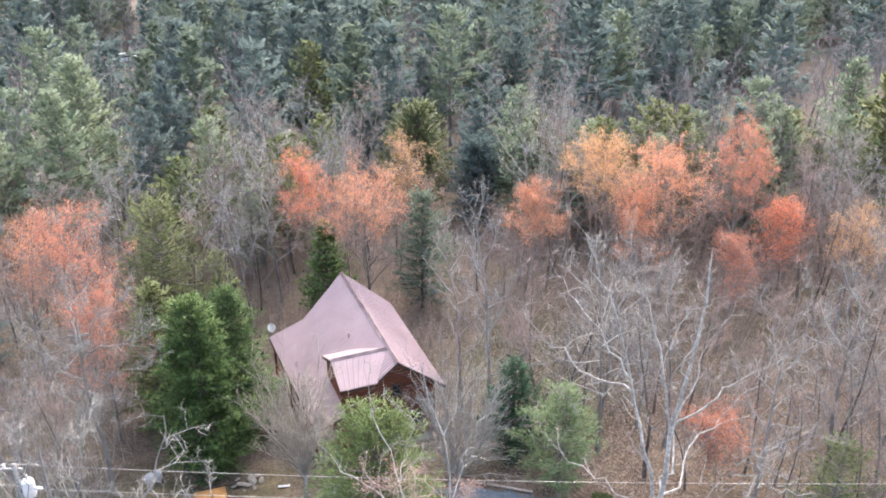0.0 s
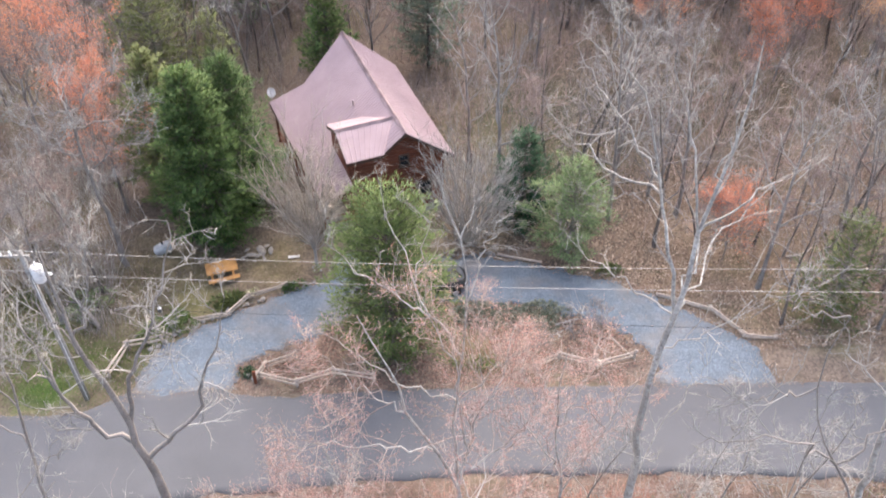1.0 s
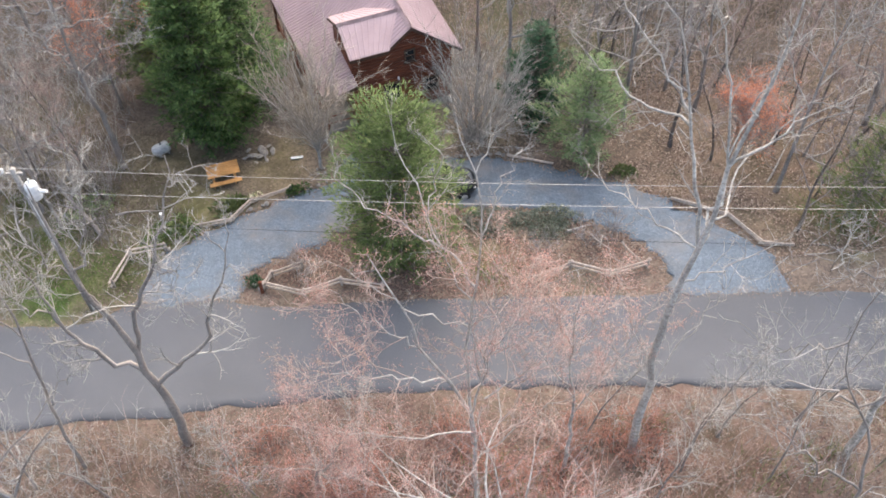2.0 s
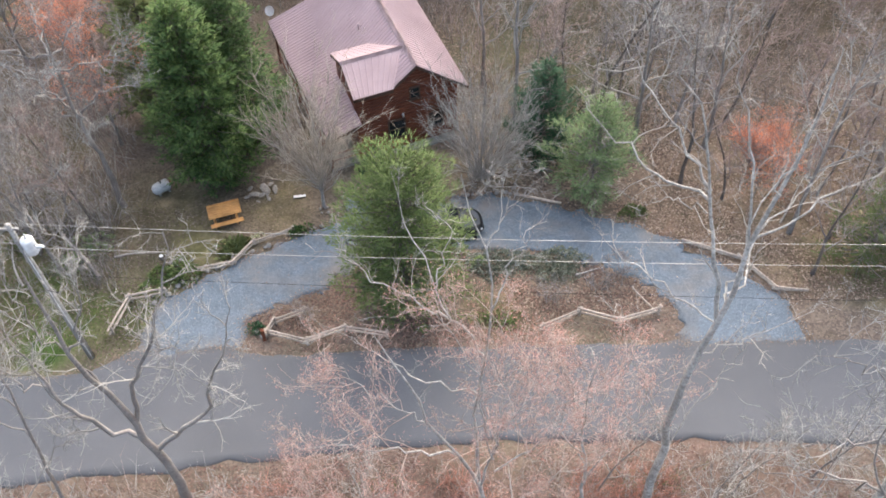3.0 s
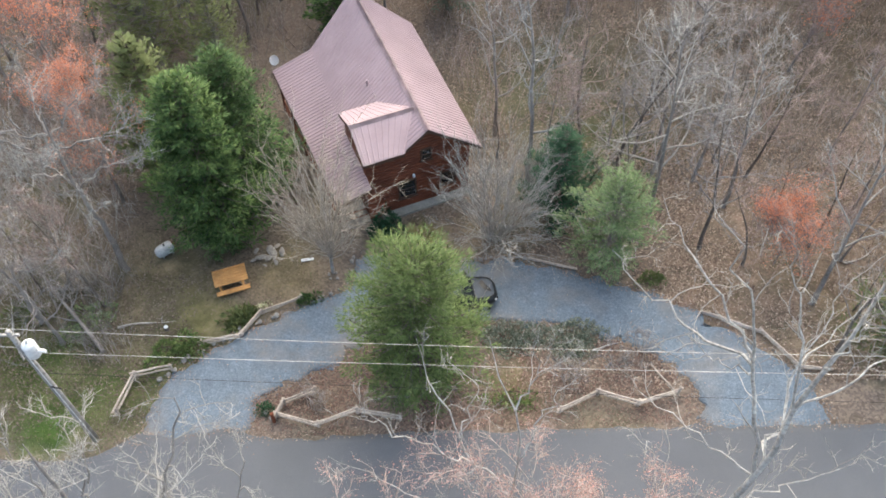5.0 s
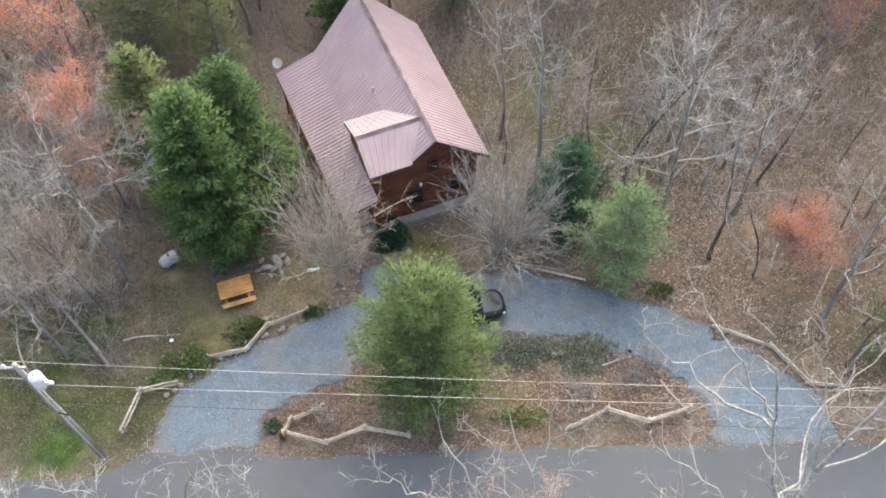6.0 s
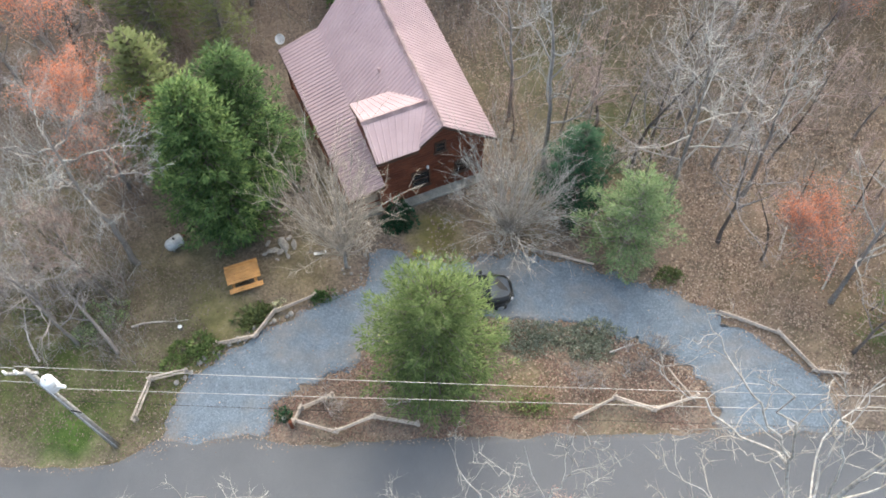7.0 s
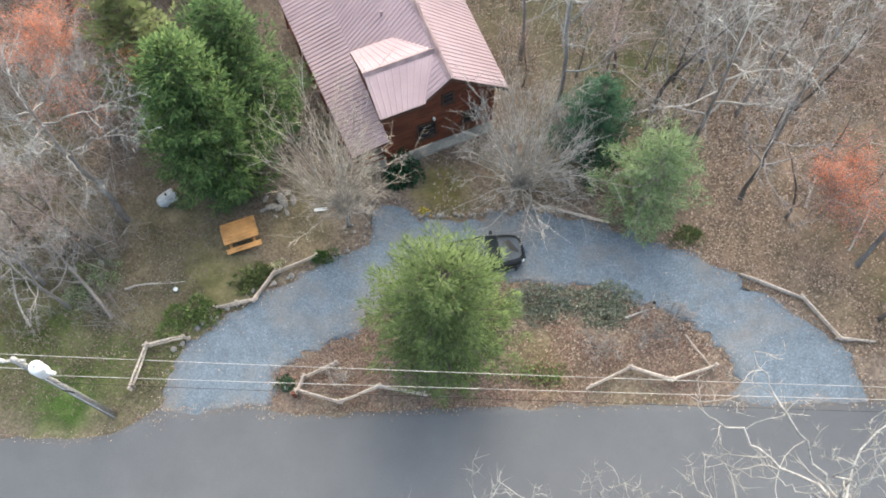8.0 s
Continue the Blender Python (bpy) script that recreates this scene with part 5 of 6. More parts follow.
maple(72, 9.6, 3.6, BUD_ORANGE, 16.0, 63.5, "low maple hazed with orange blossom", 50)
maple(73, 9.6, 3.2, BUD_RED, 25.0, 63.5, "low maple hazed with red blossom", 40)
maple(67, 14.0, 4.8, BUD_RED, -24.6, 57.0, "maple hazed with coral red blossom", 30)
maple(75, 11.0, 3.5, BUD_RED, -21.6, 51.8, "maple hazed with coral red blossom close to the spruces", 44, 0.07)
maple(68, 12.4, 4.0, BUD_ORANGE, -29.5, 60.0, "maple hazed with orange blossom", 34)
maple(69, 12.4, 3.0, BUD_AMBER, -3.0, 73.0, "slender maple hazed with amber blossom", 26)
maple(70, 4.2, 3.2, BUD_RED, 16.0, 44.6, "small maple with coral red blossom on the leafy slope", 36, 0.065)
maple(71, 9.5, 2.6, BUD_RED, 21.0, 60.0, "slender maple with red blossom", 24)
maple(74, 10.0, 3.0, BUD_AMBER, 30.0, 60.0, "slender maple with amber blossom", 24)

# ---- the woods ----
def bare(i, h, sp, xy, bark, twig, label):
    return tree("bare_tree", bare_tree_geo(101 + i, h, sp * 1.1, 13, 6, 9, 0.26, tr=0.0135, rise=(0.3, 1.3), sub_share=0.5, twig_len=0.75)[:2], (bark, twig), *xy, label, group="bare woodland trees")


kinds = [
    bare(0, 14.0, 4.2, (-13.2, 69.8), BARK_GREY, TWIG_PALE, "tall bare woodland tree with pale limbs"),
    bare(1, 12.5, 3.6, (12.2, 46.0), BARK_DARK, TWIG_GREY, "slender bare woodland tree with a dark trunk"),
    bare(2, 15.0, 4.4, (31.0, 62.0), BARK_GREY, TWIG_PALE, "broad bare grey woodland tree"),
    bare(3, 11.0, 3.2, (-23.0, 41.8), BARK_GREY, TWIG_GREY, "bare grey woodland tree"),
    bare(4, 13.5, 3.8, (10.5, 73.0), BARK_DARK, TWIG_ROSY, "bare woodland tree with reddish twigs"),
    bare(5, 9.0, 2.9, (21.5, 52.5), BARK_GREY, TWIG_ROSY, "small bare woodland tree with reddish twigs"),
]
pines = [
    tree("pine", conifer_geo(201 + i, h, rad, wh, 9, 28, sz, ba, 0.03, sh, 0.45, slim=0.95), (BARK_GREY, nm), *xy, lab, group="woodland conifers")
    for i, (h, rad, sh, nm, wh, sz, ba, xy, lab) in enumerate([
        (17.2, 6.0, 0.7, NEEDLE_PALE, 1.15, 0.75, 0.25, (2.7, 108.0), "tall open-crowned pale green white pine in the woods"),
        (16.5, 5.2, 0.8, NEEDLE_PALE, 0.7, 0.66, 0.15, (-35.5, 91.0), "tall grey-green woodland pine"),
        (15.0, 4.2, 0.8, NEEDLE_TEAL_HAZE, 0.6, 0.58, 0.1, (-27.0, 92.0), "dark teal woodland hemlock"),
        (15.0, 4.8, 0.6, NEEDLE_OLIVE, 0.7, 0.62, 0.2, (41.0, 79.0), "olive green woodland pine")])
]
# conifers that stand out at the edge of the far woods
for k, x, y, turn, size in ((1, -34.0, 81.0, 40, 0.98), (2, -26.6, 84.0, 80, 0.95), (1, -40.5, 79.0, 140, 0.95), (0, -46.1, 110.0, 10, 0.86), (2, -32.1, 121.0, 200, 0.85), (3, -14.3, 109.0, 120, 0.85), (2, -19.0, 111.0, 30, 0.72), (1, 43.6, 91.0, 75, 0.84), (3, 41.4, 77.0, 190, 0.92), (3, 45.5, 84.0, 20, 1.0), (1, 38.5, 97.0, 10, 0.48), (2, -26.4, 129.3, 60, 0.74), (1, 25.2, 118.0, 260, 0.84), (2, 31.8, 115.4, 33, 0.78), (2, 15.0, 113.3, 144, 0.68), (0, 37.5, 121.0, 99, 0.6), (1, 49.0, 125.5, 7, 0.62), (3, -50.0, 104.0, 300, 0.6)):
    plant(pines[k], x, y, turn, size)
wr = np.random.RandomState(5)
spots = [(o.location.x, o.location.y) for o in scene.objects if o.type == "EMPTY" and o.parent is None]


glow = [(o.location.x, o.location.y) for o in scene.objects if o.type == "EMPTY" and o.name.split(".")[0] in ("maple", "pine", "hemlock", "cedar") and o.location.y > 54]


def inside(x, y):
    """The open yard, cabin, drive, road and far clearing, where no wild tree stands."""
    u = (x - HX) * math.cos(radians(HTURN)) + (y - HY) * math.sin(radians(HTURN))
    v = -(x - HX) * math.sin(radians(HTURN)) + (y - HY) * math.cos(radians(HTURN))
    if -7.6 < u < 4.6 and -3.5 < v < 14.2:
        return True
    if 130 < y < 160 and abs(x + 0.34 * (y - 4.6)) < 3.0:
        return True
    return (-20.5 < x < -10.5 and 45 < y < 58) or (-31 < x < -19 and 36 < y < 43.5) or (-20.5 < x < 17 and 29 < y < 44.5) or (-19.5 < x < 7.5 and 44 < y < 50) or (28.5 < y < 38.0) or (-21 < x < 18 and 17 < y < 30) or (7 < x < 11 and 44 < y < 48) or (8 < x < 22 and 37 < y < 51 and math.sin(7 * x + 3 * y) < 0.82)


def spot(x, y, gap):
    if inside(x, y):
        return False
    for a, b in glow:
        if abs(x - a) < 4.2 and -11.0 < y - b < 3.0:
            return False
    for a, b in spots:
        if (x - a) ** 2 + (y - b) ** 2 < gap * gap:
            return False
    spots.append((x, y))
    return True


count = tries = 0
while count < 232 and tries < 6000:
    tries += 1
    y = wr.uniform(37, 88)
    x = wr.uniform(-1, 1) * (13 + 0.46 * y)
    if not spot(x, y, 2.3):
        continue
    if wr.rand() < 0.6 * float(smooth(68, 86, y)) + 0.08 * (abs(x) > 32):
        plant(pines[wr.choice(4, p=[0.2, 0.25, 0.3, 0.25])], x, y, wr.uniform(0, 360), wr.uniform(0.5, 0.85))
    else:
        plant(kinds[wr.randint(0, 6)], x, y, wr.uniform(0, 360), wr.uniform(0.72, 1.1), 0.0, (wr.normal(0, 4), wr.normal(0, 4)))
    count += 1

# far woods, past counting
light = [tuple(g.arrays() for g in bare_tree_geo(301 + i, 13.5, 4.6, 9, 3, 6, 0.3, tr=0.024, rise=(0.4, 1.4), sub_share=0.6)[:2]) for i in range(4)]
dark = [tuple(g.arrays() for g in conifer_geo(311 + i, 17.0, 5.6 - 0.4 * i, 0.9, 8, 15, 1.05, 0.06, 0.0, 0.5 + 0.07 * i, 0.42, boughs=False, slim=1.15)) for i in range(4)]
far_bare_wood, far_bare_crown, far_pine_wood, far_green, far_teal = Geo(), Geo(), Geo(), Geo(), Geo()
mid_wood, mid_crown, mid_rosy = Geo(), Geo(), Geo()
mids = [tuple(g.arrays() for g in bare_tree_geo(321 + i, 11.5, 3.8, 10, 4, 8, 0.22, tr=0.014, rise=(0.3, 1.3), sub_share=0.5, twig_len=0.7)[:2]) for i in range(4)]
count = tries = 0
while count < 190 and tries < 6000:
    tries += 1
    y = wr.uniform(38, 88)
    x = wr.uniform(-1, 1) * (13 + 0.46 * y)
    if not spot(x, y, 1.7):
        continue
    k = wr.randint(0, 4)
    m = np.array(pose(x, y, land1(x, y), 0, 0, wr.uniform(0, 360)) @ Matrix.Scale(wr.uniform(0.5, 0.95), 4))
    mid_wood.add(mids[k][0], m)
    (mid_crown if wr.rand() < 0.6 else mid_rosy).add(mids[k][1], m)
    count += 1
count = tries = 0
while count < 470 and tries < 9000:
    tries += 1
    if count < 425:
        y = 86 + 118 * wr.rand() ** 1.15
        x = wr.uniform(-1, 1) * (9 + 0.52 * y)
    else:
        y = wr.uniform(-70, 260)
        x = wr.uniform(-1, 1) * 150
        if y < 120 and abs(x) < 22 + 0.46 * max(y, 30) and y > 14:
            continue
    pin = wr.rand() < 0.14 + (0.36 + 0.26 * math.sin(0.09 * x + 0.6) * math.cos(0.07 * y)) * float(smooth(84, 104, y)) + 0.2 * float(smooth(118, 140, y))
    if not spot(x, y, 4.3 if pin else 2.7):
        continue
    s = wr.uniform(0.6, 1.08)
    m = np.array(pose(x, y, land1(x, y), 0, 0, wr.uniform(0, 360)) @ Matrix.Scale(s, 4))
    if pin:
        k = wr.randint(0, 4)
        far_pine_wood.add(dark[k][0], m)
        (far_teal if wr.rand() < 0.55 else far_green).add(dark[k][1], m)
    else:
        k = wr.randint(0, 4)
        far_bare_wood.add(light[k][0], m)
        far_bare_crown.add(light[k][1], m)
    count += 1
# the far twigs and needles carry painted haze in their colours
for nm, g, mt, lab in (("woods_trunk", mid_wood, BARK_DARK, "dark thin trunks of the younger woods"), ("woods_twig", mid_crown, TWIG_GREY, "bare grey twigs of the younger woods"), ("woods_rosy_twig", mid_rosy, TWIG_ROSY, "bare reddish twigs of the younger woods"), ("far_woods_trunk", far_bare_wood, BARK_GREY, "grey trunks of the far woods"), ("far_woods_twig", far_bare_crown, TWIG_FAR_HAZE, "bare grey twigs of the far woods, haze put into their colour"), ("far_pine_trunk", far_pine_wood, BARK_GREY, "dark trunks of far conifers"), ("far_pine_needle", far_green, NEEDLE_FAR_HAZE, "grey-green needles of far conifers, haze put into their colour"), ("far_hemlock_needle", far_teal, NEEDLE_TEAL_HAZE, "teal needles of far conifers, haze put into their colour")):
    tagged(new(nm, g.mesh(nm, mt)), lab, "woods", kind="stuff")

# brush: thin stems and saplings under the trees and on the banks
def brush(name, n, area, keep, height, mat_, label, seed, r=0.011, side=3):
    rng = np.random.RandomState(seed)
    x0, x1, y0, y1 = area
    p = np.stack([rng.uniform(x0, x1, n * 3), rng.uniform(y0, y1, n * 3)], 1)
    clump = np.sin(0.9 * p[:, 0] + 2 * np.sin(0.5 * p[:, 1])) * np.sin(0.8 * p[:, 1] + 1.7 * np.sin(0.6 * p[:, 0]))
    p = p[(clump + rng.normal(0, 0.5, len(p)) > -0.1)]
    p = np.array([q for q in p if keep(*q)])[:n]
    z = land(p[:, 0], p[:, 1])
    h = height * rng.uniform(0.35, 1.15, len(p)) ** 1.3
    base = np.column_stack([p, z - 0.05])
    tip = base + np.column_stack([rng.normal(0, 0.33, (len(p), 2)) * h[:, None], h])
    g = Geo()
    g.spikes(base, tip, np.full(len(p), r) * (0.6 + h / height))
    for _ in range(side):
        f = rng.uniform(0.3, 0.95, len(p))[:, None]
        b = base * (1 - f) + tip * f
        w = unit(rng.normal(0, 1, (len(p), 3)) * [1, 1, 0.4] + [0, 0, 0.4])
        g.spikes(b, b + w * (h * rng.uniform(0.2, 0.5, len(p)))[:, None], np.full(len(p), r * 0.7))
    return tagged(new(name, g.mesh(name, mat_)), label, "brush", kind="stuff")


wild = lambda x, y: not inside(x, y)
brush("undergrowth", 13500, (-62, 62, 38, 100), wild, 3.0, TWIG_GREY, "grey leafless undergrowth beneath the bare trees", 71)
brush("sapling_brush", 7000, (-50, 50, 38, 90), wild, 4.5, TWIG_ROSY, "thin reddish saplings beneath the bare trees", 72, 0.013)
brush("far_undergrowth", 6500, (-70, 70, 92, 190), wild, 5.5, TWIG_FAR_HAZE, "grey undergrowth between the far trees, haze put into its colour", 78, 0.03, 2)
brush("thicket", 1000, (-36, -20, 43.5, 56), wild, 4.6, TWIG_PALE, "pale leafless thicket at the edge of the woods", 76, 0.013, 5)
brush("yard_brush", 700, (-31, -19.2, 40.2, 47.0), lambda x, y: np.sin(0.9 * x) * np.sin(0.8 * y + 1.0) > -0.35, 2.0, TWIG_GREY, "thin grey leafless brush between yard and woods", 79, 0.010)
brush("bank_brush", 5000, (-30, 30, 14, 28.8), lambda x, y: True, 1.9, TWIG_ROSY, "reddish leafless brush on the roadside bank", 73, 0.010)
brush("red_brush", 3400, (-12, 8, 18, 28.6), lambda x, y: np.sin(0.7 * x + 0.5) * np.sin(0.6 * y) > -0.2, 1.7, TWIG_RED, "russet leafless brush on the roadside bank", 75, 0.011)
brush("bank_twigs", 3500, (-30, 30, 14, 28.8), lambda x, y: True, 2.6, TWIG_PALE, "pale leafless stems on the roadside bank", 74, 0.011)
brush("olive_brush", 1800, (-12, 26, 16, 28.4), lambda x, y: np.sin(0.5 * x + 1.0) * np.sin(0.8 * y + 0.4) > 0.25, 1.4, NEEDLE_OLIVE, "olive green brambles on the roadside bank", 77, 0.016)

# ---- things in the yard ----
CEDAR = two_scale("oiled_cedar", (0.42, 0.20, 0.065), (0.58, 0.31, 0.12), 9, 1.2, 0.55, 0.2, (0.3, 3, 3))
WIRE = two_scale("aluminium_cable", (0.36, 0.35, 0.34), (0.5, 0.49, 0.47), 20, 1.0, 0.5, 0.0, None, 0.4)
POLEWOOD = two_scale("pole_timber", (0.17, 0.16, 0.15), (0.40, 0.385, 0.365), 9, 0.8, 0.85, 0.4)
RAILWOOD = two_scale("split_rail", (0.27, 0.22, 0.18), (0.56, 0.48, 0.41), 9, 0.8, 0.85, 0.5)
# dark paint lifted to blue-grey: the sky's sheen put into hood and roof colour
CARPAINT_SHEEN = two_scale("dark_car_paint_sheen", (0.040, 0.050, 0.066), (0.056, 0.068, 0.088), 30, 1.0, 0.42, 0.0, None, 0.1, 0.3)
BLACKPAINT = two_scale("black_trim", (0.010, 0.011, 0.012), (0.02, 0.021, 0.022), 30, 1.0, 0.3, 0.0)
RUBBER = two_scale("tyre_rubber", (0.015, 0.015, 0.015), (0.035, 0.035, 0.035), 20, 1.0, 0.85, 0.2)
STEEL = two_scale("wheel_alloy", (0.35, 0.35, 0.36), (0.5, 0.5, 0.51), 20, 1.0, 0.35, 0.0, None, 0.8)
LENS, _a, _b, _c = mat("lamp_lens", (0.7, 0.7, 0.68), 0.1, 0, 0.6)
CERAMIC = two_scale("white_porcelain", (0.7, 0.7, 0.69), (0.82, 0.82, 0.8), 10, 1, 0.25, 0.0)


def set_on(name, x, y, turn, label, category, group="", lift=0.0):
    return empty(name, pose(x, y, land1(x, y) + lift, 0, 0, turn), label, category, group)


# picnic table
table = set_on("picnic_table", -14.25, 45.25, 17.3, "honey-brown oiled wooden picnic table on bare earth", "table", lift=0.02)
for k in range(5):
    y = -0.37 + 0.185 * k
    part("tabletop_plank", box((-0.93, y - 0.085, 0.71), (0.93, y + 0.085, 0.75), 0.008), CEDAR, table)
for s in (-1, 1):
    for k in range(2):
        y = s * (0.66 + 0.15 * k)
        part("bench_plank", box((-0.93, min(y - 0.068, y + 0.068), 0.42), (0.93, max(y - 0.068, y + 0.068), 0.46), 0.008), CEDAR, table)
for x in (-0.62, 0.62):
    part("cross_beam", box((x - 0.045, -0.8, 0.33), (x + 0.045, 0.8, 0.42)), CEDAR, table)
    part("top_batten", box((x - 0.045, -0.42, 0.62), (x + 0.045, 0.42, 0.71)), CEDAR, table)
    for s in (-1, 1):
        bm = prism([(x - 0.095, s * 0.30, 0.70), (x - 0.095, s * 0.42, 0.70), (x - 0.095, s * 0.70, -0.03), (x - 0.095, s * 0.58, -0.03)], (-0.045, 0, 0))
        part("leg", bm, CEDAR, table)


# stones
def stone_mesh(seed, flat=0.7):
    rng = np.random.RandomState(seed)
    bm = bmesh.new()
    bmesh.ops.create_icosphere(bm, subdivisions=2, radius=1.0)
    ax = rng.normal(0, 1, (5, 3))
    for v in bm.verts:
        d = np.array(v.co)
        r = 1 - 0.20 * max(0, np.max(unit(ax) @ d) - 0.55) / 0.45 + 0.10 * math.sin(3 * d[0] + seed) * math.cos(2.5 * d[1])
        v.co = Vector((d[0] * r, d[1] * r * 0.8, d[2] * r * flat))
    me = bpy.data.meshes.new("stone")
    bm.to_mesh(me)
    bm.free()
    me.materials.append(STONE)
    return me


STONES = [stone_mesh(i, 0.5 + 0.08 * i) for i in range(5)]
sr = np.random.RandomState(9)


def stone(x, y, size, label, group="", name="edging_stone", category="stone", flat=1.0):
    ob = new(name, STONES[sr.randint(0, 5)])
    ob.matrix_world = pose(x, y, land1(x, y) + 0.12 + 0.15 * size, sr.uniform(-15, 15), sr.uniform(-15, 15), sr.uniform(0, 360)) @ Matrix.Diagonal((size * (2 - flat), size, size * flat, 1))
    return tagged(ob, label, category, group)


def stone_row(pts, step, lo, hi, label, group, wob=0.06):
    p = resample(pts, max(2, int(np.sum(np.hypot(*np.diff(np.array(pts, float), axis=0).T)) / step)))
    for x, y in p:
        if sr.rand() < 0.9:
            stone(x + sr.normal(0, wob), y + sr.normal(0, wob), sr.uniform(lo, hi), label, group)


stone_row([(-5.0, 45.95), (-2.1, 45.85), (1.4, 46.15), (2.6, 45.9)], 0.27, 0.09, 0.19, "grey field stone edging the driveway", "driveway edging stones")
stone_row([(-17.2, 39.2), (-15.8, 40.4), (-13.6, 41.9), (-11.6, 43.0)], 0.42, 0.09, 0.2, "pale field stone along the gravel edge", "gravel edge stones", 0.14)
stone_row([(-9.4, 43.9), (-7.9, 44.5), (-7.5, 45.6), (-7.4, 46.6)], 0.34, 0.08, 0.16, "grey field stone along the gravel edge", "gravel edge stones", 0.08)
stone_row([(9.0, 43.2), (11.2, 41.8), (12.8, 40.6)], 0.6, 0.06, 0.12, "half-buried field stone by the gravel", "gravel edge stones", 0.12)
for x, y, s in ((-12.2, 47.4, 0.36), (-12.75, 47.0, 0.26), (-11.9, 46.6, 0.13), (-13.1, 47.5, 0.18), (-12.5, 46.4, 0.1), (-11.6, 47.3, 0.2), (-12.3, 46.95, 0.2), (-13.2, 46.8, 0.12), (-11.9, 47.8, 0.16), (-12.0, 47.0, 0.12)):
    stone(x, y, s, "flat pale grey garden rock beside the spruce", "garden rocks", "garden_rock", "rock", 0.28)
for x, y, s in ((-8.8, 45.5, 0.13), (-8.4, 45.6, 0.11), (-8.7, 45.2, 0.1), (-8.3, 45.2, 0.12), (-11.2, 36.6, 0.22), (-11.6, 36.9, 0.17)):
    stone(x, y, s, "small pale rock at the foot of a shrub", "garden rocks", "garden_rock", "rock")
plank = set_on("white_board", -10.1, 46.7, 8, "short white painted board lying on the grass", "board", lift=0.05)
part("board", box((-0.36, -0.09, 0), (0.36, 0.09, 0.05), 0.008), WHITE, plank)
stump = set_on("stump", -17.5, 42.4, 0, "small pale cut tree stump", "stump", lift=-0.05)
part("body", rod([(0, 0, 0), (0, 0, 0.28)], 0.14, 0.12, 10), BARK_GREY, stump)
part("cut_face", rod([(0, 0, 0.281), (0, 0, 0.30)], 0.115, 0.112, 10), CERAMIC, stump)
tank = set_on("storage_tank", -18.35, 47.75, 38, "dull white weathered tank with a rusty end under the spruce", "tank", lift=0.03)
bm = bmesh.new()
prof = [(-0.62, 0.05), (-0.58, 0.2), (-0.48, 0.31), (-0.3, 0.36), (0.3, 0.36), (0.48, 0.31), (0.58, 0.2), (0.62, 0.05)]
rings = [[bm.verts.new((x, r * math.cos(k * math.pi / 8), 0.42 + r * math.sin(k * math.pi / 8))) for k in range(16)] for x, r in prof]
for u, v in zip(rings, rings[1:]):
    for k in range(16):
        bm.faces.new((u[k], u[(k + 1) % 16], v[(k + 1) % 16], v[k]))
bm.faces.new(rings[0][::-1])
bm.faces.new(rings[-1])
part("shell", bm, TANK, tank, shade=True)
part("rusted_end", rod([(0.44, 0, 0.42), (0.56, 0, 0.42), (0.635, 0, 0.42)], 0.345, 0.12, 16), RUSTY, tank, "rust-brown end cap")
for x in (-0.3, 0.3):
    part("foot", box((x - 0.05, -0.25, -0.05), (x + 0.05, 0.25, 0.12)), CONCRETE, tank)
part("valve", rod([(0, 0, 0.76), (0, 0, 0.9)], 0.06, 0.05, 10), BLACKPAINT, tank)


# split-rail fences
def fence(pts, label, posts=True, rails=(0.32, 0.64), r=0.062, seed=1):
    rng = np.random.RandomState(seed)
    x0, y0 = pts[0]
    root = set_on("split_rail_fence", x0, y0, 0, label, "fence", "split-rail fences")
    z0 = land1(x0, y0)
    for i, (a, b) in enumerate(zip(pts, pts[1:])):
        for k, h in enumerate(rails):
            h2 = h + (0.05 if i % 2 else 0)
            p = Vector((a[0] - x0, a[1] - y0, land1(*a) - z0 + h2))
            q = Vector((b[0] - x0, b[1] - y0, land1(*b) - z0 + h2))
            d = (q - p).normalized() * 0.16
            mid = [p - d + (q + d - p + d) * f + Vector(rng.normal(0, 0.015, 3)) for f in (0, 0.35, 0.7, 1)]
            part("rail", rod(mid, r, r * 0.85, 6), RAILWOOD, root)
    if posts:
        for a in pts:
            z = land1(*a) - z0
            part("post", rod([(a[0] - x0 + 0.05, a[1] - y0 + 0.06, z - 0.2), (a[0] - x0 + 0.05, a[1] - y0 + 0.06, z + max(rails) + 0.12)], 0.075, 0.068, 7), RAILWOOD, root)


fence([(-19.15, 37.25), (-18.6, 39.35), (-16.8, 39.65)], "weathered zigzag split-rail fence near the utility pole", seed=2)
fence([(-9.2, 37.9), (-10.7, 37.3), (-11.0, 36.65), (-8.95, 36.0), (-7.05, 36.65), (-4.9, 36.15)], "weathered zigzag split-rail fence on the driveway island", seed=3)
fence([(3.0, 36.1), (5.0, 36.95), (6.9, 36.25), (9.0, 36.8)], "pale weathered zigzag split-rail fence on the driveway island", seed=4)
fence([(9.0, 36.8), (8.1, 38.4)], "fallen pale fence rail on the driveway island", False, (0.15,), 0.05, seed=9)
fence([(11.4, 41.5), (14.05, 40.15), (15.35, 37.95), (16.8, 37.7)], "low fallen split-rail fence along the gravel", False, (0.16, 0.32), seed=5)
fence([(-15.4, 41.2), (-13.35, 41.6), (-12.4, 43.0), (-10.3, 43.85)], "low split-rail fence at the edge of the yard", True, (0.2, 0.42), seed=6)
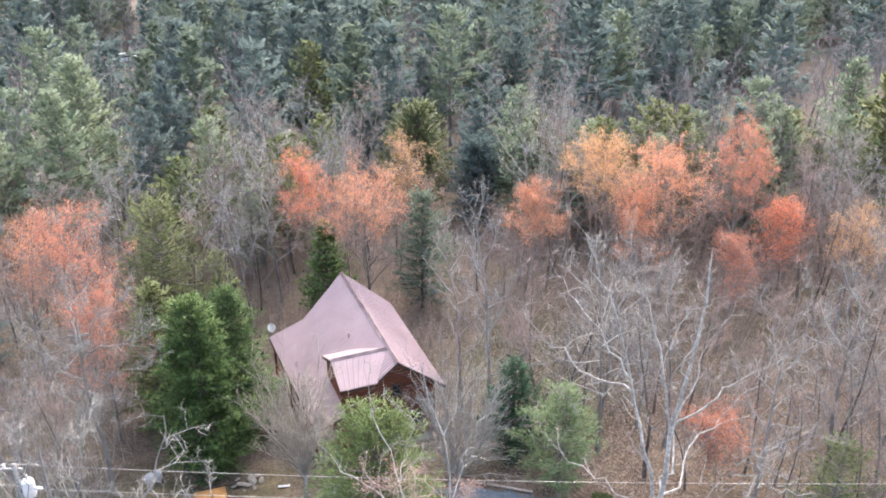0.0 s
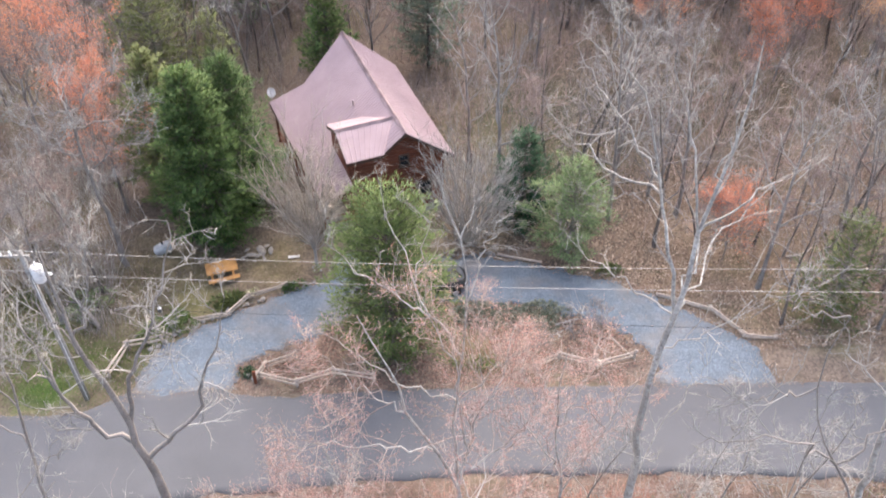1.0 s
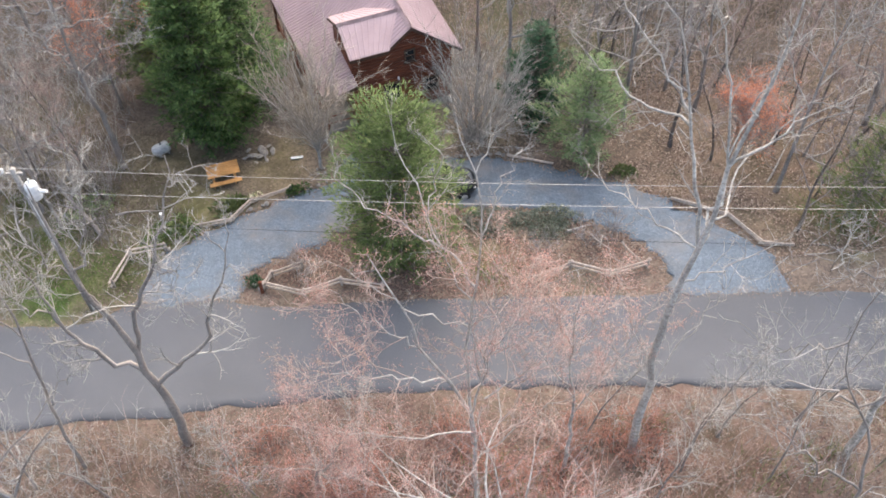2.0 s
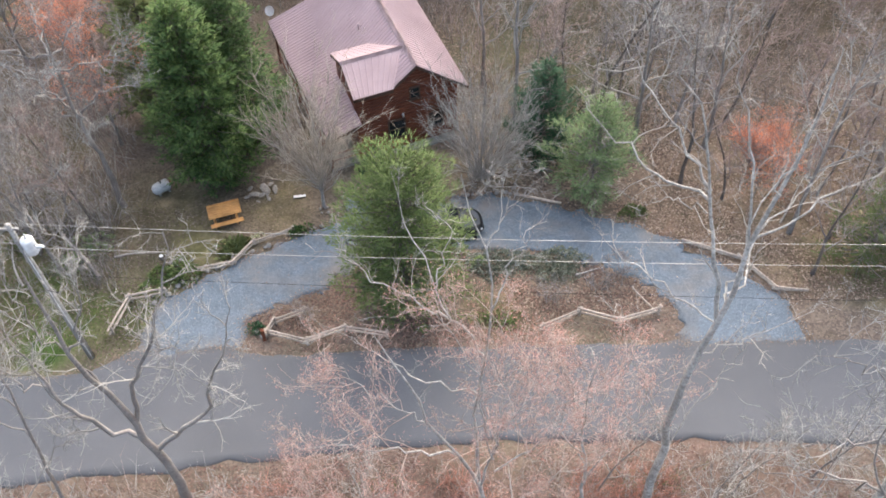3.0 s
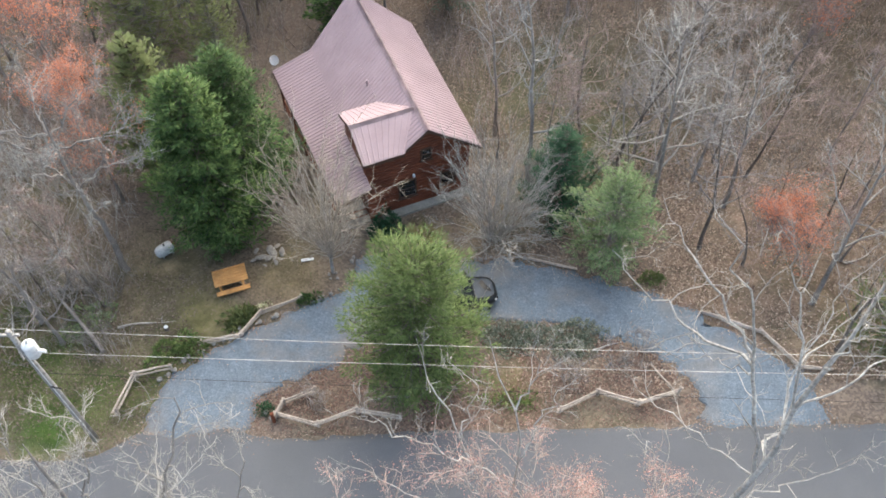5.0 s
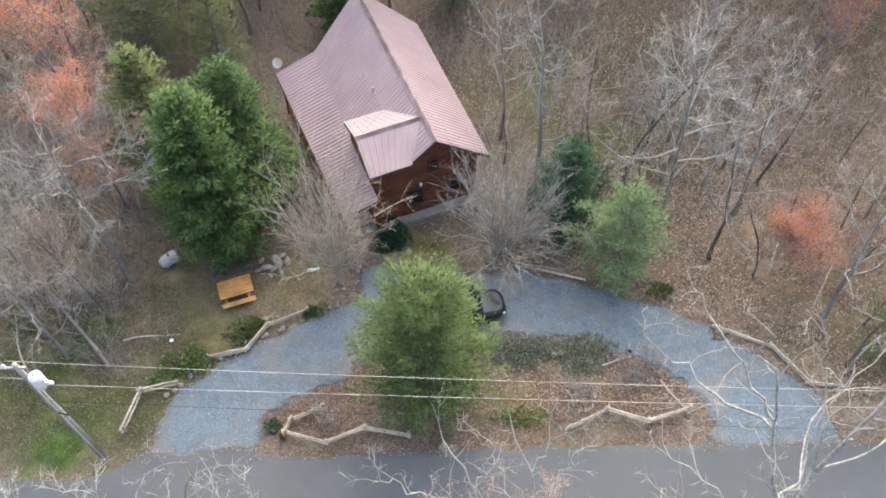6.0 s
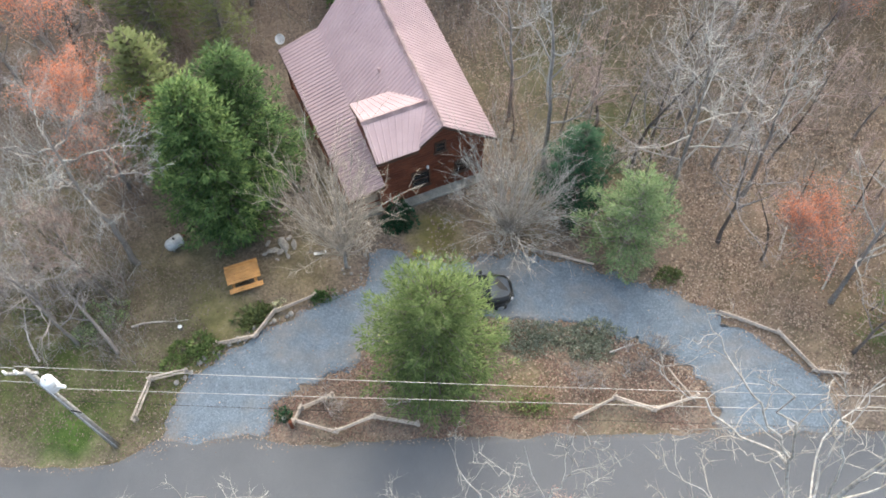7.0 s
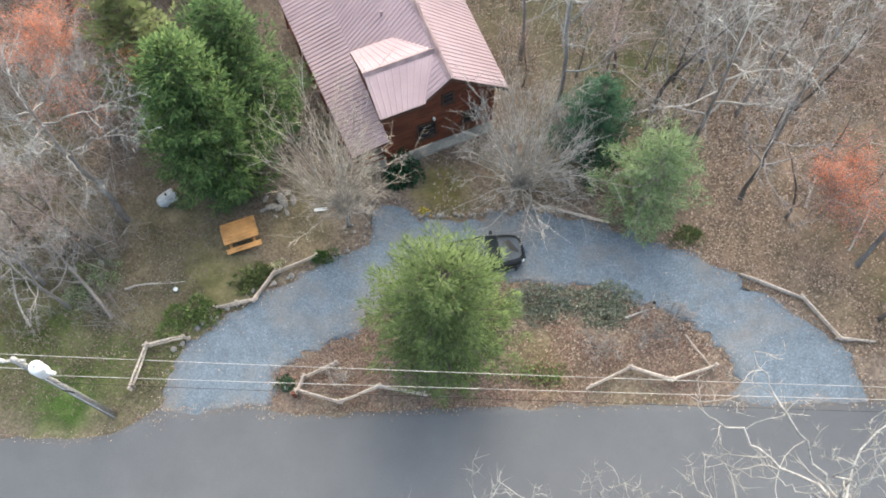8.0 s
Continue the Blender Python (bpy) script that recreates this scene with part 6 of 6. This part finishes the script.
fence([(2.6, 45.85), (4.95, 45.0)], "fallen log rail beside the gravel", False, (0.16,), 0.085, seed=7)
post = set_on("marker_post", -11.15, 36.45, 0, "short dark brown timber marker post", "post")
part("body", box((-0.08, -0.08, -0.2), (0.08, 0.08, 1.0), 0.015), LOG, post)

# utility pole with transformer and lines
pole = set_on("utility_pole", -20.0, 36.0, 0, "grey timber utility pole with white transformer and lines", "utility pole")
pz = land1(-20, 36)
TOP = 10.65 - pz
part("pole", rod([(0, 0, -0.4), (0.02, 0, 5), (0, 0, TOP)], 0.17, 0.115, 12), POLEWOOD, pole, shade=True)
arm = part("crossarm", box((-0.95, -0.05, TOP - 0.35), (0.35, 0.06, TOP - 0.23), 0.01), POLEWOOD, pole)
for x in (-0.9, -0.45):
    part("insulator", rod([(x, 0, TOP - 0.22), (x, 0, TOP - 0.12), (x, 0, TOP - 0.06), (x, 0, TOP + 0.02)], 0.075, 0.05, 10), CERAMIC, arm)
can = bmesh.new()
prof = [(-0.02, 0.05), (0.0, 0.25), (0.06, 0.28), (0.82, 0.28), (0.88, 0.24), (0.95, 0.12)]
rings = [[can.verts.new((0.45 + r * math.cos(k * math.pi / 9), -0.1 + r * math.sin(k * math.pi / 9), TOP - 1.75 + z)) for k in range(18)] for z, r in prof]
for u, v in zip(rings, rings[1:]):
    for k in range(18):
        can.faces.new((u[k], u[(k + 1) % 18], v[(k + 1) % 18], v[k]))
can.faces.new(rings[0][::-1])
can.faces.new(rings[-1])
trans = part("transformer", can, WHITE, pole, "white cylindrical pole transformer", True)
part("bushing", rod([(0.45, -0.1, TOP - 0.82), (0.5, -0.1, TOP - 0.55)], 0.06, 0.035, 10), CERAMIC, trans)
part("bracket", box((0.1, -0.16, TOP - 1.3), (0.2, -0.02, TOP - 1.2)), STEEL, trans)
part("bracket", box((0.1, -0.16, TOP - 1.65), (0.2, -0.02, TOP - 1.55)), STEEL, trans)
part("insulator", rod([(0.85, -0.25, TOP - 1.2), (1.05, -0.3, TOP - 1.15), (1.15, -0.32, TOP - 1.12)], 0.10, 0.07, 12), CERAMIC, pole)
part("strut", rod([(0.1, -0.05, TOP - 1.2), (0.9, -0.26, TOP - 1.2)], 0.025), STEEL, pole)
part("guard_plate", rod([(0.05, -0.15, TOP - 4.6), (0.55, -0.28, TOP - 4.6)], 0.035), BLACKPAINT, pole)
part("ground_wire", rod([(0.1, -0.13, 0.0), (0.08, -0.13, 4.5), (0.07, -0.11, TOP - 1.6)], 0.018), CERAMIC, pole)


def cable(f, x0, x1, r, material=WIRE, name="line"):
    pts = []
    for x in np.linspace(x0, x1, 24):
        y, z = f(x)
        pts.append((x + 20.0, y - 36.0, z - pz))
    part(name, rod(pts, r, r, 5), material, pole)


cable(lambda x: (34.5 - 0.0863 * x, 10.59 + 0.0252 * x + 0.0009 * x * x), -20.6, 42, 0.0095)
cable(lambda x: (34.17 - 0.0755 * x, 9.6 + 0.0147 * x + 0.00058 * x * x), -19.0, 42, 0.0095)
cable(lambda x: (34.3 - 0.08 * x, 7.15 + 0.006 * x + 0.0006 * x * x), -19.9, 42, 0.009, RUBBER)
cable(lambda x: (36.2 - 0.12 * (x + 20.6), 10.45 + 0.02 * (x + 20.6) + 0.001 * (x + 20.6) ** 2), -62, -20.6, 0.012)
cable(lambda x: (35.9 - 0.10 * (x + 19.9), 9.5 + 0.02 * (x + 20.0) + 0.001 * (x + 20.0) ** 2), -62, -19.9, 0.012)


# cars
def car(x, y, turn, paint, label, lift=0.12, sides=BLACKPAINT):
    root = set_on("car", x, y, turn, label, "car", lift=lift)
    # body lofted along its length: x, half width, sill, shoulder
    secs = [(-2.08, 0.62, 0.42, 0.84), (-1.98, 0.80, 0.32, 0.98), (-1.6, 0.88, 0.26, 1.0), (0.7, 0.90, 0.26, 1.0), (1.35, 0.87, 0.27, 0.95), (1.75, 0.79, 0.30, 0.87), (1.98, 0.62, 0.38, 0.76), (2.08, 0.40, 0.46, 0.66)]
    bm = bmesh.new()
    rows = []
    for px, hw, lo, hi in secs:
        ring = [(-hw, lo + 0.12), (-hw * 0.92, lo), (hw * 0.92, lo), (hw, lo + 0.12), (hw * 1.0, hi - 0.2), (hw * 0.88, hi - 0.03), (hw * 0.6, hi), (-hw * 0.6, hi), (-hw * 0.88, hi - 0.03), (-hw, hi - 0.2)]
        rows.append([bm.verts.new((px, yy, zz)) for yy, zz in ring])
    for u, v in zip(rows, rows[1:]):
        for k in range(10):
            bm.faces.new((u[k], u[(k + 1) % 10], v[(k + 1) % 10], v[k]))
    bm.faces.new(rows[0][::-1])
    bm.faces.new(rows[-1])
    bmesh.ops.recalc_face_normals(bm, faces=bm.faces)
    part("body", bm, sides, root, "", True)
    part("hood", prism([(0.84, -0.64, 1.02), (1.4, -0.62, 0.97), (1.74, -0.52, 0.90), (1.9, -0.34, 0.84), (1.9, 0.34, 0.84), (1.74, 0.52, 0.90), (1.4, 0.62, 0.97), (0.84, 0.64, 1.02)], (0, 0, 0.03)), paint, root, "hood panel set into the body")
    cab = bmesh.new()
    lo = [cab.verts.new(p) for p in ((-1.9, -0.82, 0.99), (0.78, -0.82, 0.99), (0.78, 0.82, 0.99), (-1.9, 0.82, 0.99))]
    hi = [cab.verts.new(p) for p in ((-1.62, -0.66, 1.5), (0.12, -0.66, 1.52), (0.12, 0.66, 1.52), (-1.62, 0.66, 1.5))]
    for k in range(4):
        cab.faces.new((lo[k], lo[(k + 1) % 4], hi[(k + 1) % 4], hi[k]))
    cab.faces.new(hi)
    part("greenhouse", cab, BLACKPAINT, root)
    part("roof", box((-1.58, -0.62, 1.515), (0.1, 0.62, 1.55), 0.015), paint, root)
    part("windscreen", prism([(0.76, -0.74, 1.025), (0.76, 0.74, 1.025), (0.16, 0.6, 1.5), (0.16, -0.6, 1.5)], (-0.02, 0, -0.012)), GLASS, root)
    part("rear_window", prism([(-1.9, -0.72, 1.06), (-1.9, 0.72, 1.06), (-1.66, 0.6, 1.47), (-1.66, -0.6, 1.47)], (0.02, 0, -0.01)), GLASS, root)
    for s in (-1, 1):
        part("side_window", prism([(-1.5, s * 0.815, 1.05), (0.55, s * 0.815, 1.05), (0.1, s * 0.69, 1.45), (-1.45, s * 0.69, 1.45)], (0, -s * 0.02, -0.005)), GLASS, root)
        part("mirror", box((0.45, s * 0.98 - 0.1, 1.0), (0.62, s * 0.98 + 0.1, 1.14), 0.03), BLACKPAINT, root)
        part("headlight", box((1.82, s * 0.6 - 0.10, 0.60), (1.98, s * 0.6 + 0.06, 0.70), 0.03), LENS, root)
        part("roof_rail", rod([(-1.5, s * 0.58, 1.58), (0.0, s * 0.58, 1.58)], 0.022), BLACKPAINT, root)
        for wx in (-1.28, 1.28):
            wheel = part("wheel", rod([(wx, s * 0.72, 0.22), (wx, s * 0.92, 0.22)], 0.33, 0.33, 18), RUBBER, root)
            part("rim", rod([(wx, s * 0.905, 0.22), (wx, s * 0.93, 0.22)], 0.2, 0.18, 14), STEEL, wheel)
    part("bumper", box((1.96, -0.5, 0.36), (2.12, 0.5, 0.52), 0.05), BLACKPAINT, root)
    part("bumper", box((-2.14, -0.6, 0.38), (-2.0, 0.6, 0.56), 0.05), BLACKPAINT, root)
    return root


car(-1.62, 43.2, 8, CARPAINT_SHEEN, "dark car with black trim parked on the gravel, sky sheen put into the hood colour")
car(-51.0, 155.0, 20, WHITE, "white car parked in a far clearing", lift=0.1, sides=WHITE)


# shrubs
def mound(name, seed, rx, ry, h, n, size, material, x, y, label, turn=0, category="shrub", flat=0.5):
    rng = np.random.RandomState(seed)
    g, w = Geo(), Geo()
    d = unit(rng.normal(0, 1, (n, 3)))
    d[:, 2] = np.abs(d[:, 2])
    lump = 1 + 0.22 * np.sin(5 * d[:, 0] + seed) * np.cos(4 * d[:, 1] - seed)
    rr = lump * rng.uniform(0.55, 1.0, n) ** 0.5
    lobes = rng.normal(0, 0.42, (6, 3)) * [1, 1, 0.0] + [0, 0, 0.0]
    pick = rng.randint(0, 6, n)
    size_l = rng.uniform(0.45, 0.8, 6)
    p = (lobes[pick] + d * (rr * size_l[pick])[:, None]) * [rx, ry, h]
    p[:, 2] *= rng.uniform(0.8, 1.3, 6)[pick]
    way = unit(d * [1, 1, 0.6] + rng.normal(0, 0.5, (n, 3)) + [0, 0, 0.25])
    side = unit(np.cross(way, rng.normal(0, 1, (n, 3))))
    g.blades(p, way, side, size * rng.uniform(0.6, 1.4, n), size * rng.uniform(0.3, 0.6, n))
    m = 14
    a = rng.uniform(0, 6.28, m)
    w.spikes(np.zeros((m, 3)) + [0, 0, -0.1], np.stack([0.7 * rx * np.cos(a), 0.7 * ry * np.sin(a), h * rng.uniform(0.4, 0.8, m)], 1), np.full(m, 0.02))
    return tree(name, (w, g), (BARK_DARK, material), x, y, label, turn, category=category, names=("stems", "foliage"))


mound("rhododendron", 1, 0.95, 0.95, 1.6, 1500, 0.2, NEEDLE_DARK, -5.35, 48.2, "rounded dark green evergreen shrub by the cabin step")
mound("shrub", 2, 1.1, 0.9, 1.1, 1200, 0.22, NEEDLE_LIME, -16.6, 40.9, "yellow-green shrub at the edge of the gravel")
mound("grass_tuft", 3, 1.2, 0.5, 0.45, 600, 0.3, NEEDLE_OLIVE, -13.6, 42.9, "tuft of olive and straw-coloured grass", 25, "grass")
mound("shrub", 4, 0.5, 0.45, 0.6, 420, 0.18, NEEDLE_DEEP, -9.9, 43.75, "small dark green shrub beside the gravel")
mound("shrub", 5, 0.6, 0.5, 0.5, 400, 0.2, NEEDLE_OLIVE, 9.3, 44.0, "low green shrub beneath the young pine")
mound("shrub", 6, 0.4, 0.4, 0.45, 300, 0.16, NEEDLE_DARK, -11.6, 37.2, "small dark green plant by the marker post")
mound("juniper", 7, 2.1, 1.1, 0.36, 3000, 0.16, JUNIPER, 1.6, 40.6, "low grey-green juniper spreading on the island", 0)
mound("juniper", 8, 1.9, 1.0, 0.34, 2600, 0.16, JUNIPER, 4.3, 40.1, "low grey-green juniper spreading on the island", 20)
mound("shrub", 9, 1.4, 0.45, 0.4, 420, 0.18, NEEDLE_LIME, 1.0, 36.9, "olive green shrub on the driveway island", 0)
mound("shrub", 10, 1.2, 1.0, 1.0, 1300, 0.14, NEEDLE_BLUE, -21.8, 43.0, "loose grey-green shrub at the edge of the woods")
mound("shrub", 11, 1.0, 0.8, 0.8, 1100, 0.14, NEEDLE_OLIVE, -25.6, 43.6, "loose olive green shrub at the edge of the woods")
mound("daffodils", 12, 0.3, 0.25, 0.35, 160, 0.13, PETAL, -12.35, 43.55, "clump of pale yellow and white daffodils", 0, "flowers")
mound("daffodils", 13, 0.3, 0.22, 0.35, 140, 0.13, YELLOW, -4.5, 46.2, "clump of yellow flowers at the gravel edge", 0, "flowers")
for i, (x, y) in enumerate(((6.2, 38.6), (-9.3, 37.2), (3.6, 38.0), (7.6, 39.4))):
    tree("bare_shrub", bare_tree_geo(700 + i, 2.6, 1.1, 14, 4, 9, 0.1, stems=5, tr=0.008, r0=0.05, twig_len=0.4)[:2], (BARK_DARK, TWIG_GREY), x, y, "small leafless shrub among fallen leaves", category="shrub", group="leafless shrubs")

# fallen branches
for i, (x, y, turn, L) in enumerate(((5.2, 39.6, 20, 2.4), (-4.4, 37.4, 170, 2.0), (17.0, 42.6, 60, 4.0), (22.0, 41.0, 35, 5.0), (-24.8, 40.8, 130, 4.5), (-20.2, 42.6, 20, 3.5), (15.4, 45.2, 70, 2.6), (19.8, 44.4, 10, 3.2))):
    rng = np.random.RandomState(800 + i)
    w, c = Geo(), Geo()
    b = bent(rng, (0, 0, 0.1), (1, 0, 0.03), L, 6, 0.0, 0.10)
    b[:, 2] = np.clip(b[:, 2], 0.06, 0.5)
    w.tube(b, np.linspace(0.07, 0.02, 7), 6)
    limb_into(rng, w, w, b, 0.06, 5, 6, 0.6, 0.9, 0.012)
    tree("fallen_branch", (w,), (BARK_PALE,), x, y, "pale fallen branch lying on dry leaves", turn, category="branch", group="fallen branches", names=("branch",))


# a dead tree lying at the edge of the woods
rng = np.random.RandomState(870)
w, c = Geo(), Geo()
dead = bent(rng, (0, 0, 0.25), (-0.68, 0.73, 0.02), 9.5, 9, 0.0, 0.05)
dead[:, 2] = np.clip(dead[:, 2], 0.2, 0.6)
w.tube(dead, np.linspace(0.12, 0.04, 10), 8)
limb_into(rng, w, c, dead, 0.18, 11, 9, 1.0, 2.6, 0.016)
tree("fallen_tree", (w, c), (BARK_GREY, TWIG_GREY), -20.6, 41.0, "pale dead tree lying among brush and grass", category="tree", names=("trunk", "branches"))

# ---- fallen leaves and grass, past counting ----
def scatter(name, n, area, keep, size, material, label, category, seed, up=0.25, tall=False):
    rng = np.random.RandomState(seed)
    x0, x1, y0, y1 = area
    p = np.stack([rng.uniform(x0, x1, n), rng.uniform(y0, y1, n)], 1)
    k = keep(p[:, 0], p[:, 1], rng)
    p = p[k]
    m = len(p)
    z = land(p[:, 0], p[:, 1]) + 0.05
    g = Geo()
    if tall:
        base = np.column_stack([p, z - 0.06])
        tip = base + np.column_stack([rng.normal(0, 0.3, (m, 2)) * size, size * rng.uniform(0.5, 1.3, m)])
        g.spikes(base, tip, np.full(m, 0.014))
    else:
        way = unit(np.column_stack([rng.normal(0, 1, (m, 2)), rng.normal(0, up, m)]))
        side = unit(np.cross(way, np.array([0, 0, 1.0]) + rng.normal(0, up, (m, 3))))
        g.blades(np.column_stack([p, z + rng.uniform(0, 0.05, m)]), way, side, size * rng.uniform(0.6, 1.3, m), size * rng.uniform(0.5, 0.9, m))
    return tagged(new(name, g.mesh(name, material)), label, category, kind="stuff")


def poly_in(poly):
    q = np.array(poly, float)

    def test(x, y):
        r = np.zeros(len(x), bool)
        for (ax, ay), (bx, by) in zip(q, np.roll(q, -1, 0)):
            c = ((ay > y) != (by > y)) & (x < (bx - ax) * (y - ay) / (by - ay + 1e-12) + ax)
            r ^= c
        return r
    return test


on_drive = poly_in(DRIVE_OUT + DRIVE_IN[::-1])
on_road = poly_in(ROAD_FAR + ROAD_NEAR[::-1])
off_paved = lambda x, y, r: ~on_drive(x, y) & ~on_road(x, y)


def thin(f):
    return lambda x, y, r: off_paved(x, y, r) & (r.rand(len(x)) < f(x, y))


patchy = lambda x, y: 0.35 + 0.65 * (np.sin(0.8 * x + 1.5 * np.sin(0.6 * y)) * np.sin(0.7 * y + 0.4 * x) > -0.15)
scatter("fallen_leaves", 34000, (-13, 11, 35.3, 42.5), thin(patchy), 0.085, LITTER_RUST, "dry brown and russet fallen leaves on the island", "leaves", 81)
scatter("fallen_leaves", 80000, (-4, 42, 37, 74), thin(patchy), 0.125, LITTER_LEAF, "dry tan and russet fallen leaves on the slope", "leaves", 82)
scatter("fallen_leaves", 46000, (-42, -8, 37, 62), thin(lambda x, y: 0.6 * patchy(x, y)), 0.11, LITTER_DULL, "dull brown fallen leaves under the trees", "leaves", 83)
scatter("fallen_leaves", 42000, (8, 30, 37, 54), thin(patchy), 0.12, LITTER_LEAF, "dry tan fallen leaves beside the gravel", "leaves", 90)
scatter("fallen_leaves", 9000, (-30, -16, 36, 46), thin(patchy), 0.10, LITTER_DULL, "dull fallen leaves in the verge grass", "leaves", 91)
scatter("fallen_leaves", 46000, (-26, 26, 18, 30), thin(patchy), 0.11, LITTER_RUST, "dry russet fallen leaves on the roadside bank", "leaves", 84)
scatter("fallen_leaves", 1500, (-18, 17, 29.5, 46.5), lambda x, y, r: on_drive(x, y) & (r.rand(len(x)) < 0.3), 0.08, LITTER_LEAF, "scattered dry leaves blown onto the gravel", "leaves", 85).location.z = 0.09


def near_line(pts, reach):
    p = resample(pts, 160)
    return lambda x, y, r: (np.min(np.hypot(x[:, None] - p[None, :, 0], y[:, None] - p[None, :, 1]), 1) < np.abs(r.normal(0, reach, len(x))))


for edge, sd in ((DRIVE_OUT, 92), (DRIVE_IN, 93)):
    scatter("fallen_leaves", 30000, (-19, 18, 34.5, 47.5), near_line(edge, 0.3), 0.085, LITTER_LEAF, "dry leaves and grit blown along the gravel edge", "leaves", sd).location.z = 0.06
    scatter("loose_gravel", 26000, (-19, 18, 34.5, 47.5), near_line(edge, 0.3), 0.075, GRAVEL, "loose blue-grey stones spilled past the gravel edge", "gravel", sd + 2).location.z = 0.05
scatter("fallen_leaves", 16000, (-26, 22, 34, 37.2), near_line(ROAD_FAR[2:13], 0.2), 0.085, LITTER_LEAF, "dry leaves blown along the edge of the asphalt", "leaves", 96).location.z = 0.08
verge = lambda x, y: np.exp(-(((x + 21.5) / 4.2) ** 2 + ((y - 37.6) / 2.2) ** 2)) + 0.8 * np.exp(-(((x + 17.6) / 2.0) ** 2 + ((y - 38.0) / 2.0) ** 2)) + 0.5 * np.exp(-(((x + 24) / 4) ** 2 + ((y - 42) / 2.5) ** 2)) + 0.6 * np.exp(-(((x + 26) / 3) ** 2 + ((y - 40) / 2.0) ** 2))
scatter("grass", 34000, (-32, -13, 34.6, 47), thin(verge), 0.2, GRASS, "short green grass on the verge by the pole", "grass", 86, tall=True)
yard = lambda x, y: 0.35 * np.exp(-(((x + 11.0) / 2.6) ** 2 + ((y - 45.6) / 1.6) ** 2)) + 0.5 * np.exp(-(((x + 3.2) / 1.6) ** 2 + ((y - 47.3) / 1.0) ** 2)) + 0.6 * np.exp(-(((x - 9.5) / 2.6) ** 2 + ((y - 53) / 3.5) ** 2)) + 0.25 * np.exp(-(((x + 16) / 2) ** 2 + ((y - 43) / 1.5) ** 2))
scatter("grass", 16000, (-18, 15, 42, 60), thin(yard), 0.12, GRASS, "thin mossy grass in the yard", "grass", 87, tall=True)
scatter("dry_grass", 9000, (-30, 30, 35.0, 44), thin(lambda x, y: 0.4 * (np.sin(0.5 * x) * np.sin(1.1 * y + x) > 0.3)), 0.22, DRYGRASS, "straw-coloured dry grass along the verges", "grass", 88, tall=True)
